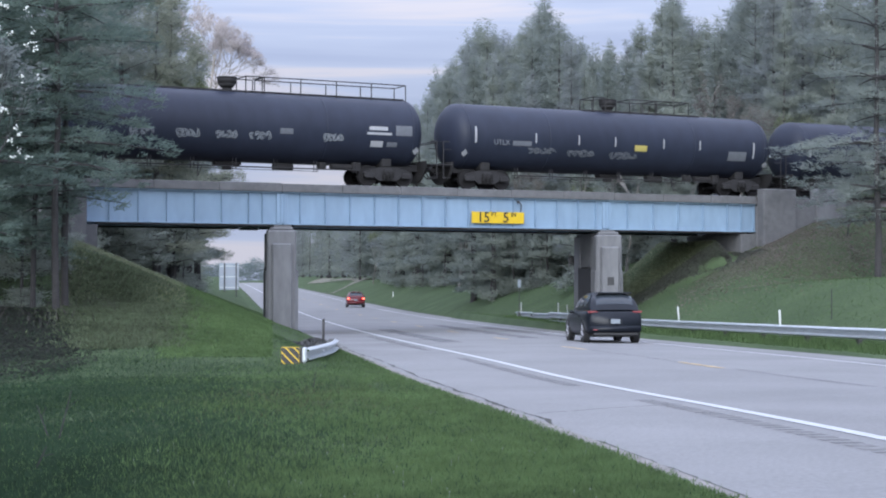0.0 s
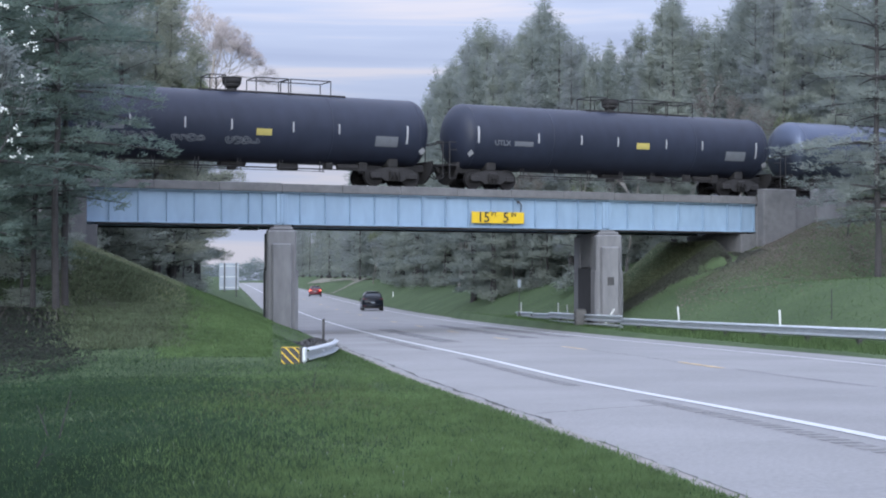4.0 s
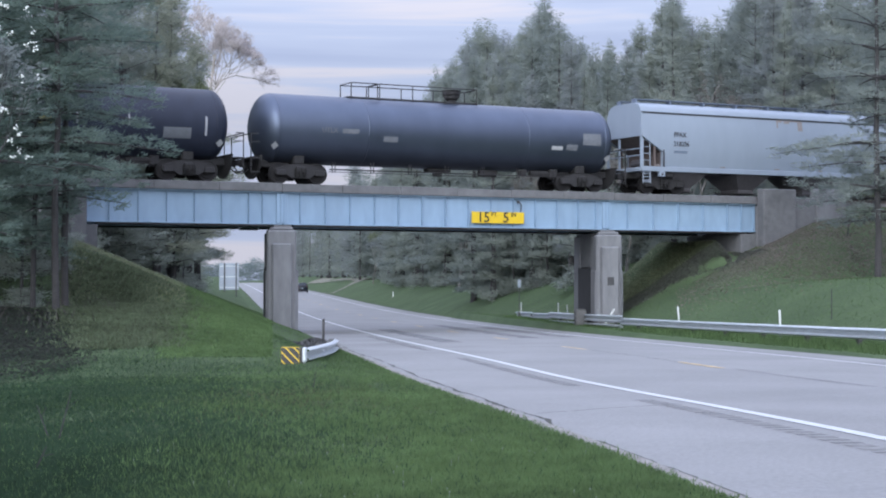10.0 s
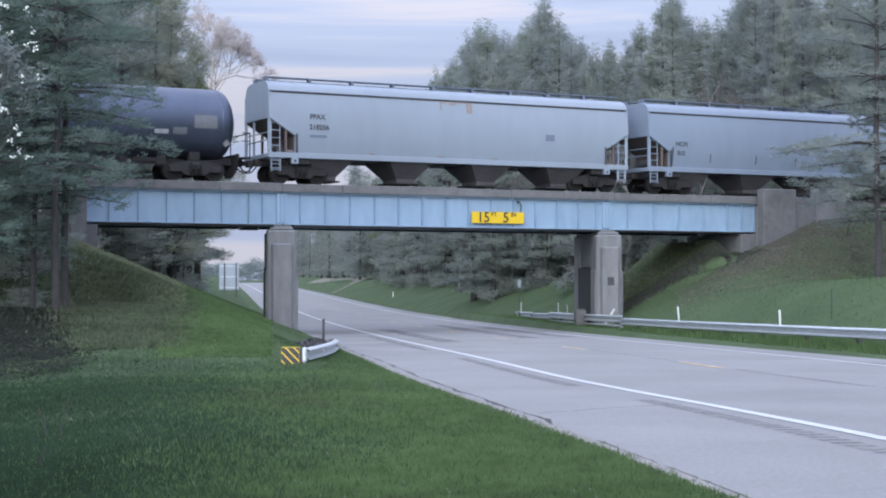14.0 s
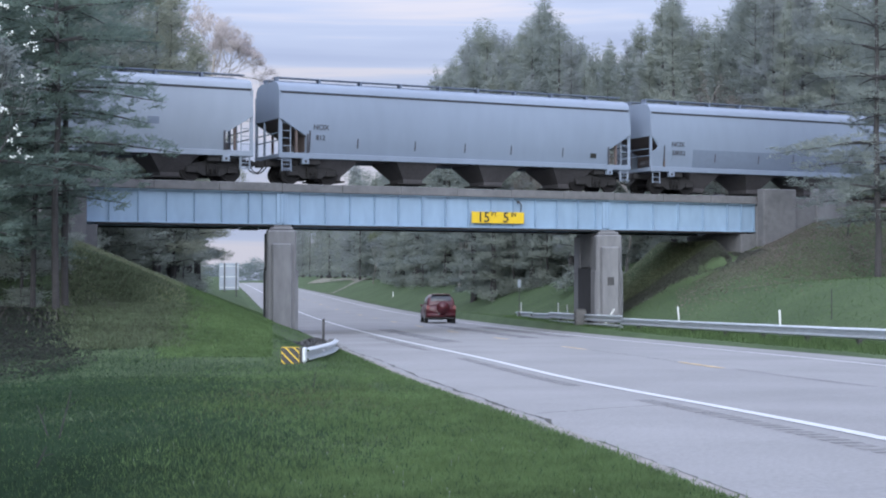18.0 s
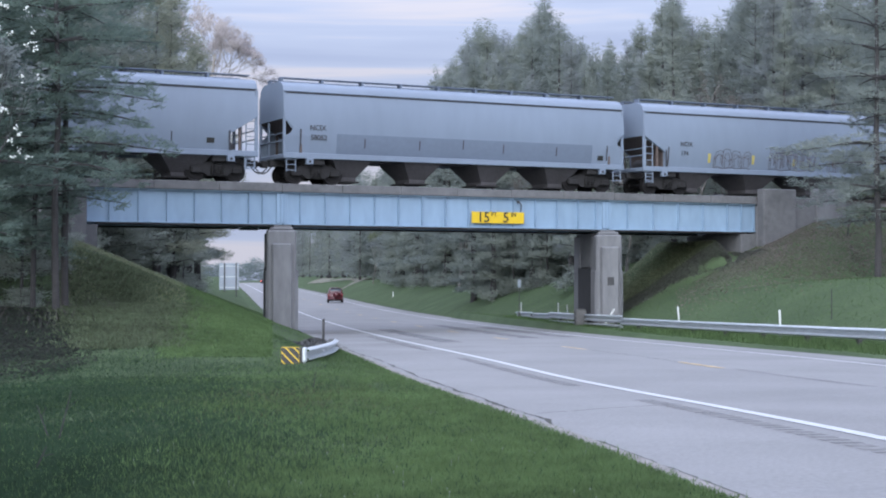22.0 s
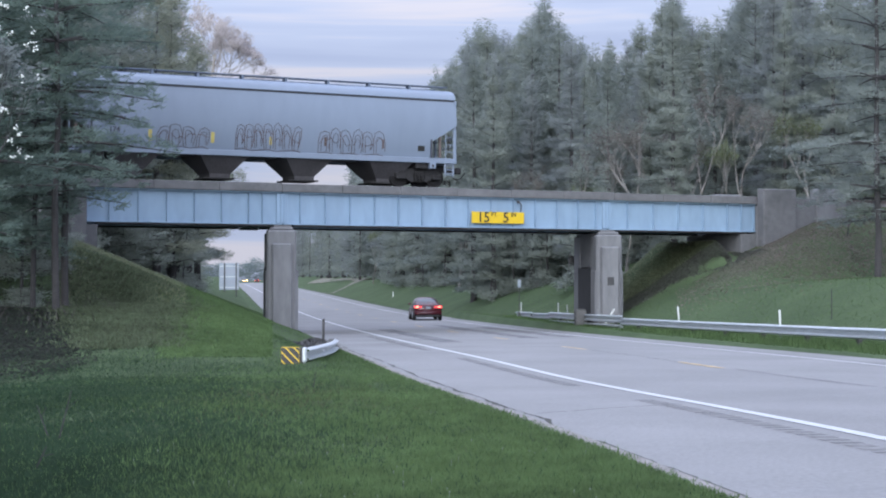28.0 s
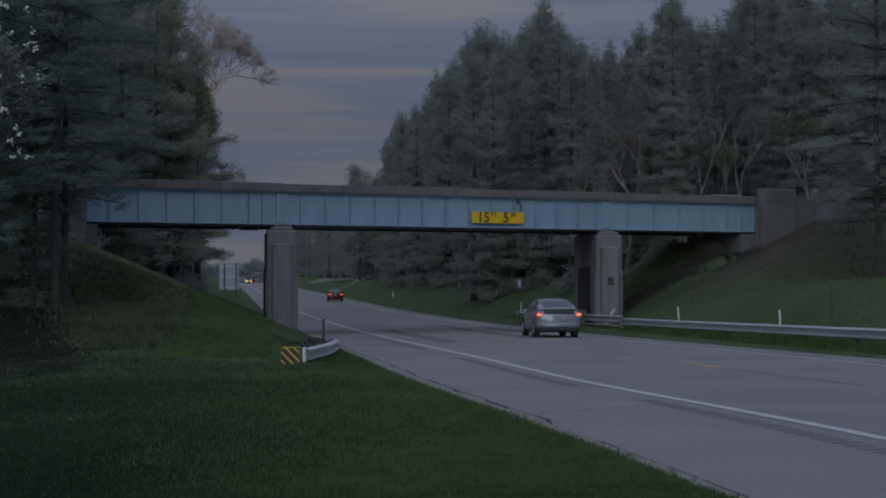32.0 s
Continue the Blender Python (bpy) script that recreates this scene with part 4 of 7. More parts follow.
        bm = bmesh.new()
        for z, dx in ((2.2, 0.12), (1.85, 0.02)):
            add_rod(bm, (s * (h - dx), -1.42, z), (s * (h - dx), 1.42, z), 0.03, 6)
        for y in (0.5,):
            add_box(bm, s * (h - 0.1), s * (h - 0.02), y - 0.05, y + 0.05, sill1 - 0.06, CUT_Z)
        part("end_grab_rail", bm, paint, car)
        part("step", ladder(s * (h - 0.35), -1.47, 0.5, sill0 + 0.02, 0.42, r=0.026), paint, car)
        part("brake_reservoir", rod((s * (h - 0.9), -0.5, 1.55), (s * (h - 0.9), 0.5, 1.55), 0.2, 12), "hopper_bay", car)
        part("bolster", box(s * (h - 1.97), s * (h - 1.37), -1.42, 1.42, 0.82, sill0 + 0.1, 0.04), "under", car)
        pad = part("jacking_pad", box(s * (h - 1.2) - 0.16, s * (h - 1.2) + 0.16, -1.58, -1.4, 0.84, 1.09, 0.01), paint, car)
        part("pad_hole", rod((s * (h - 1.2), -1.586, 0.95), (s * (h - 1.2), -1.5, 0.95), 0.06, 10), "under", pad)
        bogie(car, s * (h - 1.67))
        coupler(car, s * (h + 0.08), s)
        part("draft_sill", box(s * (h - 2.5), s * (h + 0.15), -0.25, 0.25, 0.78, 1.08, 0.02), "under", car)
    part("centre_sill", box(-h + 2.0, h - 2.0, -0.3, 0.3, 1.1, 1.36, 0.02), "hopper_bay", car)
    # the outlet bays
    pitch = bays[1] - bays[0]
    for x in bays:
        rings = []
        for z, wx, wy in ((1.42, 0.29, 1.40), (1.06, 0.27, 1.36), (0.36, 0.12, 0.75), (0.2, 0.115, 0.72)):
            wx = wx * pitch
            rings.append([(x - wx, -wy, z), (x + wx, -wy, z), (x + wx, wy, z), (x - wx, wy, z)])
        bay = part("outlet_bay", loft(rings), "hopper_bay", car, "grimy sloping outlet bay")
        part("outlet_gate", box(x - 0.19 * pitch, x + 0.17 * pitch, -0.74, 0.74, 0.13, 0.196, 0.01), "under", bay)
    # markings on the side
    for text, x, z, size in marks:
        words("reporting_mark", text, size, "stencil_dark", body, pose(x, -hopper_side(z, 1) - 0.014, z) @ FACE, "", 0.026)

    def sheet_strip(name, x0, x1, z0, z1, lift, material, text="", steps=4):
        bm = bmesh.new()
        rows = [[bm.verts.new((x, -hopper_side(z, 1) - lift, z)) for x in (x0, x1)] for z in np.linspace(z0, z1, steps + 1)]
        for a, b in zip(rows[:-1], rows[1:]):
            bm.faces.new((a[0], a[1], b[1], b[0]))
        soft_part(name, bm, material, body, text)

    if patch:
        sheet_strip("repainted_patch", *patch, 0.006, "hopper_patch", "darker repainted patch", 6)
    for x, z0, z1, material, wd in stripes:
        sheet_strip("side_strip", x - wd / 2, x + wd / 2, z0, z1, 0.012, material)
    for x, z, wd, ht, seed, n in graffiti:
        def place(px, pz, x=x, z=z):
            return (x + px, -hopper_side(z + pz, 1) - 0.02, z + pz)
        part("painted_scrawl", tall_scrawl(wd, ht, seed, place, 0.035, n), "scrawl", body, "dark spray-painted scrawl")["kind"] = "stuff"
    if rust:
        for x, wd, z0 in ((-0.9, 0.1, 3.5), (-0.3, 0.34, 3.75), (0.55, 0.3, 3.4), (0.2, 0.9, 3.85), (-0.75, 0.3, 3.8)):
            sheet_strip("rust_streak", x - wd / 2, x + wd / 2, z0, 4.0, 0.009, "rust")
    return car


def build_train():
    cuts = (-11.5, 7.96, 27.6, 46.9, 66.34)
    L = [b - a for a, b in zip(cuts[:-1], cuts[1:])]
    C = [(b + a) / 2 for a, b in zip(cuts[:-1], cuts[1:])]
    white = "decal_white"
    cars = [
        tank_car(L[0], "black tank car with white scrawls and a long roof handrail", rails=((0.65, 1.4, 0.62), (1.5, 8.3, 0.62)), ticks=False, platform=(-4.5, 8.3),
                 tags=((6.1, 7.0, 2.45, 2.62, white), (6.0, 7.2, 2.25, 2.36, white), (6.2, 6.8, 1.72, 1.98, white), (7.4, 8.2, 2.25, 2.7, "decal_grey"), (1.9, 2.5, 2.12, 2.36, "decal_grey"), (7.0, 7.5, 1.75, 1.95, "decal_grey")),
                 graffiti=((-4.2, 2.02, 1.0, 0.36, 1), (-2.2, 2.0, 0.95, 0.34, 2), (-0.5, 2.0, 0.95, 0.32, 3), (1.0, 2.0, 0.95, 0.34, 4), (4.4, 2.05, 0.9, 0.36, 5))),
        tank_car(L[1], "black tank car with pale stencils and roof handrails", rails=((-1.2, -0.5, 0.62), (0.9, 2.4, 0.6), (2.5, 4.4, 0.6)), marks=("UTLX", -6.75, 2.15, 0.34), platform=(-1.6, 5.2),
                 tags=((-6.15, -5.15, 2.04, 2.26, "decal_grey"), (0.6, 1.3, 2.02, 2.3, "decal_yellow"), (6.2, 7.3, 1.75, 2.2, "decal_grey")), graffiti=((-4.6, 1.85, 1.5, 0.3, 31), (-2.4, 1.8, 1.5, 0.3, 32), (0.0, 1.78, 1.5, 0.3, 33)), ink="decal_grey"),
        tank_car(L[2], "black tank car with yellow plate and short roof handrail", rails=((-1.5, -0.5, 0.62), (0.9, 2.9, 0.62), (3.0, 4.5, 0.6)), marks=("UTLX", -6.85, 2.12, 0.34), platform=(-1.6, 4.4),
                 tags=((-6.2, -5.2, 2.02, 2.24, "decal_grey"), (0.55, 1.3, 2.12, 2.42, "decal_yellow"), (5.9, 7.1, 1.75, 2.2, "decal_grey"))),
        tank_car(L[3], "faded dark blue tank car with roof platform and handrail", "tank_blue", rails=((-4.6, -3.3, 0.62), (-3.2, 1.75, 0.62)), ticks=False, marks=("UTLX", -6.0, 2.35, 0.3), platform=(-4.7, 1.9), dome=0.75,
                 tags=((-5.4, -4.6, 2.25, 2.45, "decal_grey"), (-3.4, -2.7, 1.95, 2.2, "decal_grey"), (5.3, 5.9, 1.92, 2.1, white), (6.1, 6.7, 1.92, 2.2, "decal_grey"), (7.0, 8.0, 2.2, 2.75, "decal_grey"))),
        hopper_car(9.18, "pale grey covered hopper car with rust streaks", "hopper", marks=(("FPAX", -6.95, 2.9, 0.31), ("218256", -6.87, 2.45, 0.31)), rust=True, bays=(-6.2, -2.3, 1.8, 5.8),
                   stripes=((-6.9, 2.0, 2.12, "hopper_patch", 0.8), (4.8, 2.3, 2.6, "hopper_patch", 0.5)) + tuple((x, 1.36, 1.42, "rust", 0.3) for x in (-8.2, -4.3, -0.9, 1.9))),
        hopper_car(9.01, "pale blue-grey covered hopper car with dark end slopes", marks=(("NCIX", -7.1, 2.45, 0.30), ("812", -7.12, 2.0, 0.30)), bays=(-6.3, -2.25, 1.9, 5.9),
                   stripes=tuple((x, 1.6, 2.02, "hopper_dark", 0.06) for x in (-5.34, -2.53, 0.0, 2.41, 5.2)) + ((-7.62, 1.36, 2.3, "hopper_dark", 0.08), (6.9, 1.6, 1.82, "sign_black", 0.34))),
        hopper_car(8.71, "pale blue-grey covered hopper car with a repainted patch", marks=(("NCIX", -7.15, 2.42, 0.31), ("58052", -7.1, 2.0, 0.31)), patch=(-6.25, 6.92, 1.34, 2.2), style=1, bays=(-5.4, -1.95, 1.75, 5.35),
                   stripes=tuple((x, z, z + 0.42, "hopper_dark", 0.06) for x, z in ((-4.9, 1.62), (-2.2, 1.62), (0.0, 1.75), (2.1, 1.62), (4.95, 1.62))) + ((-7.95, 1.36, 2.35, "hopper_dark", 0.08), (7.4, 1.5, 1.72, "sign_black", 0.32), (7.75, 1.5, 2.2, "hopper_dark", 0.07))),
        hopper_car(9.07, "pale blue-grey covered hopper car with dark scrawls, last of the train", marks=(("NCIX", -6.6, 2.45, 0.30), ("174", -6.7, 2.0, 0.30)), bays=(-5.8, -1.9, 1.97, 5.9),
                   graffiti=((-3.8, 1.85, 2.3, 0.95, 11, 4), (0.0, 1.98, 3.0, 1.2, 12, 7), (3.9, 1.9, 3.2, 1.1, 13, 6)),
                   stripes=((-5.2, 1.6, 2.05, "decal_yellow", 0.16), (-2.5, 1.6, 2.05, "decal_yellow", 0.16), (0.1, 1.6, 1.95, "decal_yellow", 0.12), (2.63, 1.65, 2.05, "brown_steel", 0.1), (5.4, 1.65, 2.05, "brown_steel", 0.1), (7.3, 1.6, 1.84, "sign_black", 0.34), (-7.65, 1.36, 2.3, "hopper_dark", 0.08))),
    ]
    return list(zip(cars, C[:4] + [76.11, 95.51, 114.42, 133.38]))


TRAIN = build_train()


def train_run(t):
    return 4.84 * t - 0.0022 * t * t


# ---- trees ----
def needle_crown(tips, seed, size, per, droop=0.0, flat=0.75):
    """Small tapered sprays of needles round each tip; tips are (x, y, z, outward angle)."""
    rng = np.random.default_rng(seed)
    t = np.array(tips)
    n = len(t) * per
    base = np.repeat(t[:, :3], per, 0) + rng.normal(0, size * 0.66, (n, 3)) * (1, 1, flat)
    ang = np.repeat(t[:, 3], per) + rng.normal(0, 0.9, n)
    up = rng.normal(0.25 - droop, 0.35, n)
    d = np.stack([np.cos(ang) * np.cos(up), np.sin(ang) * np.cos(up), np.sin(up)], 1)
    ln = size * rng.uniform(0.7, 1.4, n)[:, None]
    side = np.cross(d, rng.normal(0, 1, (n, 3)))
    side /= np.linalg.norm(side, axis=1)[:, None] + 1e-6
    wd = ln * rng.uniform(0.055, 0.115, n)[:, None]
    v = np.empty((n, 3, 3))
    v[:, 0] = base - side * wd
    v[:, 1] = base + side * wd
    v[:, 2] = base + d * ln
    # the mass is shaded as a soft whole: outwards and up, a little at random
    out = base * (1, 1, 0)
    out /= np.linalg.norm(out, axis=1)[:, None] + 0.3
    nor = out * 0.8 + np.array((0, 0, 0.5)) + rng.normal(0, 0.2, (n, 3))
    nor /= np.linalg.norm(nor, axis=1)[:, None]
    face = np.cross(v[:, 1] - v[:, 0], v[:, 2] - v[:, 0])
    turned = (face * nor).sum(1) < 0
    v[turned] = v[turned][:, ::-1]
    return v.reshape(-1, 3), np.repeat(nor, 3, 0)


def soft_mesh(name, verts, normals, material):
    """Many loose triangles with given shading normals."""
    n = len(verts) // 3
    me = bpy.data.meshes.new(name)
    me.from_pydata(verts.tolist(), [], np.arange(3 * n).reshape(-1, 3).tolist())
    me.shade_smooth()
    me.normals_split_custom_set_from_vertices(normals.tolist())
    me.materials.append(M[material])
    return me


def limb_tube(verts, faces, pts, r0, r1, sides=5):
    base = len(verts)
    n = len(pts)
    for i, p in enumerate(pts):
        a = Vector(pts[max(0, i - 1)])
        b = Vector(pts[min(n - 1, i + 1)])
        d = (b - a).normalized()
        s = d.cross(Vector((0.3, 0.2, 1)) if abs(d.z) < 0.9 else Vector((1, 0, 0))).normalized()
        q = d.cross(s)
        r = r0 + (r1 - r0) * i / (n - 1)
        for k in range(sides):
            c = 2 * math.pi * k / sides
            verts.append(tuple(Vector(p) + s * (r * math.cos(c)) + q * (r * math.sin(c))))
    for i in range(n - 1):
        for k in range(sides):
            a, b = base + i * sides + k, base + i * sides + (k + 1) % sides
            faces.append((a, b, b + sides, a + sides))


def raw_mesh(name, verts, faces, material):
    me = bpy.data.meshes.new(name)
    me.from_pydata([tuple(v) for v in verts], [], faces)
    me.materials.append(M[material])
    return me


def pine_meshes(seed, height, radius, clear, needles, size=0.42, per=7, layers=None, lean=0.0, thick=0.013):
    """A white pine: straight trunk, whorls of level limbs in ragged tiers."""
    rng = random.Random(seed)
    tv, tf = [], []
    n = 9
    pts = [(lean * (i / n) ** 2 * height * 0.05 + rng.uniform(-0.05, 0.05), rng.uniform(-0.05, 0.05), height * i / n) for i in range(n + 1)]
    limb_tube(tv, tf, pts, thick * height + 0.03, 0.02, 8)
    lv, lf, tips = [], [], []
    layers = layers or int(height * (1 - clear) / 0.95)
    for k in range(layers):
        f = max(0.0, (k + rng.uniform(-0.3, 0.3)) / layers)
        z = height * (clear + (1 - clear) * f * 0.985)
        reach = radius * (1 - f) ** 0.9 * (0.7 + 0.3 * min(1, f * 6)) * rng.uniform(0.5, 1.2) + 0.12
        m = rng.randint(4, 6)
        a0 = rng.uniform(0, 6.28)
        for j in range(m):
            a = a0 + 6.28 * j / m + rng.uniform(-0.4, 0.4)
            ln = reach * rng.uniform(0.45, 1.25)
            rise = rng.uniform(-0.05, 0.25) + 1.0 * f * f
            line = []
            for i in range(5):
                q = i / 4
                line.append((math.cos(a) * ln * q, math.sin(a) * ln * q, z + ln * (rise * q - 0.28 * q * q + 0.12 * q ** 3)))
            limb_tube(lv, lf, line, 0.016 + 0.012 * ln, 0.008, 4)
            if f > 0.35 and rng.random() < 0.7:  # upright young shoots on the upper limbs
                ex, ey, ez = line[-1]
                for i in range(rng.randint(2, 3 + int(3 * f))):
                    tips.append((ex * (1 + 0.02 * i), ey * (1 + 0.02 * i), ez + 0.24 * (i + 1), a))
            steps = max(2, int(ln / (0.36 if f < 0.7 else 0.6)))
            for i in range(steps):
                q = 0.28 + 0.72 * (i + rng.random()) / steps
                x, y = math.cos(a) * ln * q, math.sin(a) * ln * q
                zz = z + ln * (rise * q - 0.28 * q * q + 0.12 * q ** 3)
                spread = 0.36 * ln * (1.05 - q) + 0.12
                for s in (-1, 0, 1):
                    o = s * spread * rng.uniform(0.5, 1.2)
                    tips.append((x - math.sin(a) * o, y + math.cos(a) * o, zz + rng.uniform(-0.2, 0.3), a + s * 0.6))
    for i in range(8):
        tips.append((0, 0, height * 0.955 + 0.24 * i, rng.uniform(0, 6.28)))
    cv, cf = needle_crown(tips, seed, size, per, 0.0, 0.32 if size < 0.25 else 0.5)
    k = len(tv)
    return (raw_mesh("trunk", tv + lv, tf + [tuple(i + k for i in f) for f in lf], "bark"), soft_mesh("crown", cv, cf, needles))


def broad_meshes(seed, height, radius, leaf, bark, size=0.16, per=5, depth=5, stem=0.0):
    """A broadleaved tree: forking limbs that end in clumps of small leaves."""
    rng = random.Random(seed)
    tv, tf, lv, lf, tips = [], [], [], [], []

    def grow(p, d, ln, r, k):
        pts = [p]
        q = Vector(p)
        dd = Vector(d)
        for i in range(3):
            dd = (dd + Vector((rng.uniform(-0.2, 0.2), rng.uniform(-0.2, 0.2), rng.uniform(-0.02, 0.16)))).normalized()
            q = q + dd * (ln / 3)
            pts.append(tuple(q))
            if k <= 1:
                tips.append((*q, math.atan2(dd.y, dd.x)))
        limb_tube(tv if k >= depth else lv, tf if k >= depth else lf, pts, r, r * 0.62, 6 if k >= depth - 1 else 4)
        if k > 0:
            for j in range(rng.randint(2, 3)):
                side = Vector((rng.uniform(-1, 1), rng.uniform(-1, 1), rng.uniform(-0.2, 0.7)))
                nd = (dd * 0.75 + side * 0.7).normalized()
                grow(tuple(q), nd, ln * rng.uniform(0.62, 0.82), r * 0.6, k - 1)

    grow((0, 0, 0), (0, 0, 1), height * 0.36, 0.011 * height + 0.03, depth)
    top = max(t[2] for t in tips)
    out = max(math.hypot(t[0], t[1]) for t in tips)
    fz, fr = height / top, radius / out

    def fit(vs):
        return [(x * fr if z > 0.1 else x, y * fr if z > 0.1 else y, z * fz + stem) for x, y, z in vs]
    tips = [(x * fr, y * fr, z * fz + stem, a) for x, y, z, a in tips]
    cv, cf = needle_crown(tips, seed, size, per)
    k = len(tv)
    if stem:
        sv, sf = [], []
        limb_tube(sv, sf, [(0.2, 0, 0), (0.1, 0.05, stem * 0.5), (0, 0, stem + 0.1)], 0.24, 0.14, 7)
        n = k + len(lv)
        lf = lf + [tuple(i + n - k for i in f) for f in sf]
        return (raw_mesh("trunk", fit(tv + lv) + sv, tf + [tuple(i + k for i in f) for f in lf], bark), soft_mesh("crown", cv, cf, leaf))
    return (raw_mesh("trunk", fit(tv + lv), tf + [tuple(i + k for i in f) for f in lf], bark), soft_mesh("crown", cv, cf, leaf))


def twiggy_meshes(seed, stem, reach):
    """A tall bare tree: a clean stem and a round head of fine twigs with buds."""
    rng = random.Random(seed)
    tv, tf, tips = [], [], []
    limb_tube(tv, tf, [(-2.6, 0, 0), (-1.5, 0.1, stem * 0.5), (0, 0, stem)], 0.2, 0.11, 7)

    def grow(p, d, ln, r, k):
        q, dd, pts = Vector(p), Vector(d), [p]
        for i in range(3):
            dd = (dd + Vector((rng.uniform(-0.22, 0.22), rng.uniform(-0.22, 0.22), rng.uniform(-0.08, 0.16)))).normalized()
            q = q + dd * (ln / 3)
            pts.append(tuple(q))
            if k <= 1:
                tips.append((*q, math.atan2(dd.y, dd.x)))
        limb_tube(tv, tf, pts, max(r, 0.02), max(r * 0.6, 0.012), 4)
        if k > 0:
            for j in range(3):
                side = Vector((rng.uniform(-1, 1), rng.uniform(-1, 1), rng.uniform(-0.5, 0.6)))
                grow(tuple(q), (dd * 0.8 + side * 0.75).normalized(), ln * rng.uniform(0.55, 0.8), r * 0.58, k - 1)

    for j in range(14):
        a = j * 2.4 + rng.uniform(-0.3, 0.3)
        up = 0.5 + 1.5 * (j / 13) ** 1.2
        d = Vector((math.cos(a), math.sin(a), up)).normalized()
        grow((0, 0, stem - rng.uniform(0, 3.4)), d, reach * 0.52, 0.055, 4)
    cv, cf = needle_crown(tips, seed, 0.17, 6)
    return (raw_mesh("trunk", tv, tf, "bark_bare"), soft_mesh("crown", cv, cf, "bud_pale"))


def plant(name, meshes, x, y, turn, label, category, scale=1.0, sink=0.15, group=""):
    z = float(ground_z(x, y))
    t = thing(name, pose(x, y, z - sink, 0, 0, turn), label, category, group)
    t.scale = (scale, scale, scale)
    for me, nm in zip(meshes, ("trunk", "crown")):
        ob = new(nm, me)
        ob.parent = t
    return t


PINES = [
    pine_meshes(1, 24, 4.6, 0.10, "needles", 0.31, 20),
    pine_meshes(2, 22, 4.0, 0.06, "needles_blue", 0.31, 20),
    pine_meshes(3, 26, 4.4, 0.14, "needles_dark", 0.31, 20),
    pine_meshes(4, 18, 3.8, 0.04, "needles", 0.30, 20),
    pine_meshes(5, 21, 4.8, 0.08, "needles_blue", 0.31, 20),
]
FAR_PINES = [pine_meshes(41, 24, 4.4, 0.08, "needles", 0.8, 3), pine_meshes(42, 22, 4.0, 0.06, "needles_blue", 0.8, 3), pine_meshes(43, 25, 4.6, 0.1, "needles_dark", 0.8, 3)]
PINE_TALL = (24, 22, 26, 18, 21)
YOUNG = pine_meshes(6, 6.5, 2.1, 0.02, "needles", 0.30, 14)
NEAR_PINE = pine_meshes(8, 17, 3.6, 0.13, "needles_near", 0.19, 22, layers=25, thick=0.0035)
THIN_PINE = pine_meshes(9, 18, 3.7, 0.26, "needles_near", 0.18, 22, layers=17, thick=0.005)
RIGHT_PINE = pine_meshes(12, 19, 5.0, 0.16, "needles_blue", 0.20, 19, layers=17, thick=0.006)
EDGE_PINE = pine_meshes(14, 17, 3.7, 0.17, "needles_fresh", 0.28, 20)
BARE = twiggy_meshes(21, 20.0, 3.9)
BLOSSOM = broad_meshes(24, 9.5, 1.9, "needles_dark", "bark", 0.2, 5, 5)
BUDDING = broad_meshes(31, 10, 3.0, "bud_grey", "bark_pale", 0.2, 5, 5)
LEAFY = broad_meshes(22, 9, 3.2, "leaf", "bark_pale", 0.22, 5, 5)
BUSH = broad_meshes(23, 3.2, 1.9, "leaf", "bark", 0.2, 6, 4)


def verge(a, y):
    """A place at the offset a across the road's line."""
    return a - ROAD_SLOPE * y, y


# the wood's skyline as the camera sees it: how steeply its tops rise, by bearing
WOOD_BEARING = (-0.052, -0.034, -0.016, 0.002, 0.017, 0.024, 0.035, 0.046, 0.057, 0.066, 0.079, 0.09, 0.115, 0.126, 0.137, 0.148, 0.162, 0.173, 0.182, 0.188, 0.2, 0.29)
WOOD_RISE = (0.065, 0.091, 0.109, 0.131, 0.156, 0.163, 0.151, 0.156, 0.153, 0.175, 0.153, 0.145, 0.142, 0.156, 0.167, 0.176, 0.165, 0.158, 0.156, 0.175, 0.186, 0.2)


def wood_tree(k, a, y, rng, drop, label):
    """A pine scaled so that its top fits the camera's skyline, or drop (a share) below it."""
    x, y = verge(a, y)
    rise = float(np.interp(x / y, WOOD_BEARING, WOOD_RISE)) * (1.05 - drop)
    tall = max(6.0, EYE[2] + rise * y - float(ground_z(x, y)))
    plant("pine_tree", PINES[k], x, y, rng.uniform(0, 360), label, "tree", tall / PINE_TALL[k], group="pines behind the railway")


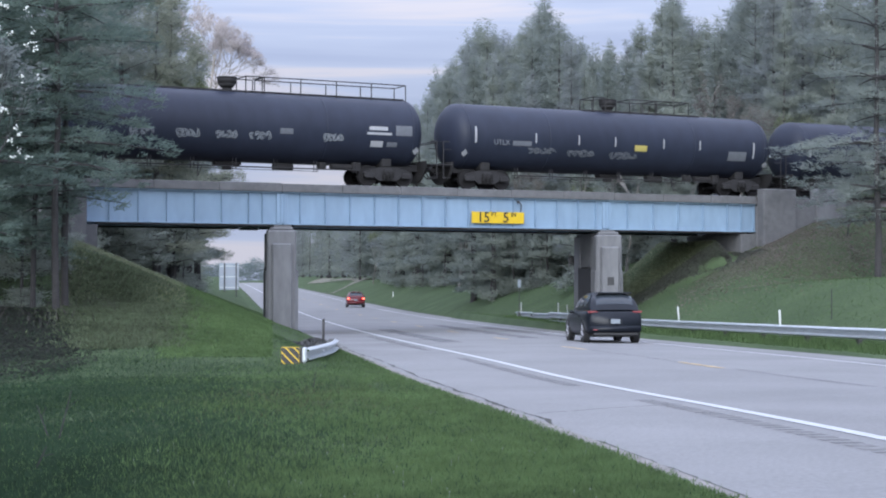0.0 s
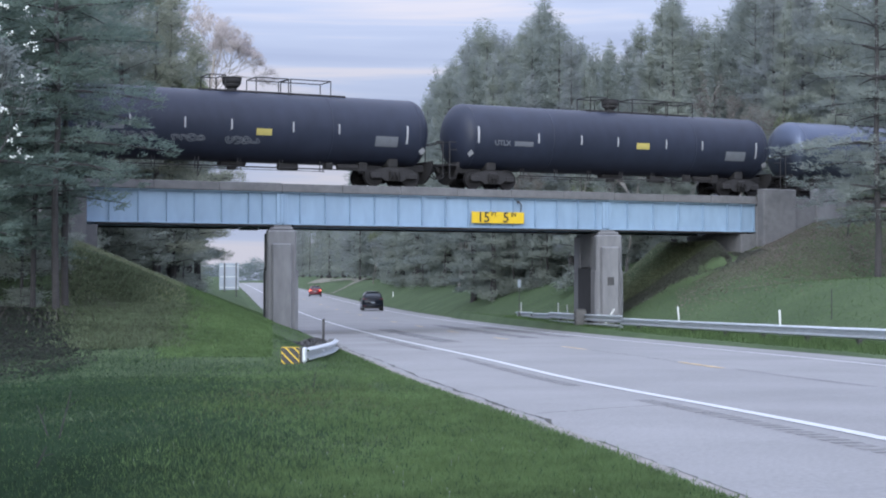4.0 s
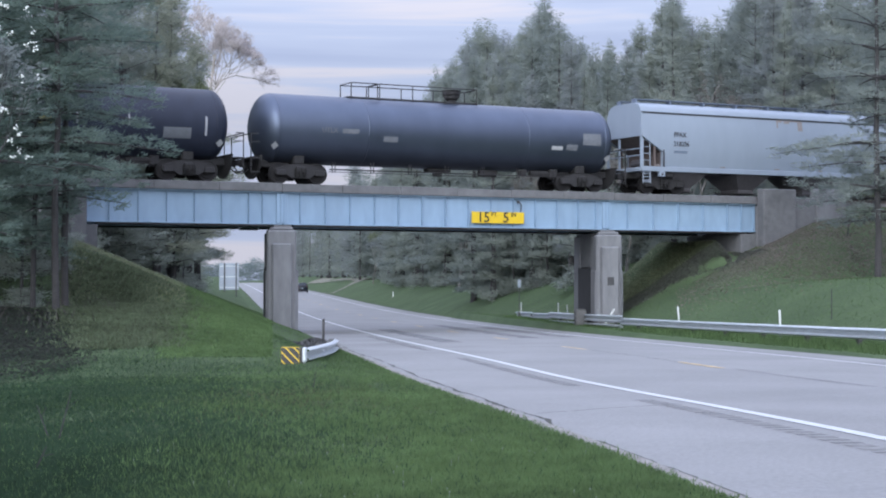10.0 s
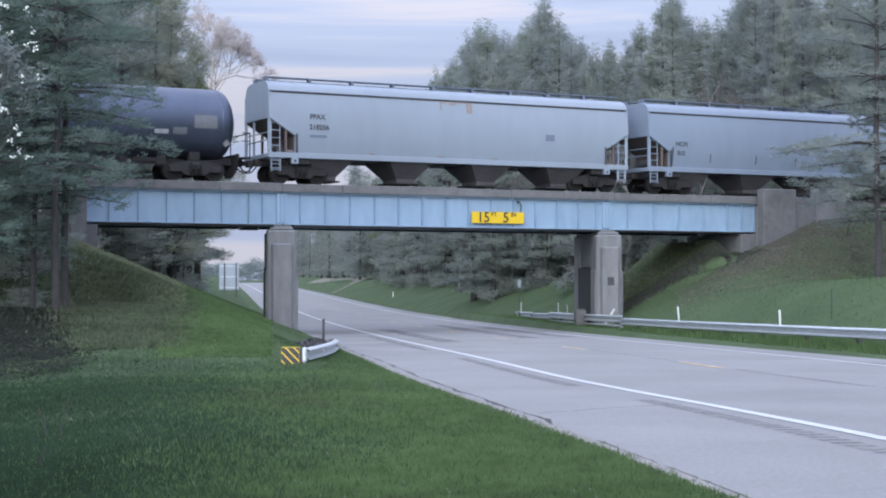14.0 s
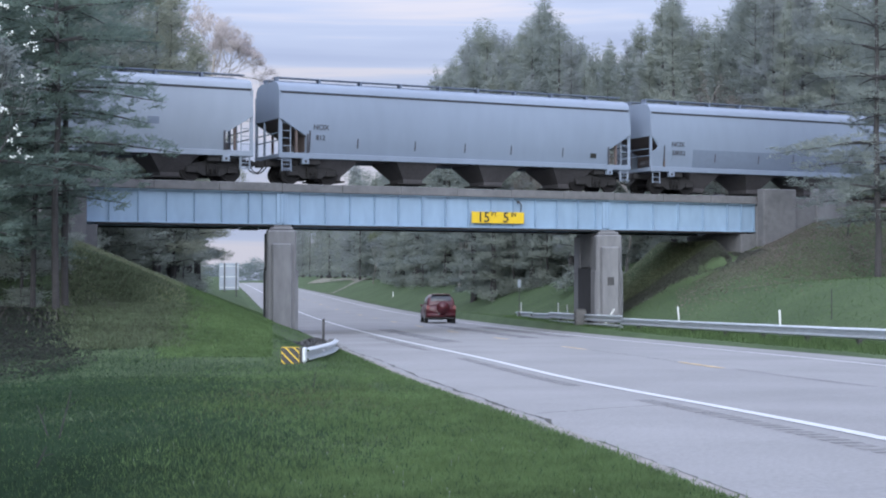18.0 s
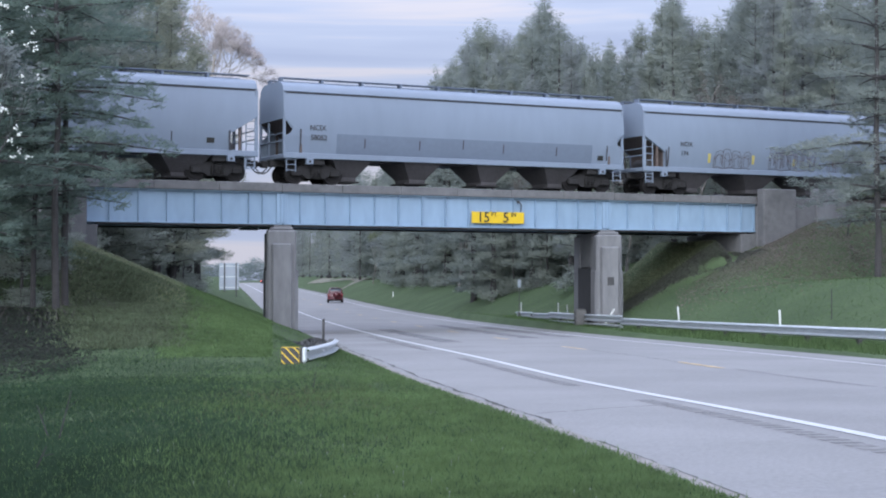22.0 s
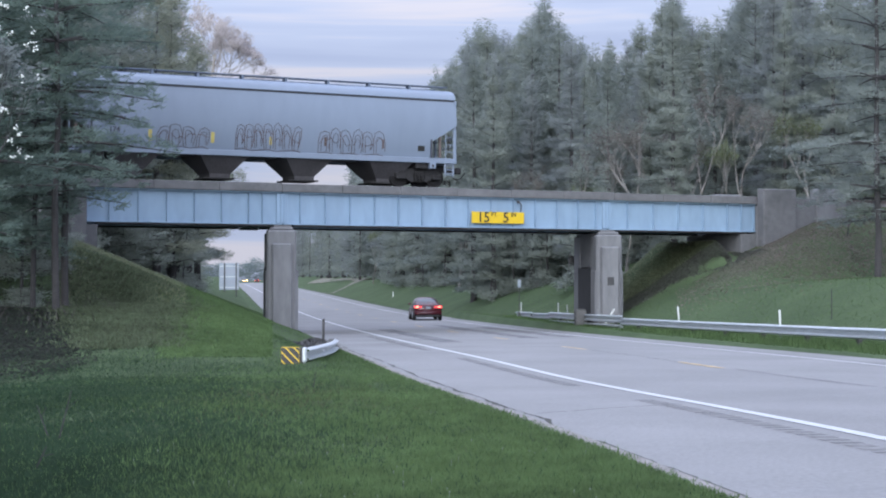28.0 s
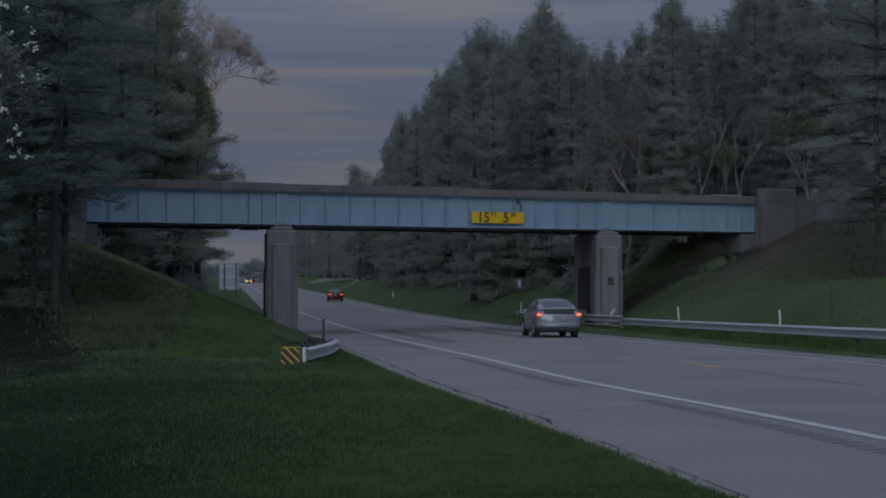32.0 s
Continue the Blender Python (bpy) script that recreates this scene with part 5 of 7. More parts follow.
def build_trees():
    rng = random.Random(5)
    tall = "tall white pine with ragged level boughs at the wood's edge"
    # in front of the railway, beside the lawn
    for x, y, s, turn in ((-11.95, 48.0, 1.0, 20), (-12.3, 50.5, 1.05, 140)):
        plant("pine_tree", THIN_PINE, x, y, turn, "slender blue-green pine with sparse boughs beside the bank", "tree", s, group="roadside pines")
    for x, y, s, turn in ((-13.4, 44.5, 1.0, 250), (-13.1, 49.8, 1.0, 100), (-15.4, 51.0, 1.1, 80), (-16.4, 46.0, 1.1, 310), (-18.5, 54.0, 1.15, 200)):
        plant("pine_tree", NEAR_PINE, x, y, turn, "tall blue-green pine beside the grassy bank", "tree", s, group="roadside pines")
    for x, y, s, turn in ((18.9, 67.5, 1.08, 30), (20.6, 71.0, 1.0, 160), (21.6, 66.0, 1.0, 250)):
        plant("pine_tree", RIGHT_PINE, x, y, turn, "tall spreading blue-green pine on the leaf-littered bank", "tree", s, group="roadside pines")
    # behind the railway, along the road on its left
    for a, y, k, s in ((-3.2, 90, 5, 1.03), (-1.8, 97, 5, 0.88), (-2.6, 110, 5, 0.95), (-5.6, 83, 3, 1.1), (-4.2, 104, 1, 0.92), (-8.5, 86, 0, 1.0), (-7, 97, 2, 0.95), (-13, 84, 4, 1.0), (-4.5, 122, 3, 1.1), (-9, 112, 0, 1.0), (-4.5, 142, 1, 0.9), (-5, 165, 2, 0.8), (-5.5, 195, 0, 0.8), (-5.5, 232, 4, 0.8), (-6, 280, 1, 0.8), (-16, 92, 1, 1.0), (-19, 82, 2, 0.9), (-10, 72, 1, 0.9), (-4.6, 92, 4, 0.95), (-3.9, 87, 5, 1.0), (-7.4, 75, 3, 1.0), (-12.5, 74, 0, 0.85), (-6.5, 340, 0, 0.8), (-7, 420, 2, 0.8)):
        plant("pine_tree", EDGE_PINE if k == 5 else PINES[k], *verge(a, y), rng.uniform(0, 360), tall, "tree", s * rng.uniform(0.96, 1.04), group="pines behind the railway")
    x, y = verge(-0.9, 128)
    plant("bare_tree", BARE, x, y, 40, "bare spring tree with brown buds", "tree", 1.0)
    # behind the railway on the right: the wood's edge and the rows behind it
    for i in range(26):
        y = 91 + 7.6 * i + rng.uniform(-3, 3)
        a = 24.5 + rng.uniform(-1.5, 2.0) + 6 * (y > 225)
        wood_tree(i % 5, a, y, rng, rng.choice((0.0, 0.0, 0.05, 0.12)), tall)
    for i in range(44):
        b = -0.035 + 0.33 * i / 43 + rng.uniform(-0.003, 0.003)
        y = max(94, 26 / (b + ROAD_SLOPE)) + rng.uniform(0, 26)
        wood_tree((i * 3 + i // 5) % 5, (b + ROAD_SLOPE) * y, y, rng, rng.choice((0.0, 0.02, 0.05, 0.08, 0.14)), tall)
    for i in range(22):
        b = 0.02 + 0.26 * i / 21
        y = 118 + rng.uniform(0, 14)
        wood_tree((i * 2 + 1) % 5, (b + ROAD_SLOPE) * y, y, rng, rng.choice((0.16, 0.2, 0.26)), tall)
    # a row deeper in the wood that closes the dips between the tops
    for i in range(30):
        b = 0.0 + 0.235 * i / 29 + rng.uniform(-0.002, 0.002)
        y = max(128, 34 / (b + ROAD_SLOPE)) + rng.uniform(0, 12)
        wood_tree((i * 3 + 2) % 5, (b + ROAD_SLOPE) * y, y, rng, rng.choice((0.03, 0.06, 0.09)), tall)
    # budding broadleaved trees among the pines
    for b, y, s in ((0.10, 95, 0.85), (0.118, 92, 1.0), (0.135, 94, 0.9), (0.152, 90, 0.8), (0.172, 92, 1.05), (0.195, 91, 0.9), (0.06, 112, 0.9), (0.02, 150, 1.0)):
        plant("budding_tree", BUDDING, b * y, y, rng.uniform(0, 360), "slender budding tree with brown twigs", "tree", s, group="young growth")
    # young growth that closes the wood's edge near the ground
    for i in range(70):
        y = 92 + 2.9 * i + rng.uniform(-2, 2)
        plant("young_pine", YOUNG, *verge(23 + rng.uniform(-1.5, 7) + 6 * (y > 225), y), rng.uniform(0, 360), "young pine at the wood's edge", "tree", rng.uniform(0.7, 1.25), group="young growth")
    for i in range(16):
        y = 84 + 7 * i + rng.uniform(-2, 2)
        plant("young_pine", YOUNG, *verge(-5.5 - rng.uniform(0, 5), y), rng.uniform(0, 360), "young pine at the wood's edge", "tree", rng.uniform(0.7, 1.2), group="young growth")
    for a, y, s in ((-2.9, 88, 0.95), (-3.0, 92, 1.1), (-2.9, 96.5, 1.0), (-3.2, 101, 1.15), (-2.8, 106, 1.0), (-3.0, 112, 1.1), (-5.2, 86, 1.1), (-6.5, 82, 1.2), (-5.6, 93, 1.2), (-8.5, 79, 1.2)):
        plant("young_pine", YOUNG, *verge(a, y), rng.uniform(0, 360), "young pine at the wood's edge", "tree", s, group="young growth")
    for x, y, s in ((-13.8, 51.0, 0.6), (-15.6, 53.0, 0.8), (-15.2, 56.5, 0.8), (-13.7, 54.8, 0.5)):
        plant("young_pine", YOUNG, x, y, rng.uniform(0, 360), "young pine in the shade of the roadside pines", "tree", s, group="young growth")
    for a, y, s in ((24, 99, 0.7), (27, 94, 0.8), (22.5, 150, 0.8), (21.8, 230, 0.9), (30, 91, 0.7), (34, 89, 0.8)):
        plant("leafy_tree", LEAFY, *verge(a, y), rng.uniform(0, 360), "small tree in fresh spring leaf", "tree", s, group="young growth")
    x, y = -15.1, 90.0
    plant("leafy_tree", broad_meshes(26, 13.6, 2.1, "leaf", "bark", 0.24, 12, 5), x, y, 60, "tall tree in fresh yellow-green leaf at the wood's edge", "tree", 1.0, group="young growth")
    # far woods that close the view down the road
    for i in range(26):
        y = 300 + 22 * i
        plant("far_pine", FAR_PINES[i % 3], *verge(27 + rng.uniform(-3, 16), y), rng.uniform(0, 360), "distant pine beside the highway", "tree", rng.uniform(0.7, 0.95), group="far woods")
    for i in range(22):
        y = 270 + 11 * i
        plant("far_pine", FAR_PINES[i % 3], *verge(25 + rng.uniform(-1, 7), y), rng.uniform(0, 360), "distant pine beside the highway", "tree", rng.uniform(0.75, 1.0), group="far woods")
    # a blossoming tree at the lawn's edge
    x, y = -11.5, 38.0
    t = plant("blossom_tree", BLOSSOM, x, y, 75, "small tree in fresh leaf with white blossom clusters", "tree", 1.0)
    bm = bmesh.new()
    for i in range(60):
        a, r, h = rng.uniform(0, 6.28), 1.6 * math.sqrt(rng.random()), rng.uniform(4.8, 9.0)
        c = Vector((r * math.cos(a), r * math.sin(a), h))
        for k in range(6):
            o = c + Vector([rng.gauss(0, 0.05) for q in range(3)])
            bmesh.ops.create_icosphere(bm, subdivisions=1, radius=rng.uniform(0.014, 0.032), matrix=Matrix.Translation(o))
    b = part("blossom", bm, "blossom", t, "white blossom clusters")
    b["kind"] = "stuff"
    # the distant wood that closes the valley, as one mass
    tips = []
    for i in range(3600):
        x = -430 + 690 * rng.random()
        top = 12.0 + 2.4 * math.sin(x * 0.067) + 2.4 * math.sin(x * 0.19 + 1) + rng.uniform(-1.8, 1.2) + 6 * max(0.0, (-x - 220) / 100)
        y = 1345 + rng.uniform(-25, 25)
        base = float(ground_z(x, y))
        tips.append((x, y, base + (top - base) * rng.random() ** 0.5, rng.uniform(0, 6.28)))
    cv, cf = needle_crown(tips, 77, 2.6, 22)
    # the far wood's haze is put into its pale leaf colour
    tagged(new("far_wood", soft_mesh("far_wood", cv, cf, "far_leaf")), "distant wood with haze in its leaf colour, ending the view", "wood", kind="stuff")
    # shrubs on the banks
    for x, y, s in ((-14.4, 55, 0.5), (20.0, 77.0, 0.5), (26.5, 74.5, 0.6), (21.5, 79.2, 0.6), (22.2, 80.4, 0.8)):
        plant("shrub", BUSH, x, y, rng.uniform(0, 360), "low shrub in young leaf on the bank", "shrub", s, group="bank shrubs")


build_trees()


# ---- roadside things ----
def beam_profile(h=0.31):
    """The W-shaped section of a crash barrier beam: (depth, height) pairs."""
    return [(0.0, h / 2), (0.05, h / 2 - 0.01), (0.12, h / 2 - 0.04), (0.12, h / 2 - 0.065), (0.0, 0.045), (0.0, -0.045), (0.12, -h / 2 + 0.065), (0.12, -h / 2 + 0.04), (0.05, -h / 2 + 0.01), (0.0, -h / 2)]


def barrier_beam(pts, side, h=0.31):
    """A corrugated beam along a line of points; side: +1 bulges to its right."""
    prof = beam_profile(h)
    outer = prof + [(d - 0.006, z) for d, z in prof[::-1]]
    rings = []
    for i, p in enumerate(pts):
        a, b = Vector(pts[max(0, i - 1)]), Vector(pts[min(len(pts) - 1, i + 1)])
        t = (b - a).normalized()
        n = Vector((t.y, -t.x, 0)) * side
        rings.append([tuple(Vector(p) + n * d + Vector((0, 0, z))) for d, z in outer])
    return loft(rings)


def barrier_point(a, y, up):
    x = a - ROAD_SLOPE * y
    return (x, y, float(road_z(y)) + up)


def build_barriers():
    g = thing("guardrail", Matrix.Identity(4), "galvanised steel guardrail along the far shoulder of the road", "guardrail")
    a = 17.35
    y = 20.0
    beams = [20, 24, 28, 32, 36, 40, 44, 48, 52, 56, 60, 64, 67.8]
    for k, (y0, y1) in enumerate(zip(beams[:-1], beams[1:])):
        d = 0.006 * (k % 2)
        part("beam", barrier_beam([barrier_point(a - d, y0 - 0.15, 0.52), barrier_point(a - d, (y0 + y1) / 2, 0.525), barrier_point(a - d, y1 + 0.15, 0.52)], -1), "zinc", g)
    # the doubled stretch past the pier
    for k, (y0, y1, a0, a1) in enumerate(((67.8, 71.5, a, a - 0.12), (71.5, 75.3, a - 0.12, a - 0.12), (75.3, 79, a - 0.12, a - 0.12), (79, 82.6, a - 0.12, a - 0.05), (82.6, 88, a, a + 0.1), (88, 94, a + 0.1, a + 0.3))):
        part("beam", barrier_beam([barrier_point(a0, y0 - 0.1, 0.62 if k < 4 else 0.55), barrier_point(a1, y1 + 0.1, 0.62 if k < 4 else 0.5)], -1), "zinc", g)
        if k < 4:
            part("rub_rail", barrier_beam([barrier_point(a0, y0, 0.27), barrier_point(a1, y1, 0.27)], -1, 0.2), "zinc", g)
    me = None
    for y in [20 + 3.81 * i for i in range(20)]:
        x, yy, z = barrier_point(a + 0.12, y, 0)
        if me is None:
            first = part("post", box(-0.06, 0.06, -0.09, 0.09, -0.5, 0.66, 0.01), "timber", g, "weathered timber post")
            first.location = (x, yy, z)
            me = first.data
        else:
            shared("post", me, pose(x, yy, z, 0, 0, 8), g)
        part("bolt", rod((x - 0.135, yy, z + 0.52), (x - 0.11, yy, z + 0.52), 0.018, 6), "zinc", g)
    x, y, z = barrier_point(a - 0.35, 74.4, 0)
    blk = thing("barrier_block", pose(x, y, z, 0, 0, 8), "dark weathered timber block in front of the guardrail", "post")
    part("block", box(-0.26, 0.26, -0.2, 0.2, -0.3, 0.95, 0.03), "timber", blk)
    part("block_cap", box(-0.24, 0.24, -0.18, 0.18, 0.952, 1.0, 0.02), "timber", blk)

    h = thing("guardrail", Matrix.Identity(4), "short flared galvanised guardrail on the grass before the pier", "guardrail")
    pts = []
    for i in range(9):
        t = i / 8
        y = 34.2 + 9.8 * t
        x = -3.05 - 0.02 * t + 0.14 * math.sin(math.pi * t)
        pts.append((x, y, 0.84 - 0.2 * t))
    part("beam", barrier_beam(pts[:5], 1, 0.3), "zinc", h)
    part("beam", barrier_beam([(x + 0.006, y - 0.12 * (k == 0), z) for k, (x, y, z) in enumerate(pts[4:])], 1, 0.3), "zinc", h)
    for k in (0, 3, 6, 8):
        x, y, z = pts[k]
        part("post", box(x - 0.16, x - 0.02, y - 0.09, y + 0.09, z - 0.9, z + 0.16, 0.01), "timber", h)
        part("bolt", rod((x, y, z), (x + 0.07, y, z), 0.03, 6), "zinc", h)
    part("end_shoe", box(pts[0][0] - 0.03, pts[0][0] + 0.06, 34.0, 34.25, pts[0][2] - 0.17, pts[0][2] + 0.17, 0.03), "zinc", h)

    x, y = -3.34, 34.0
    z = float(ground_z(x, y))
    m = thing("object_marker", pose(x, y, 0.815, 0, 0, -3), "yellow and black striped hazard marker at the guardrail's end", "sign")
    part("panel", box(-0.2, 0.2, -0.01, 0.01, -0.205, 0.205, 0.004), "sign_yellow", m)
    for k in range(-2, 3):
        c = k * 0.185
        pts2 = []
        # stripes that fall to the right, cut to the panel
        lo, hi = -0.197, 0.197
        poly = [(c - 0.072 - 0.4, 0.4), (c + 0.072 - 0.4, 0.4), (c + 0.072 + 0.4, -0.4), (c - 0.072 + 0.4, -0.4)]
        bm = prism(poly, -0.016, -0.012)
        for co, no in (((lo, 0, 0), (-1, 0, 0)), ((hi, 0, 0), (1, 0, 0)), ((0, 0, lo), (0, 0, -1)), ((0, 0, hi), (0, 0, 1))):
            bmesh.ops.bisect_plane(bm, geom=bm.verts[:] + bm.edges[:] + bm.faces[:], plane_co=co, plane_no=no, clear_outer=True)
        if len(bm.faces):
            part("stripe", bm, "sign_black", m)
        else:
            bm.free()
    part("post", box(-0.03, 0.03, 0.012, 0.06, -0.7, 0.2, 0.005), "zinc", m)


def stake(name, x, y, tall, wide, material, label, lean=0.0, cap=None, sink=0.2):
    z = float(ground_z(x, y))
    s = thing(name, pose(x, y, z, 0, lean, 8), label, "post", group="marker posts")
    part("stake", box(-wide / 2, wide / 2, -0.02, 0.02, -sink, tall, 0.006), material, s)
    if cap:
        part("reflector", box(-0.10, 0.10, -0.035, -0.022, tall - 0.48, tall + 0.02, 0.004), cap, s)
    return s


def build_roadside():
    build_barriers()
    for y, tall, lean in ((60.7, 1.02, -5), (49.7, 1.0, -2), (93.3, 0.85, 0), (82.9, 0.95, 0), (80.5, 0.85, -4)):
        stake("marker_post", *verge(17.75, y), tall, 0.065, "post_white", "white marker post behind the guardrail", lean)
    stake("marker_post", *verge(17.6, 72.3), 0.95, 0.08, "post_white", "leaning white marker post behind the guardrail", 32)
    stake("delineator_post", *verge(18.9, 100), 2.05, 0.05, "post_dark", "white reflector on a thin dark post", 0, "sign_white")
    stake("marker_stake", *verge(19.5, 50), 0.95, 0.022, "post_dark", "thin dark stake with a pale tip on the bank")
    x, y = verge(3.0, 47.5)
    stake("steel_post", x, y, 0.85, 0.075, "post_dark", "thin dark steel post beside the shoulder")
    stake("delineator_post", *verge(19.2, 178), 0.6, 0.12, "post_white", "low white road delineator at the verge")
    # a large road sign seen from behind
    x, y = verge(0.45, 190)
    z = float(ground_z(x, y))
    s = thing("road_sign", pose(x, y, z, 0, 0, 6), "back of a large pale road sign on two posts", "sign")
    part("panel", box(-1.2, 1.2, 0.0, 0.03, 0.5, 3.75, 0.01), "sign_white", s)
    for px in (-0.55, 0.85):
        part("post", box(px - 0.07, px + 0.07, -0.12, -0.002, -0.4, 3.8, 0.01), "post_dark", s)
    for pz in (0.8, 2.1, 3.4):
        part("stringer", box(-1.12, 1.12, -0.04, -0.002, pz - 0.04, pz + 0.04), "zinc", s)
    # a pole behind the bridge
    x, y = verge(-8.4, 80)
    z = float(ground_z(x, y))
    p = thing("pole", pose(x, y, z), "pale wooden pole among the pines", "pole")
    part("shaft", rod((0, 0, -0.3), (0, 0, 6.0), 0.12, 10, 0.09), "bark_pale", p)


def build_side_track():
    """A pale dirt track that leaves the highway and climbs the bank."""
    path = [(15.9, 254), (18.5, 255), (21.5, 258), (24, 266), (24.6, 284), (23.4, 305), (22, 330), (21, 370)]
    ts = np.linspace(0, len(path) - 1, 60)
    ca = np.interp(ts, range(len(path)), [p[0] for p in path])
    cy = np.interp(ts, range(len(path)), [p[1] for p in path])
    verts, faces = [], []
    for i in range(60):
        j0, j1 = max(0, i - 1), min(59, i + 1)
        da, dy = ca[j1] - ca[j0], cy[j1] - cy[j0]
        d = math.hypot(da, dy)
        for k in range(5):
            o = (k - 2) * 0.85 * (1 + 0.12 * math.sin(i * 1.7 + k))
            x, y = verge(ca[i] - dy / d * o, cy[i] + da / d * o)
            verts.append((x, y, float(ground_z(x, y)) + 0.1))
    for i in range(59):
        for k in range(4):
            faces.append((i * 5 + k, i * 5 + k + 1, i * 5 + k + 6, i * 5 + k + 5))
    tagged(mesh_part("dirt_track", verts, faces, "dirt"), "pale dirt track climbing the bank beside the highway", "track", kind="structure")


def build_road_marks():
    road = bpy.data.objects["road"]
    seam = lambda a0, a1, y0, y1, mt, n=12, jag=0.03, seed=1: strip("road_seam", a0, a1, 0.005, mt, ys=np.linspace(y0, y1, n), jag=jag, seed=seed, parent=road)
    seam(CENTRE_LINE + 0.12, CENTRE_LINE + 0.16, 16, 31, "seam", 30, 0.02, 2)
    seam(CENTRE_LINE - 0.02, CENTRE_LINE + 0.02, 34.6, 43, "seam", 30, 0.02, 3)
    # milled rumble grooves beside the edge line, in three stretches
    verts, faces = [], []
    for y0, y1 in ((13, 21.5), (25.5, 38), (44, 62)):
        for i in range(int((y1 - y0) / 0.3)):
            y = y0 + 0.3 * i
            for a, yy in ((-0.64, y), (-0.36, y), (-0.36, y + 0.17), (-0.64, y + 0.17)):
                verts.append((LEFT_LINE + a - ROAD_SLOPE * yy, yy, float(pavement_z(LEFT_LINE + a, yy)) + 0.004))
            k = len(verts)
            faces.append((k - 4, k - 3, k - 2, k - 1))
    mesh_part("rumble_grooves", verts, faces, "groove", road)["kind"] = "stuff"
    seam(RIGHT_LINE + 0.5, RIGHT_LINE + 0.53, 30, 90, "seam", 60, 0.02, 7)
    # the broken edge: an open joint between the pavement and its crumbled lip
    rng = random.Random(8)
    a = LEFT_EDGE + 0.16
    verts, faces = [], []
    for i in range(341):
        y = 9 + 0.15 * i
        a = min(LEFT_EDGE + 0.24, max(LEFT_EDGE + 0.08, a + rng.uniform(-0.03, 0.03)))
        wd = max(0.003, 0.018 + 0.015 * math.sin(y * 1.9) + rng.uniform(-0.008, 0.012))
        for b in (a - wd, a + wd):
            verts.append((b - ROAD_SLOPE * y, y, float(pavement_z(b, y)) + 0.004))
        if i:
            faces.append((2 * i - 2, 2 * i - 1, 2 * i + 1, 2 * i))
    mesh_part("edge_joint", verts, faces, "joint", road)
    # a crack across the shoulder and one under the bridge, then dark strips there
    rng = random.Random(4)
    for (a0, y0), (a1, y1), wd in (((3.7, 18.6), (6.0, 20.4), 0.022), ((6.3, 62.5), (16.0, 70.0), 0.04)):
        n = 16
        verts, faces = [], []
        for i in range(n + 1):
            t = i / n
            a, y = a0 + (a1 - a0) * t, y0 + (y1 - y0) * t + rng.uniform(-0.05, 0.05)
            for s in (-1, 1):
                yy = y + s * wd
                verts.append((a - ROAD_SLOPE * yy, yy, float(pavement_z(a, yy)) + 0.004))
            if i:
                faces.append((2 * i - 2, 2 * i - 1, 2 * i + 1, 2 * i))
        mesh_part("crack", verts, faces, "seam", road)
    seam(7.2, 8.0, 52, 74, "pave_dark", 40, 0.1, 10)
    seam(11.0, 11.8, 58, 84, "pave_dark", 40, 0.15, 11)
    seam(12.9, 13.6, 60, 80, "pave_dark", 40, 0.15, 12)
    strip("pavement_lip", LEFT_EDGE - 0.2, LEFT_EDGE + 0.01, 0.036, "gravel", ys=np.linspace(9, 58, 260), jag=0.09, seed=14, parent=road)


def blades(name, pts, heights, width, seed, material, label, category, lean=0.45):
    """Single tapered blades or leaves standing on the ground, as one mass."""
    rng = np.random.default_rng(seed)
    n = len(pts)
    a = rng.uniform(0, 2 * np.pi, n)
    side = np.stack([np.cos(a), np.sin(a), np.zeros(n)], 1)
    tip = np.stack([rng.normal(0, lean, n), rng.normal(0, lean, n), np.ones(n)], 1)
    h = heights[:, None]
    w = (width * rng.uniform(0.6, 1.4, n))[:, None]
    v = np.empty((n, 3, 3))
    v[:, 0], v[:, 1], v[:, 2] = pts - side * w, pts + side * w, pts + tip * h
    nor = np.array((0, -0.25, 1.0)) + rng.normal(0, 0.4, (n, 3))
    nor /= np.linalg.norm(nor, axis=1)[:, None]
    turned = (np.cross(v[:, 1] - v[:, 0], v[:, 2] - v[:, 0]) * nor).sum(1) < 0
    v[turned] = v[turned][:, ::-1]
    me = soft_mesh(name, v.reshape(-1, 3), np.repeat(nor, 3, 0), material)
    return tagged(new(name, me), label, category, kind="stuff")


def on_ground(x, y):
    return np.stack([x, y, ground_z(x, y) - 0.004], 1)


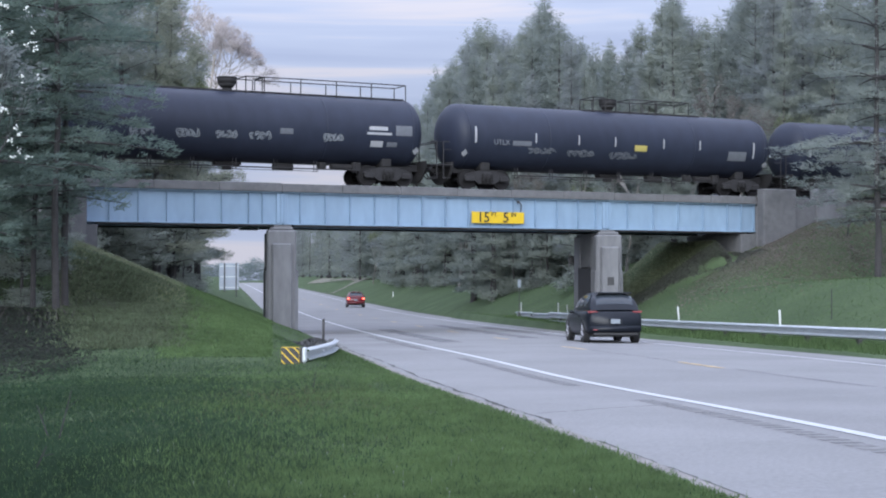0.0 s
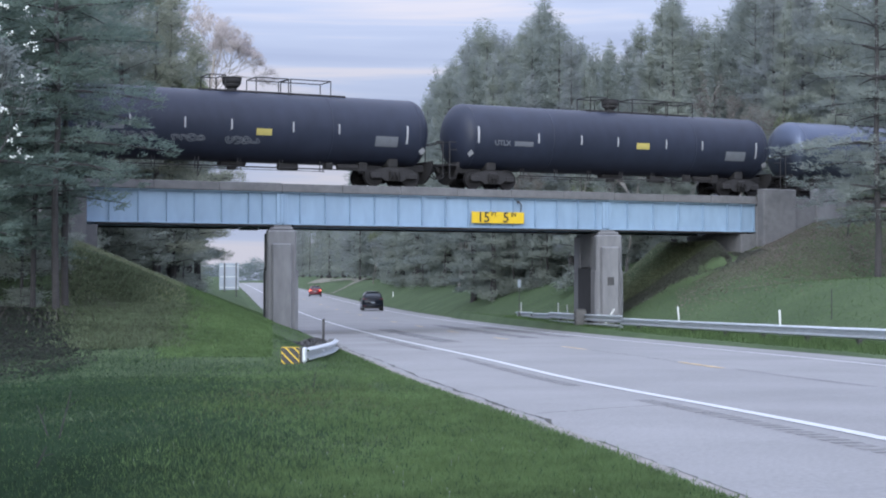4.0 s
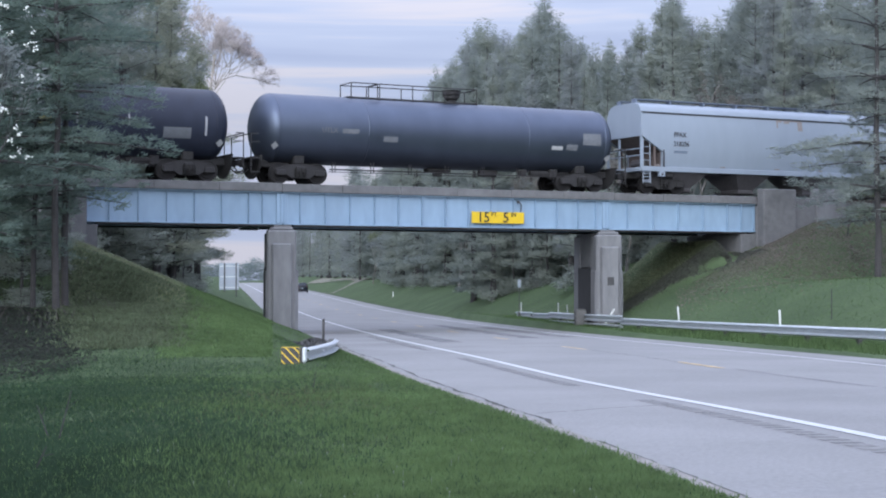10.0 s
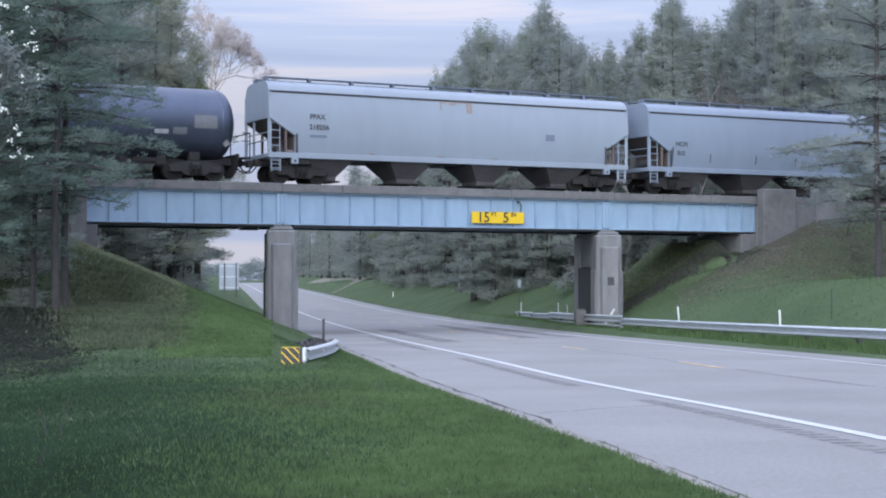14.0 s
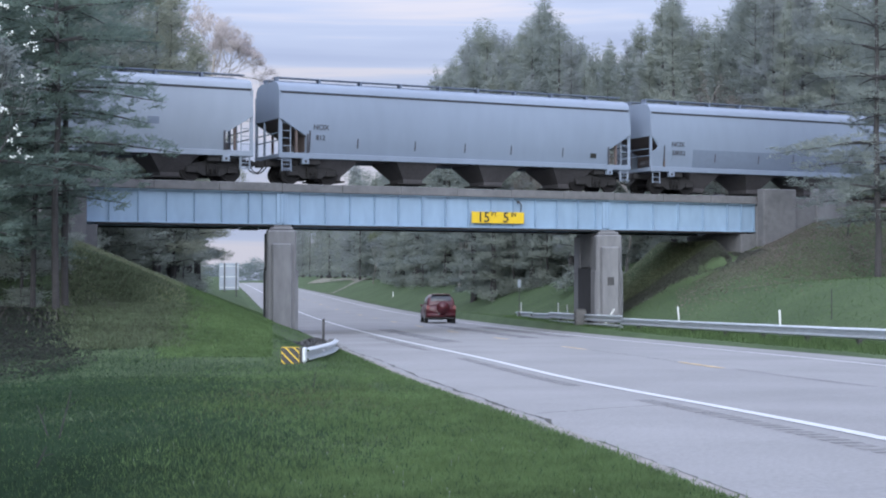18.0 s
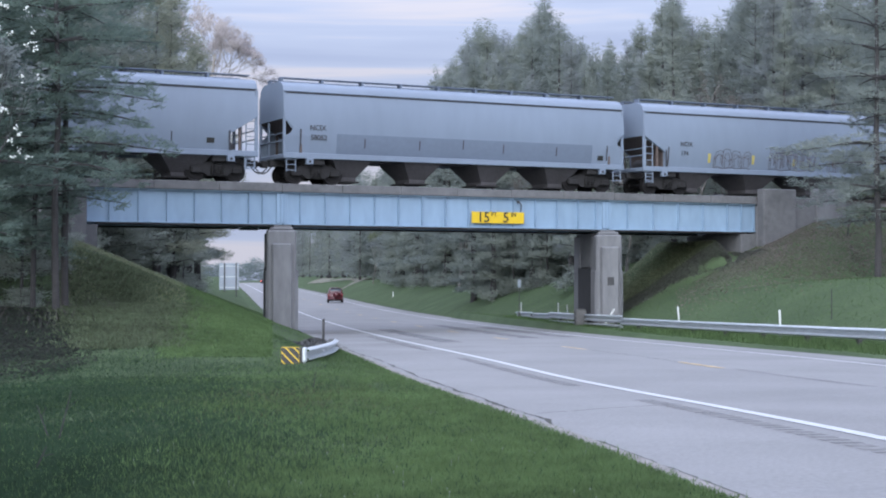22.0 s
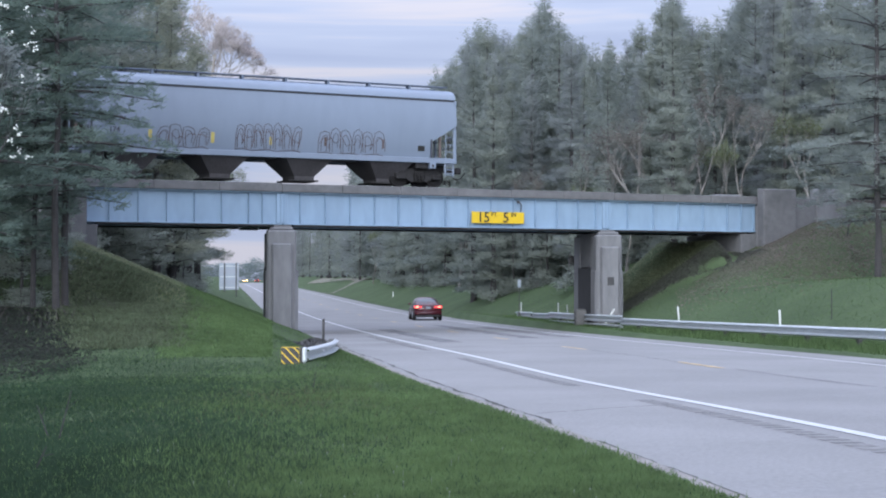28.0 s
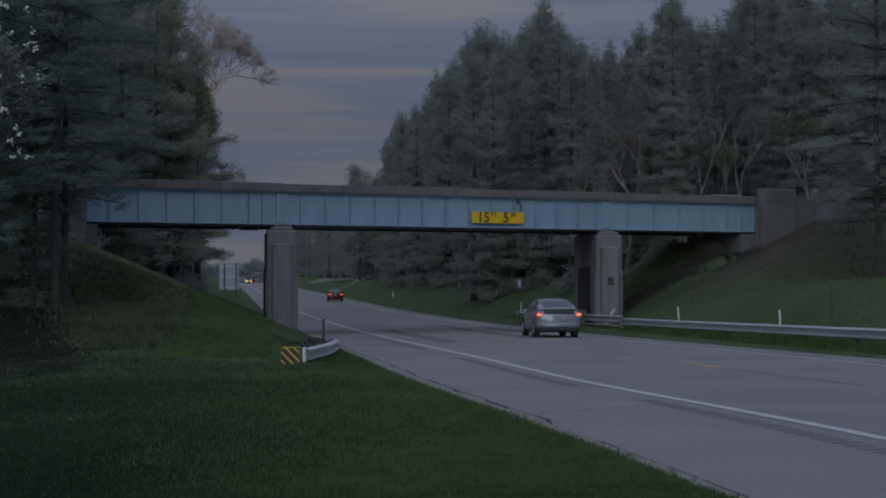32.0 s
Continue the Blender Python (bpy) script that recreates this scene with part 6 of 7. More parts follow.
def build_grass():
    rng = np.random.default_rng(11)
    # the lawn before the camera, thicker where it is near
    n = 420000
    y = 9.5 + 42 * rng.random(n) ** 1.8
    x = (rng.random(n) * 2 - 1) * 0.31 * y
    keep = (x + ROAD_SLOPE * y < LEFT_EDGE - 0.16 + 0.10 * rng.normal(0, 1, n) * (rng.random(n) < 0.3))
    x, y = x[keep], y[keep]
    clump = 0.5 + 0.5 * np.sin(x * 1.7 + 0.6 * np.sin(y * 1.3)) * np.sin(y * 1.1 + 0.8 * np.sin(x * 0.9))
    hts = (0.035 + 0.025 * clump) * rng.uniform(0.6, 1.4, len(x))
    # darker blades gather to the left: the pines' shade put into colour
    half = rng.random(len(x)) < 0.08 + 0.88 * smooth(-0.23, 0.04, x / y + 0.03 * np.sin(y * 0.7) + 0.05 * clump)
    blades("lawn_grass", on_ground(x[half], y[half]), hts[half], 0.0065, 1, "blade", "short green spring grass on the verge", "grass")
    blades("lawn_grass", on_ground(x[~half], y[~half]), hts[~half] * 1.1, 0.0065, 2, "blade_shaded", "verge grass coloured darker for the pines' shade", "grass")
    # paler grass along the pavement's edge
    n = 26000
    y = 10 + 40 * rng.random(n) ** 1.6
    x = LEFT_EDGE - 0.15 - rng.exponential(0.9, n) - ROAD_SLOPE * y
    blades("edge_grass", on_ground(x, y), 0.03 + 0.03 * rng.random(n), 0.007, 8, "blade_pale", "pale yellow-green grass along the pavement", "grass")
    # a worn, dry patch of the lawn
    n = 2600
    y = 21.5 + rng.normal(0, 2.6, n)
    x = -1.9 + rng.normal(0, 0.75, n)
    blades("dry_grass", on_ground(x, y), 0.02 + 0.04 * rng.random(n), 0.010, 31, "dry_blade", "dry straw-coloured patch in the grass", "grass", 0.9)
    # coarser growth on the banks
    n = 190000
    y = 34 + 80 * rng.random(n)
    x = (rng.random(n) * 2 - 1) * 0.31 * y
    a = x + ROAD_SLOPE * y
    keep = ((a < LEFT_EDGE - 0.05) & (rng.random(n) < smooth(40, 66, y))) | (a > RIGHT_EDGE + 0.1)
    x, y = x[keep], y[keep]
    blades("bank_grass", on_ground(x, y), rng.uniform(0.03, 0.07, len(x)), 0.011, 3, "blade_pale", "rough green grass on the banks", "grass", 0.9)
    # fresh grass on the slope above the shoulder
    n = 60000
    y = 36 + 34 * rng.random(n)
    x = (-0.185 + 0.075 * rng.random(n) ** 0.7) * y
    keep = x + ROAD_SLOPE * y < LEFT_EDGE - 0.1
    x, y = x[keep], y[keep]
    blades("slope_grass", on_ground(x, y), rng.uniform(0.04, 0.09, len(x)), 0.014, 23, "blade", "green spring grass on the slope beside the pier", "grass")
    # longer grass beneath the guardrail
    n = 36000
    y = rng.uniform(24, 95, n)
    x = 17.4 + rng.normal(0, 0.32, n) - ROAD_SLOPE * y
    blades("rail_grass", on_ground(x, y), rng.uniform(0.08, 0.34, n) * (1 - 0.6 * smooth(60, 68, y)), 0.014, 21, "blade", "longer grass under the guardrail", "grass", 0.3)
    # dark flecks whose colour stands for the bridge's shadow on the slope
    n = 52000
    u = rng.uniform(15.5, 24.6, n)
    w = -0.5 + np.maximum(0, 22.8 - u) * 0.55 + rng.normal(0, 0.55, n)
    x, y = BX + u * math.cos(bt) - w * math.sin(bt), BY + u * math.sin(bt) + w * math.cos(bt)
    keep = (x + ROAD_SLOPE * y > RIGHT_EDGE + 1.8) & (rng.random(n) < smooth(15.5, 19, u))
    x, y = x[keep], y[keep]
    blades("bridge_shadow_flecks", on_ground(x, y), rng.uniform(0.015, 0.04, len(x)), 0.04, 41, "earth", "dark flecks coloured for the bridge's shadow on the slope", "earth", 1.6)
    # olive grass coloured paler for the light on the slope beyond the bridge
    n = 45000
    u = rng.uniform(15.0, 24.0, n)
    w = -0.5 + np.maximum(0, 22.8 - u) * 0.55 + 0.9 + rng.exponential(3.0, n)
    x, y = BX + u * math.cos(bt) - w * math.sin(bt), BY + u * math.sin(bt) + w * math.cos(bt)
    keep = x + ROAD_SLOPE * y > RIGHT_EDGE + 1.4
    x, y = x[keep], y[keep]
    blades("dry_grass", on_ground(x, y), rng.uniform(0.03, 0.08, len(x)), 0.022, 42, "olive_blade", "olive grass coloured paler for the light beyond the bridge", "grass", 0.9)
    # dry olive grass on the left bank below the girder's end
    n = 42000
    y = rng.uniform(49, 64, n)
    x = -(0.165 + 0.085 * rng.random(n) ** 0.8) * y
    k = rng.random(n) < 0.35 + 0.5 * (np.sin(x * 1.7 + 1.3 * np.sin(y * 0.9)) > -0.2)
    x, y = x[k], y[k]
    blades("dry_grass", on_ground(x, y), rng.uniform(0.04, 0.11, len(x)), 0.02, 43, "olive_blade", "dry olive grass on the bank below the girder", "grass", 0.9)
    # dandelions and seed heads
    n = 50
    y = 9.6 + 4.5 * rng.random(n) ** 1.6
    x = rng.uniform(-0.2, 0.12, n) * y
    keep = x + ROAD_SLOPE * y < LEFT_EDGE - 0.3
    x, y = x[keep], y[keep]
    bm = bmesh.new()
    for px, py in zip(x, y):
        h = 0.03 + 0.045 * rng.random()
        z = float(ground_z(px, py))
        add_rod(bm, (px, py, z), (px, py, z + h), 0.0015, 3)
        bmesh.ops.create_icosphere(bm, subdivisions=1, radius=0.003 + 0.005 * rng.random(), matrix=Matrix.Translation((px, py, z + h)))
    tagged(part("seed_heads", bm, "seedhead"), "pale dandelion seed heads in the grass", "flowers", kind="stuff")
    # the dark gravel heap at the pier's foot
    n = 7000
    t = rng.random(n)
    y = 44.5 + 9 * t
    x = -0.083 * y + rng.normal(0, 0.35, n)
    hump = 0.2 * np.exp(-((x + 0.083 * y) / 0.4) ** 2) * np.sin(np.pi * t)
    p = on_ground(x, y) + np.stack([0 * x, 0 * x, hump], 1)
    blades("gravel_heap", p, rng.uniform(0.015, 0.05, n), 0.032, 9, "gravel_dark", "dark loose gravel at the pier's foot", "gravel", 1.2)
    # a few dry stalks near the camera
    for px, py, ht, ln in ((-3.75, 15.2, 0.5, 14), (-3.9, 15.4, 0.35, -20), (-3.3, 12.6, 0.22, 25), (-2.0, 24.0, 0.3, 8)):
        s = thing("dry_stalk", pose(px, py, float(ground_z(px, py)), 0, ln, 0), "thin dark dry stalk standing in the grass", "plant")
        bm = rod((0, 0, -0.05), (0, 0, ht), 0.009, 5, 0.004)
        add_rod(bm, (0, 0, ht * 0.6), (0.08, 0, ht * 0.85), 0.003, 4)
        part("stem", bm, "post_dark", s)
    # dry brush on the left bank
    n = 70000
    y = 38 + 19 * rng.random(n) ** 0.7
    x = rng.normal(-0.207, 0.018, n) * y
    patch = 0.5 * np.sin(x * 1.9 + 2 + np.sin(y)) * np.sin(y * 1.3 + x) + 0.6 * rng.normal(0, 1, n)
    k = patch > -0.2
    x, y = x[k], y[k]
    blades("brush", on_ground(x, y), rng.uniform(0.05, 0.15, len(x)), 0.03, 5, "brush", "low olive-green brush on the bank", "brush", 1.0)
    # bare dark undergrowth beneath the left pines
    n = 600
    y = rng.uniform(42, 58, n)
    x = -0.31 * y + rng.random(n) ** 1.2 * 0.1 * y
    blades("undergrowth", on_ground(x, y), 0.1 + 0.35 * rng.random(n) ** 2, 0.014, 15, "twig", "bare grey-brown undergrowth beneath the pines", "undergrowth", 0.5)
    # leaf litter on the right bank and under the left pines
    n = 120000
    y = rng.uniform(56, 88, n)
    x = rng.uniform(0.15, 0.31, n) * y
    w = -(x - BX) * math.sin(bt) + (y - BY) * math.cos(bt)
    k = (w < np.where(x > 0.262 * y, 0.6, -0.2) + rng.normal(0, 0.4, n)) & (w > -7.0 - rng.exponential(2.0, n) * 1.2 + 2.0) & (x + ROAD_SLOPE * y > 25.6 - rng.exponential(2.6, n))
    p = on_ground(x[k], y[k])
    blades("leaf_litter", p, rng.uniform(0.02, 0.05, len(p)), 0.045, 6, "litter", "dry brown leaves on the bank", "leaf litter", 1.6)
    # needle litter with the pines' ground shade put into its colour
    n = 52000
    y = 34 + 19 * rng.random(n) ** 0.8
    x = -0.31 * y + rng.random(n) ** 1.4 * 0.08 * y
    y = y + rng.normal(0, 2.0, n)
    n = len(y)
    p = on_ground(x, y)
    blades("leaf_litter", p, rng.uniform(0.02, 0.05, n), 0.04, 7, "litter_shaded", "needle litter darkened for the shade under the pines", "leaf litter", 1.6)


M["joint"] = mat("dark_open_joint", (0.035, 0.035, 0.031), 0.95, var=0.4, scale=3)
M["dirt"] = mat("pale_dirt", (0.119, 0.116, 0.088), 0.95, var=0.3, scale=0.5, fine=6)
M["groove"] = worn(mat("milled_rumble_groove", (0.150, 0.149, 0.152), 0.95, var=0.2, scale=2), 0.75, 2.0, 0.5)
M["dry_blade"] = leafy(mat("dry_straw_blades", (0.108, 0.108, 0.061), 0.8, var=0.3, scale=1.2, fine=6, spec=0.2, island=0.2))
M["olive_blade"] = leafy(mat("dry_and_lit_olive_blades", (0.215, 0.235, 0.145), 0.8, var=0.35, scale=0.6, fine=5, spec=0.2, island=0.2))
M["blade_shaded"] = leafy(mat("shaded_grass_blades", (0.036, 0.066, 0.036), 0.7, var=0.3, scale=0.4, fine=3, spec=0.2, island=0.14))
M["gravel_dark"] = mat("dark_gravel", (0.063, 0.063, 0.066), 0.95, var=0.4, scale=3, island=0.4)
M["twig"] = mat("grey_brown_twigs", (0.059, 0.053, 0.051), 0.95, var=0.3, scale=2, island=0.4)
M["blade_pale"] = leafy(mat("pale_grass_blades", (0.104, 0.156, 0.064), 0.7, var=0.3, scale=0.4, fine=3, spec=0.2, island=0.14))
M["seedhead"] = mat("pale_seed_heads", (0.188, 0.225, 0.169), 0.8, var=0.2)
M["earth"] = leafy(mat("bridge_shadow_tone", (0.135, 0.142, 0.118), 0.95, var=0.35, scale=0.8, fine=6))
M["litter_shaded"] = leafy(mat("shaded_needle_litter", (0.037, 0.039, 0.035), 0.95, var=0.35, scale=0.8, fine=6))
build_roadside()
build_road_marks()
build_side_track()
build_grass()


# ---- vehicles ----
M["car_black"] = mat("black_car_paint", (0.008, 0.010, 0.015), 0.3, var=0.1, spec=0.25)
M["car_red"] = mat("red_car_paint", (0.094, 0.011, 0.015), 0.3, var=0.1)
M["car_maroon"] = mat("dark_red_car_paint", (0.046, 0.006, 0.011), 0.25, var=0.1)
M["car_brick"] = mat("brick_red_car_paint", (0.063, 0.010, 0.015), 0.3, var=0.1)
M["car_silver"] = mat("silver_car_paint", (0.235, 0.252, 0.292), 0.28, 0.35, var=0.06)
M["trim_black"] = mat("black_plastic_trim", (0.02, 0.02, 0.022), 0.7, var=0.2)


def ring_at(y, hw, zb, zs):
    """A rounded cross-section of a car body at the distance y from its tail."""
    h = zs - zb
    half = [(hw * 0.78, zb), (hw * 0.93, zb + 0.05 * h), (hw * 0.985, zb + 0.2 * h), (hw, zb + 0.42 * h), (hw * 0.995, zb + 0.62 * h), (hw * 0.975, zb + 0.8 * h), (hw * 0.93, zb + 0.93 * h), (hw * 0.84, zs), (hw * 0.5, zs + 0.012)]
    return [(x, y, z) for x, z in half] + [(-x, y, z) for x, z in half[::-1]]


def eased(y, rows):
    """Values between rows of (y, ...), eased so that the shape has no kinks."""
    ys = [r[0] for r in rows]
    i = max(0, min(len(rows) - 2, int(np.searchsorted(ys, y)) - 1))
    t = (y - ys[i]) / (ys[i + 1] - ys[i])

    def slope(j, c):
        a, b = max(0, j - 1), min(len(rows) - 1, j + 1)
        return (rows[b][c] - rows[a][c]) / (ys[b] - ys[a])
    out, h = [], ys[i + 1] - ys[i]
    for c in range(1, len(rows[0])):
        m0, m1 = slope(i, c), slope(i + 1, c)
        out.append((2 * t**3 - 3 * t * t + 1) * rows[i][c] + (t**3 - 2 * t * t + t) * h * m0 + (3 * t * t - 2 * t**3) * rows[i + 1][c] + (t**3 - t * t) * h * m1)
    return out


def cabin_point(y, ang, rows, grow=0.0):
    """A point on the cabin's skin; ang runs from one belt line (0) over the roof to the other (180)."""
    hw, zb, zr = eased(y, rows)
    c, s = math.cos(radians(ang)), math.sin(radians(ang))
    x = (hw + grow) * math.copysign(abs(c) ** 0.55, c)
    return (x, y, zb + (zr - zb + grow) * abs(s) ** 0.8)


def cabin_patch(rows, y0, y1, a0, a1, grow, ny=8, na=8, caps=False):
    bm = bmesh.new()
    grid = [[bm.verts.new(cabin_point(y, a, rows, grow)) for a in np.linspace(a0, a1, na + 1)] for y in np.linspace(y0, y1, ny + 1)]
    for r0, r1 in zip(grid[:-1], grid[1:]):
        for i in range(na):
            bm.faces.new((r0[i], r0[i + 1], r1[i + 1], r1[i]))
    bmesh.ops.recalc_face_normals(bm, faces=bm.faces[:])
    return bm


def wheel(parent, x, y, r):
    s = 1 if x > 0 else -1
    prof = [(-0.1, r * 0.62), (-0.105, r * 0.9), (-0.08, r), (0.08, r), (0.105, r * 0.9), (0.1, r * 0.62)]
    bm = loft([[(x + px, y + pr * math.cos(2 * math.pi * k / 24), r + pr * math.sin(2 * math.pi * k / 24)) for k in range(24)] for px, pr in prof], caps=False)
    w = soft_part("wheel", bm, "tyre", parent)
    rim = bmesh.new()
    add_rod(rim, (x + s * 0.06, y, r), (x + s * 0.108, y, r), r * 0.2, 12)
    for k in range(5):
        a = 2 * math.pi * k / 5
        d = Vector((0, math.cos(a), math.sin(a)))
        add_rod(rim, Vector((x + s * 0.1, y, r)) + d * r * 0.15, Vector((x + s * 0.095, y, r)) + d * r * 0.6, r * 0.09, 5)
    add_rod(rim, (x + s * 0.02, y, r), (x + s * 0.095, y, r), r * 0.66, 20)
    part("rim", rim, "rim", w)


def make_car(name, label, paint, L, W, stations, cabin, sides, rear, front, lamps, wheel_r=0.34, lit=True, spoiler=None, plate_z=0.75):
    """A car facing +y with its tail at 0. stations: (y, width share, floor, shoulder); cabin: (y, half width, belt, roof);
    sides, rear and front: the stretches (y0, y1) of the windows."""
    c = thing(name, Matrix.Identity(4), label, "car")
    ys = np.linspace(stations[0][0], stations[-1][0], 26)
    soft_part("body", loft([ring_at(y, W / 2 * k, zb, zs) for y, (k, zb, zs) in ((y, eased(y, stations)) for y in ys)]), paint, c)
    soft_part("cabin", cabin_patch(cabin, cabin[0][0], cabin[-1][0], 0, 180, 0.0, 24, 24), paint, c)
    for y0, y1 in sides:
        for a0, a1 in ((7, 50), (130, 173)):
            soft_part("side_window", cabin_patch(cabin, y0, y1, a0, a1, 0.006), "glass", c, "dark side window")
    soft_part("rear_window", cabin_patch(cabin, rear[0], rear[1], 55, 125, 0.006), "glass", c, "dark rear window")
    soft_part("windscreen", cabin_patch(cabin, front[0], front[1], 52, 128, 0.006), "glass", c)
    for s in (-1, 1):
        mirror = box(s * (W / 2 - 0.06), s * (W / 2 + 0.10), front[0] + 0.1, front[0] + 0.24, 0.96, 1.08, 0.04)
        part("mirror", mirror, paint, c)
        for y in (0.9, L - 0.9):
            arch = bmesh.new()
            add_rod(arch, (s * (W / 2 - 0.2), y, wheel_r + 0.02), (s * (W / 2 - 0.004), y, wheel_r + 0.02), wheel_r + 0.035, 24)
            part("wheel_arch", arch, "trim_black", c)
            wheel(c, s * (W / 2 - 0.11), y, wheel_r)
        for z in (0.62, 0.9):
            part("door_handle" if z > 0.7 else "side_moulding", box(s * (W / 2 - 0.02), s * (W / 2 + 0.012), 1.5 if z > 0.7 else 1.4, 1.68 if z > 0.7 else L - 1.5, z - 0.015, z + 0.015, 0.005), paint, c)
        part("exhaust" if s > 0 else "rear_reflector", rod((s * 0.5, 0.02, 0.3), (s * 0.5, 0.3, 0.3), 0.035, 10) if s > 0 else box(-0.75, -0.6, -0.055, -0.04, 0.42, 0.46, 0.005), "rim" if s > 0 else "lamp_red_dim", c)
    for x0, x1, z0, z1, y in lamps:
        for s in (-1, 1):
            poly = [(s * x0, z0 + 0.02), (s * (x1 - 0.02), z0), (s * x1, (z0 + z1) / 2), (s * (x1 - 0.03), z1), (s * x0, z1 - 0.02)]
            lamp = part("tail_lamp", prism(poly, y, y + 0.2), "lamp_red" if lit else "lamp_red_dim", c, "lit red tail lamp" if lit else "red tail lamp")
            if lit:
                xm, zm = s * (x0 + 0.6 * (x1 - x0)), (z0 + z1) / 2
                part("bulb", box(xm - 0.09, xm + 0.09, y - 0.008, y + 0.02, zm - 0.04, zm + 0.04, 0.008), "lamp_core", lamp, "bright lamp core")
    b = loft([[(x, y, z) for x, z in ((-W * 0.44, 0.34), (W * 0.44, 0.34), (W * 0.47, 0.45), (W * 0.455, 0.58), (-W * 0.455, 0.58), (-W * 0.47, 0.45))] for y in (-0.05, 0.3)])
    bmesh.ops.bevel(b, geom=b.edges[:], offset=0.04, segments=2, affect="EDGES")
    soft_part("bumper", b, paint, c)
    part("bumper_valance", box(-W * 0.40, W * 0.40, -0.03, 0.3, 0.24, 0.37, 0.04), "trim_black", c)
    part("plate_recess", box(-0.24, 0.24, -0.012, 0.05, plate_z - 0.1, plate_z + 0.1, 0.01), paint, c)
    part("number_plate", box(-0.155, 0.155, -0.024, -0.014, plate_z - 0.075, plate_z + 0.075, 0.004), "plate", c, "blank pale plate")
    part("underbody", box(-W * 0.4, W * 0.4, 0.4, L - 0.4, 0.2, 0.34), "trim_black", c)
    if spoiler:
        y, z, w = spoiler
        part("spoiler", box(-w / 2, w / 2, y - 0.12, y + 0.2, z, z + 0.045, 0.015), paint, c)
    return c


SUV = make_car("suv", "black sport utility vehicle driving away on the highway", "car_black", 4.6, 1.88,
               ((0.0, 0.90, 0.42, 1.0), (0.1, 0.96, 0.34, 1.07), (0.5, 0.99, 0.28, 1.1), (1.5, 1.0, 0.26, 1.1), (3.0, 1.0, 0.26, 1.07), (3.9, 0.97, 0.28, 1.0), (4.4, 0.9, 0.32, 0.88), (4.6, 0.75, 0.42, 0.7)),
               ((0.05, 0.80, 1.02, 1.10), (0.22, 0.82, 1.06, 1.42), (0.5, 0.82, 1.08, 1.63), (1.2, 0.83, 1.08, 1.69), (2.2, 0.83, 1.07, 1.67), (2.8, 0.81, 1.06, 1.5), (3.6, 0.78, 1.0, 1.06)),
               ((0.6, 1.15), (1.25, 2.0), (2.1, 2.75)), (0.14, 0.42), (2.6, 3.4), ((0.58, 0.90, 1.0, 1.07, 0.0),), 0.37, False, (0.42, 1.63, 1.2), 0.72)
RED = make_car("hatchback", "small red car driving away with lit tail lamps", "car_red", 4.2, 1.78,
               ((0.0, 0.90, 0.42, 0.92), (0.1, 0.96, 0.34, 0.99), (0.5, 0.99, 0.28, 1.02), (1.5, 1.0, 0.26, 1.01), (2.8, 1.0, 0.26, 0.97), (3.5, 0.97, 0.28, 0.9), (4.0, 0.9, 0.32, 0.78), (4.2, 0.75, 0.42, 0.62)),
               ((0.05, 0.76, 0.94, 1.0), (0.3, 0.78, 0.99, 1.3), (0.6, 0.78, 1.0, 1.47), (1.2, 0.79, 1.0, 1.52), (2.0, 0.79, 0.98, 1.49), (2.6, 0.77, 0.96, 1.32), (3.4, 0.74, 0.9, 0.94)),
               ((0.7, 1.2), (1.3, 2.0), (2.1, 2.7)), (0.15, 0.52), (2.4, 3.2), ((0.55, 0.85, 0.76, 0.96, -0.01),), 0.33, True, (0.5, 1.46, 1.1), 0.7)
RAV = make_car("suv", "brick red sport utility vehicle with a covered rear spare wheel", "car_brick", 4.25, 1.8,
               ((0.0, 0.92, 0.44, 1.0), (0.1, 0.97, 0.36, 1.06), (0.5, 0.99, 0.3, 1.08), (1.5, 1.0, 0.28, 1.07), (2.8, 1.0, 0.28, 1.04), (3.6, 0.97, 0.3, 0.97), (4.05, 0.9, 0.34, 0.86), (4.25, 0.78, 0.44, 0.7)),
               ((0.03, 0.77, 1.0, 1.08), (0.12, 0.79, 1.03, 1.42), (0.35, 0.79, 1.05, 1.64), (1.1, 0.80, 1.06, 1.71), (2.0, 0.80, 1.05, 1.68), (2.5, 0.78, 1.03, 1.5), (3.25, 0.75, 0.98, 1.02)),
               ((0.5, 1.0), (1.1, 1.85), (1.95, 2.5)), (0.08, 0.3), (2.4, 3.1), ((0.66, 0.86, 0.8, 1.04, -0.02),), 0.36, False, (0.3, 1.65, 1.1), 0.52)
bm = bmesh.new()
add_rod(bm, (0.1, -0.2, 0.9), (0.1, 0.02, 0.9), 0.37, 28)
bmesh.ops.bevel(bm, geom=[e for e in bm.edges if len(e.link_faces) == 2 and e.calc_face_angle(0) > 1], offset=0.05, segments=2, affect="EDGES")
soft_part("spare_wheel_cover", bm, "car_brick", RAV, "round red spare wheel cover")
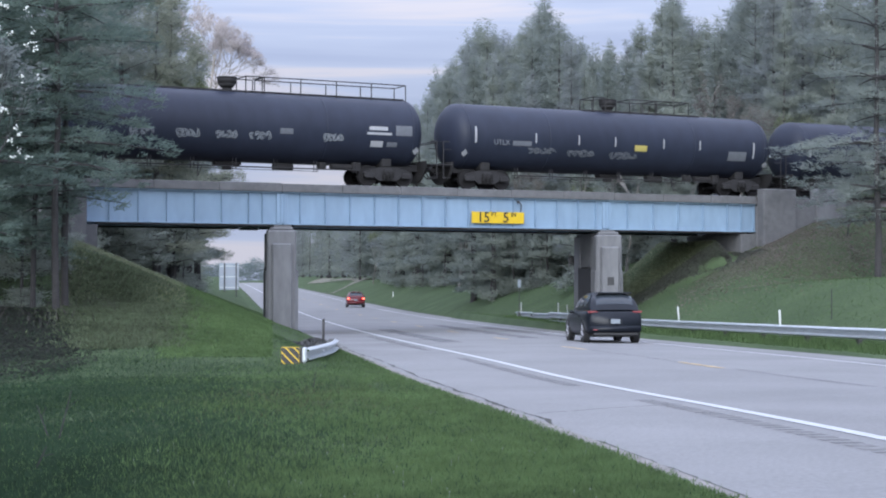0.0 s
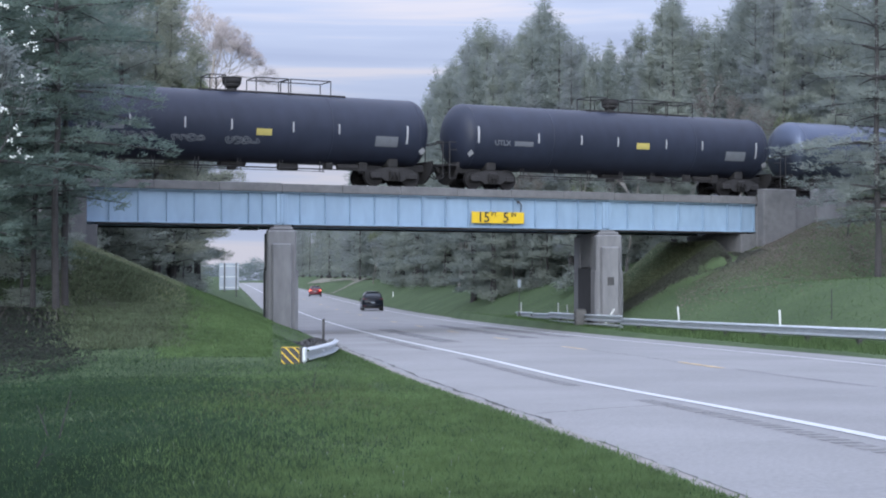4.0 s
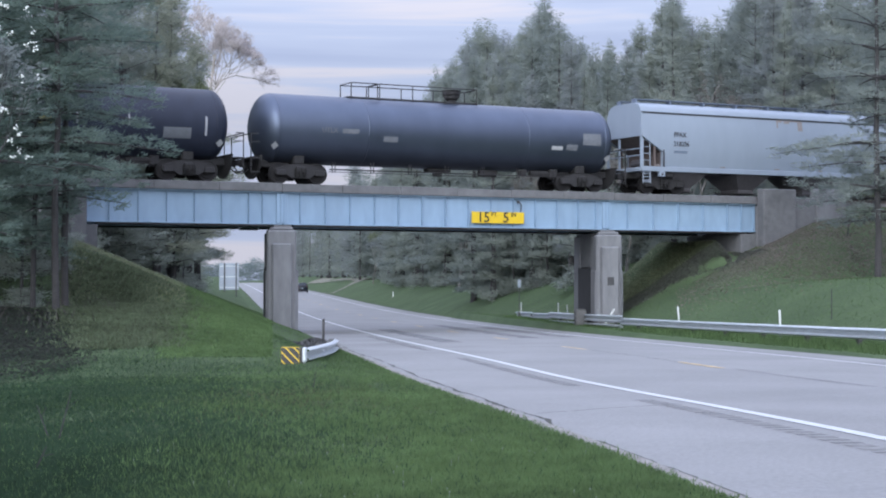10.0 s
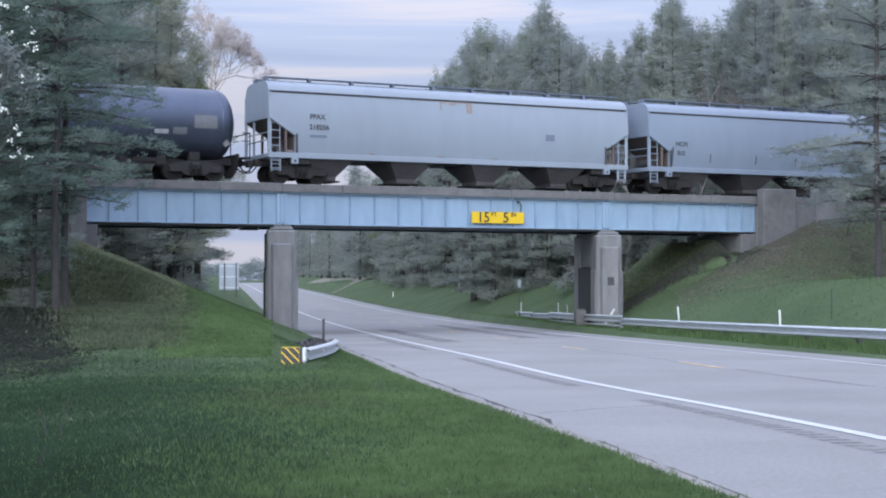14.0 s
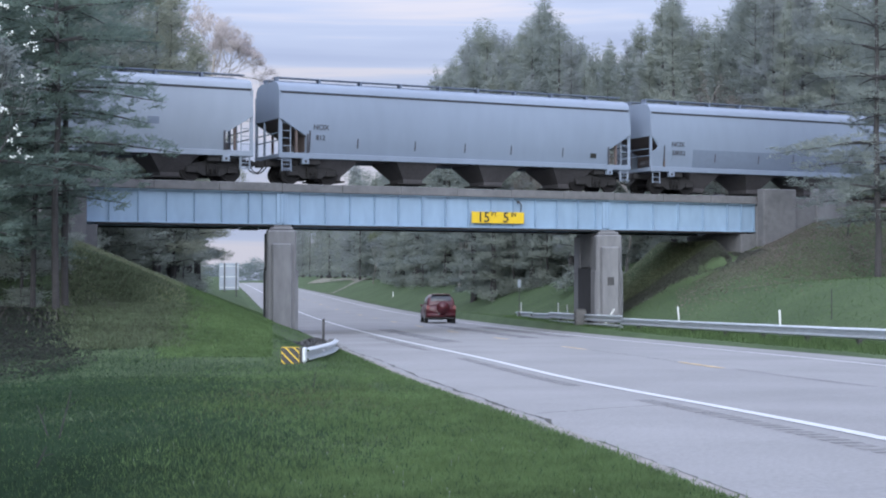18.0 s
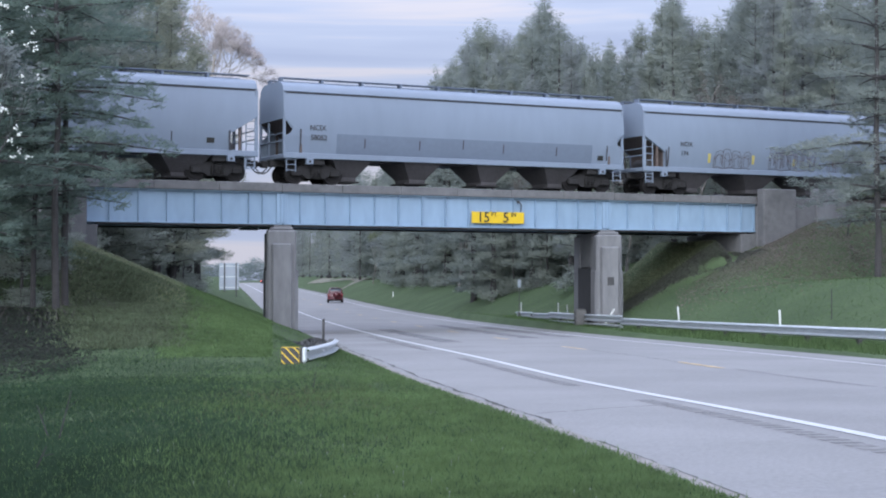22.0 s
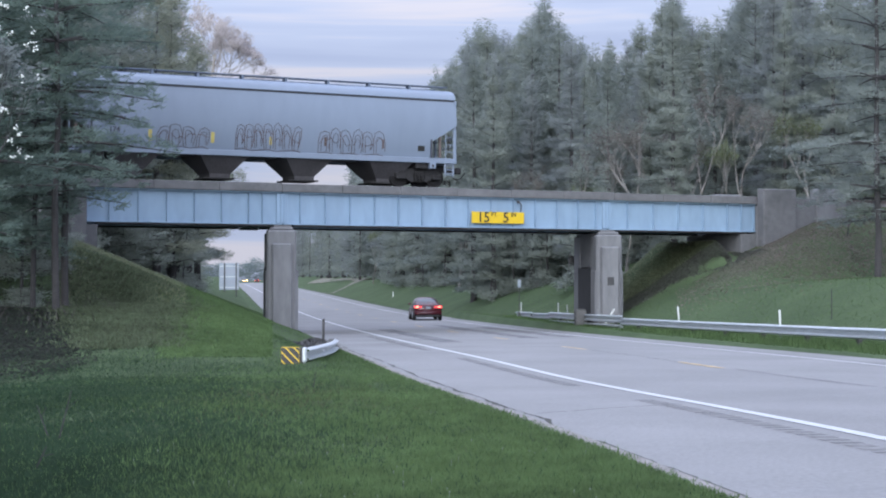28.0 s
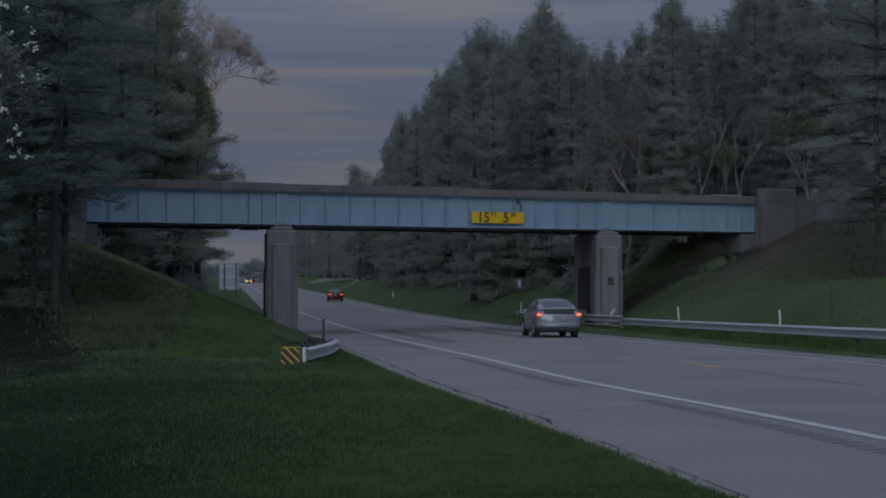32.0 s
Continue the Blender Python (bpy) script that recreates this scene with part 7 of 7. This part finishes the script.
SEDAN = make_car("sedan", "dark red sedan driving away with lit tail lamps", "car_maroon", 4.9, 1.86,
                 ((0.0, 0.86, 0.42, 0.94), (0.1, 0.94, 0.34, 1.02), (0.6, 0.98, 0.28, 1.03), (1.6, 1.0, 0.25, 1.0), (3.2, 1.0, 0.25, 0.97), (4.1, 0.96, 0.27, 0.9), (4.65, 0.88, 0.3, 0.74), (4.9, 0.7, 0.4, 0.58)),
                 ((0.42, 0.70, 0.97, 1.03), (0.9, 0.76, 0.97, 1.25), (1.4, 0.78, 0.97, 1.41), (2.0, 0.79, 0.96, 1.47), (2.7, 0.79, 0.95, 1.43), (3.2, 0.77, 0.93, 1.24), (4.0, 0.72, 0.89, 0.93)),
                 ((1.2, 1.55), (1.65, 2.3), (2.4, 3.1)), (0.6, 1.3), (2.95, 3.8), ((0.40, 0.90, 0.78, 0.93, -0.02),), 0.35, True, None, 0.8)
PRIUS = make_car("hatchback", "silver hatchback driving away with lit tail lamps", "car_silver", 4.45, 1.70,
                 ((0.0, 0.88, 0.42, 0.99), (0.1, 0.95, 0.34, 1.06), (0.6, 0.99, 0.27, 1.07), (1.5, 1.0, 0.25, 1.02), (2.8, 1.0, 0.25, 0.96), (3.6, 0.96, 0.27, 0.88), (4.2, 0.88, 0.3, 0.72), (4.45, 0.72, 0.4, 0.56)),
                 ((0.06, 0.73, 1.03, 1.09), (0.5, 0.77, 1.05, 1.25), (1.0, 0.78, 1.04, 1.41), (1.7, 0.79, 1.0, 1.49), (2.3, 0.79, 0.97, 1.46), (2.9, 0.76, 0.94, 1.25), (3.8, 0.7, 0.86, 0.9)),
                 ((0.75, 1.2), (1.3, 1.95), (2.05, 2.85)), (0.22, 0.95), (2.65, 3.6), ((0.66, 0.82, 0.78, 0.97, -0.01),), 0.33, True, (0.14, 1.07, 1.3), 0.74)
part("lower_rear_window", box(-0.58, 0.58, -0.014, 0.05, 0.90, 1.03, 0.01), "glass", PRIUS, "upright lower rear window")


def oncoming_car(label, paint):
    c = make_car("car", label, paint, 4.6, 1.82,
                 ((0.0, 0.88, 0.42, 0.92), (0.1, 0.95, 0.34, 1.0), (0.6, 0.99, 0.27, 1.02), (1.6, 1.0, 0.25, 1.0), (3.0, 1.0, 0.25, 0.97), (3.8, 0.96, 0.27, 0.9), (4.35, 0.88, 0.3, 0.76), (4.6, 0.72, 0.4, 0.6)),
                 ((0.4, 0.72, 0.96, 1.02), (0.9, 0.77, 0.97, 1.28), (1.4, 0.78, 0.97, 1.44), (2.0, 0.79, 0.96, 1.48), (2.6, 0.78, 0.95, 1.4), (3.0, 0.76, 0.93, 1.22), (3.7, 0.72, 0.89, 0.93)),
                 ((1.2, 1.5), (1.6, 2.2), (2.3, 2.9)), (0.6, 1.3), (2.75, 3.55), ((0.5, 0.84, 0.78, 0.92, 0.0),), 0.34, False)
    for s in (-1, 1):
        part("headlamp", box(s * 0.42, s * 0.88, 4.45, 4.62, 0.52, 0.82, 0.05), "headlight", c, "lit warm headlamp")
    return c


ONCOMING = [oncoming_car("oncoming dark car with lit headlamps", "car_black"), oncoming_car("oncoming grey car with lit headlamps", "car_silver")]


def lane_pose(y, a=12.6, turn=0.0, yaw=0.0):
    x = a - ROAD_SLOPE * y
    z = float(pavement_z(a, y))
    dz = float(pavement_z(a, y + 2) - pavement_z(a, y - 2)) / 4
    pitch = math.degrees(math.atan(dz)) * (-1 if turn else 1)
    return pose(x, y, z, pitch, 0, math.degrees(math.atan(ROAD_SLOPE)) + turn + yaw)


def motions():
    """Everything that moves: the train, its wheels and the cars."""
    times = [i * 2.0 for i in range(17)]
    for car, centre in TRAIN:
        walk(car, [(t, bridge_pose(centre - train_run(t), TRACK_W, RAIL_Z)) for t in times])
    for w in WHEELSETS:
        x = w.location.x
        rows = []
        for i in range(int(32 / 0.14) + 1):
            t = i * 0.14
            rows.append((t, pose(x, 0, WHEEL_R, 0, -math.degrees(train_run(t) / WHEEL_R), 0)))
        rows.append((32.0, pose(x, 0, WHEEL_R, 0, -math.degrees(train_run(32.0) / WHEEL_R), 0)))
        walk(w, rows)
    steps = [0.5 * i for i in range(65)]
    for c, a, path in ((SUV, 12.8, ((0, 51.0), (0.5, 62.9), (9, 237.5), (32, 711))), (RED, 12.6, ((0, 150.0), (6, 252), (32, 690))), (RAV, 12.4, ((0, -283), (16.5, 57.2), (23, 196.5), (32, 382))),
                    (SEDAN, 12.85, ((0, -380), (14, -208), (25, 33.6), (27.5, 88.8), (28, 98.5), (32, 181.5))), (PRIUS, 12.6, ((0, -380), (22, -190), (31, 33.2), (31.5, 46.2), (32, 58.7)))):
        ts, ys = zip(*path)
        walk(c, [(t, lane_pose(float(np.interp(t, ts, ys)), a, 0.0, -2.5)) for t in steps])
    for c, y0 in zip(ONCOMING, (1300, 1318)):
        walk(c, [(t, lane_pose(y0 - 23.5 * t, 8.2, 180)) for t in steps])


motions()
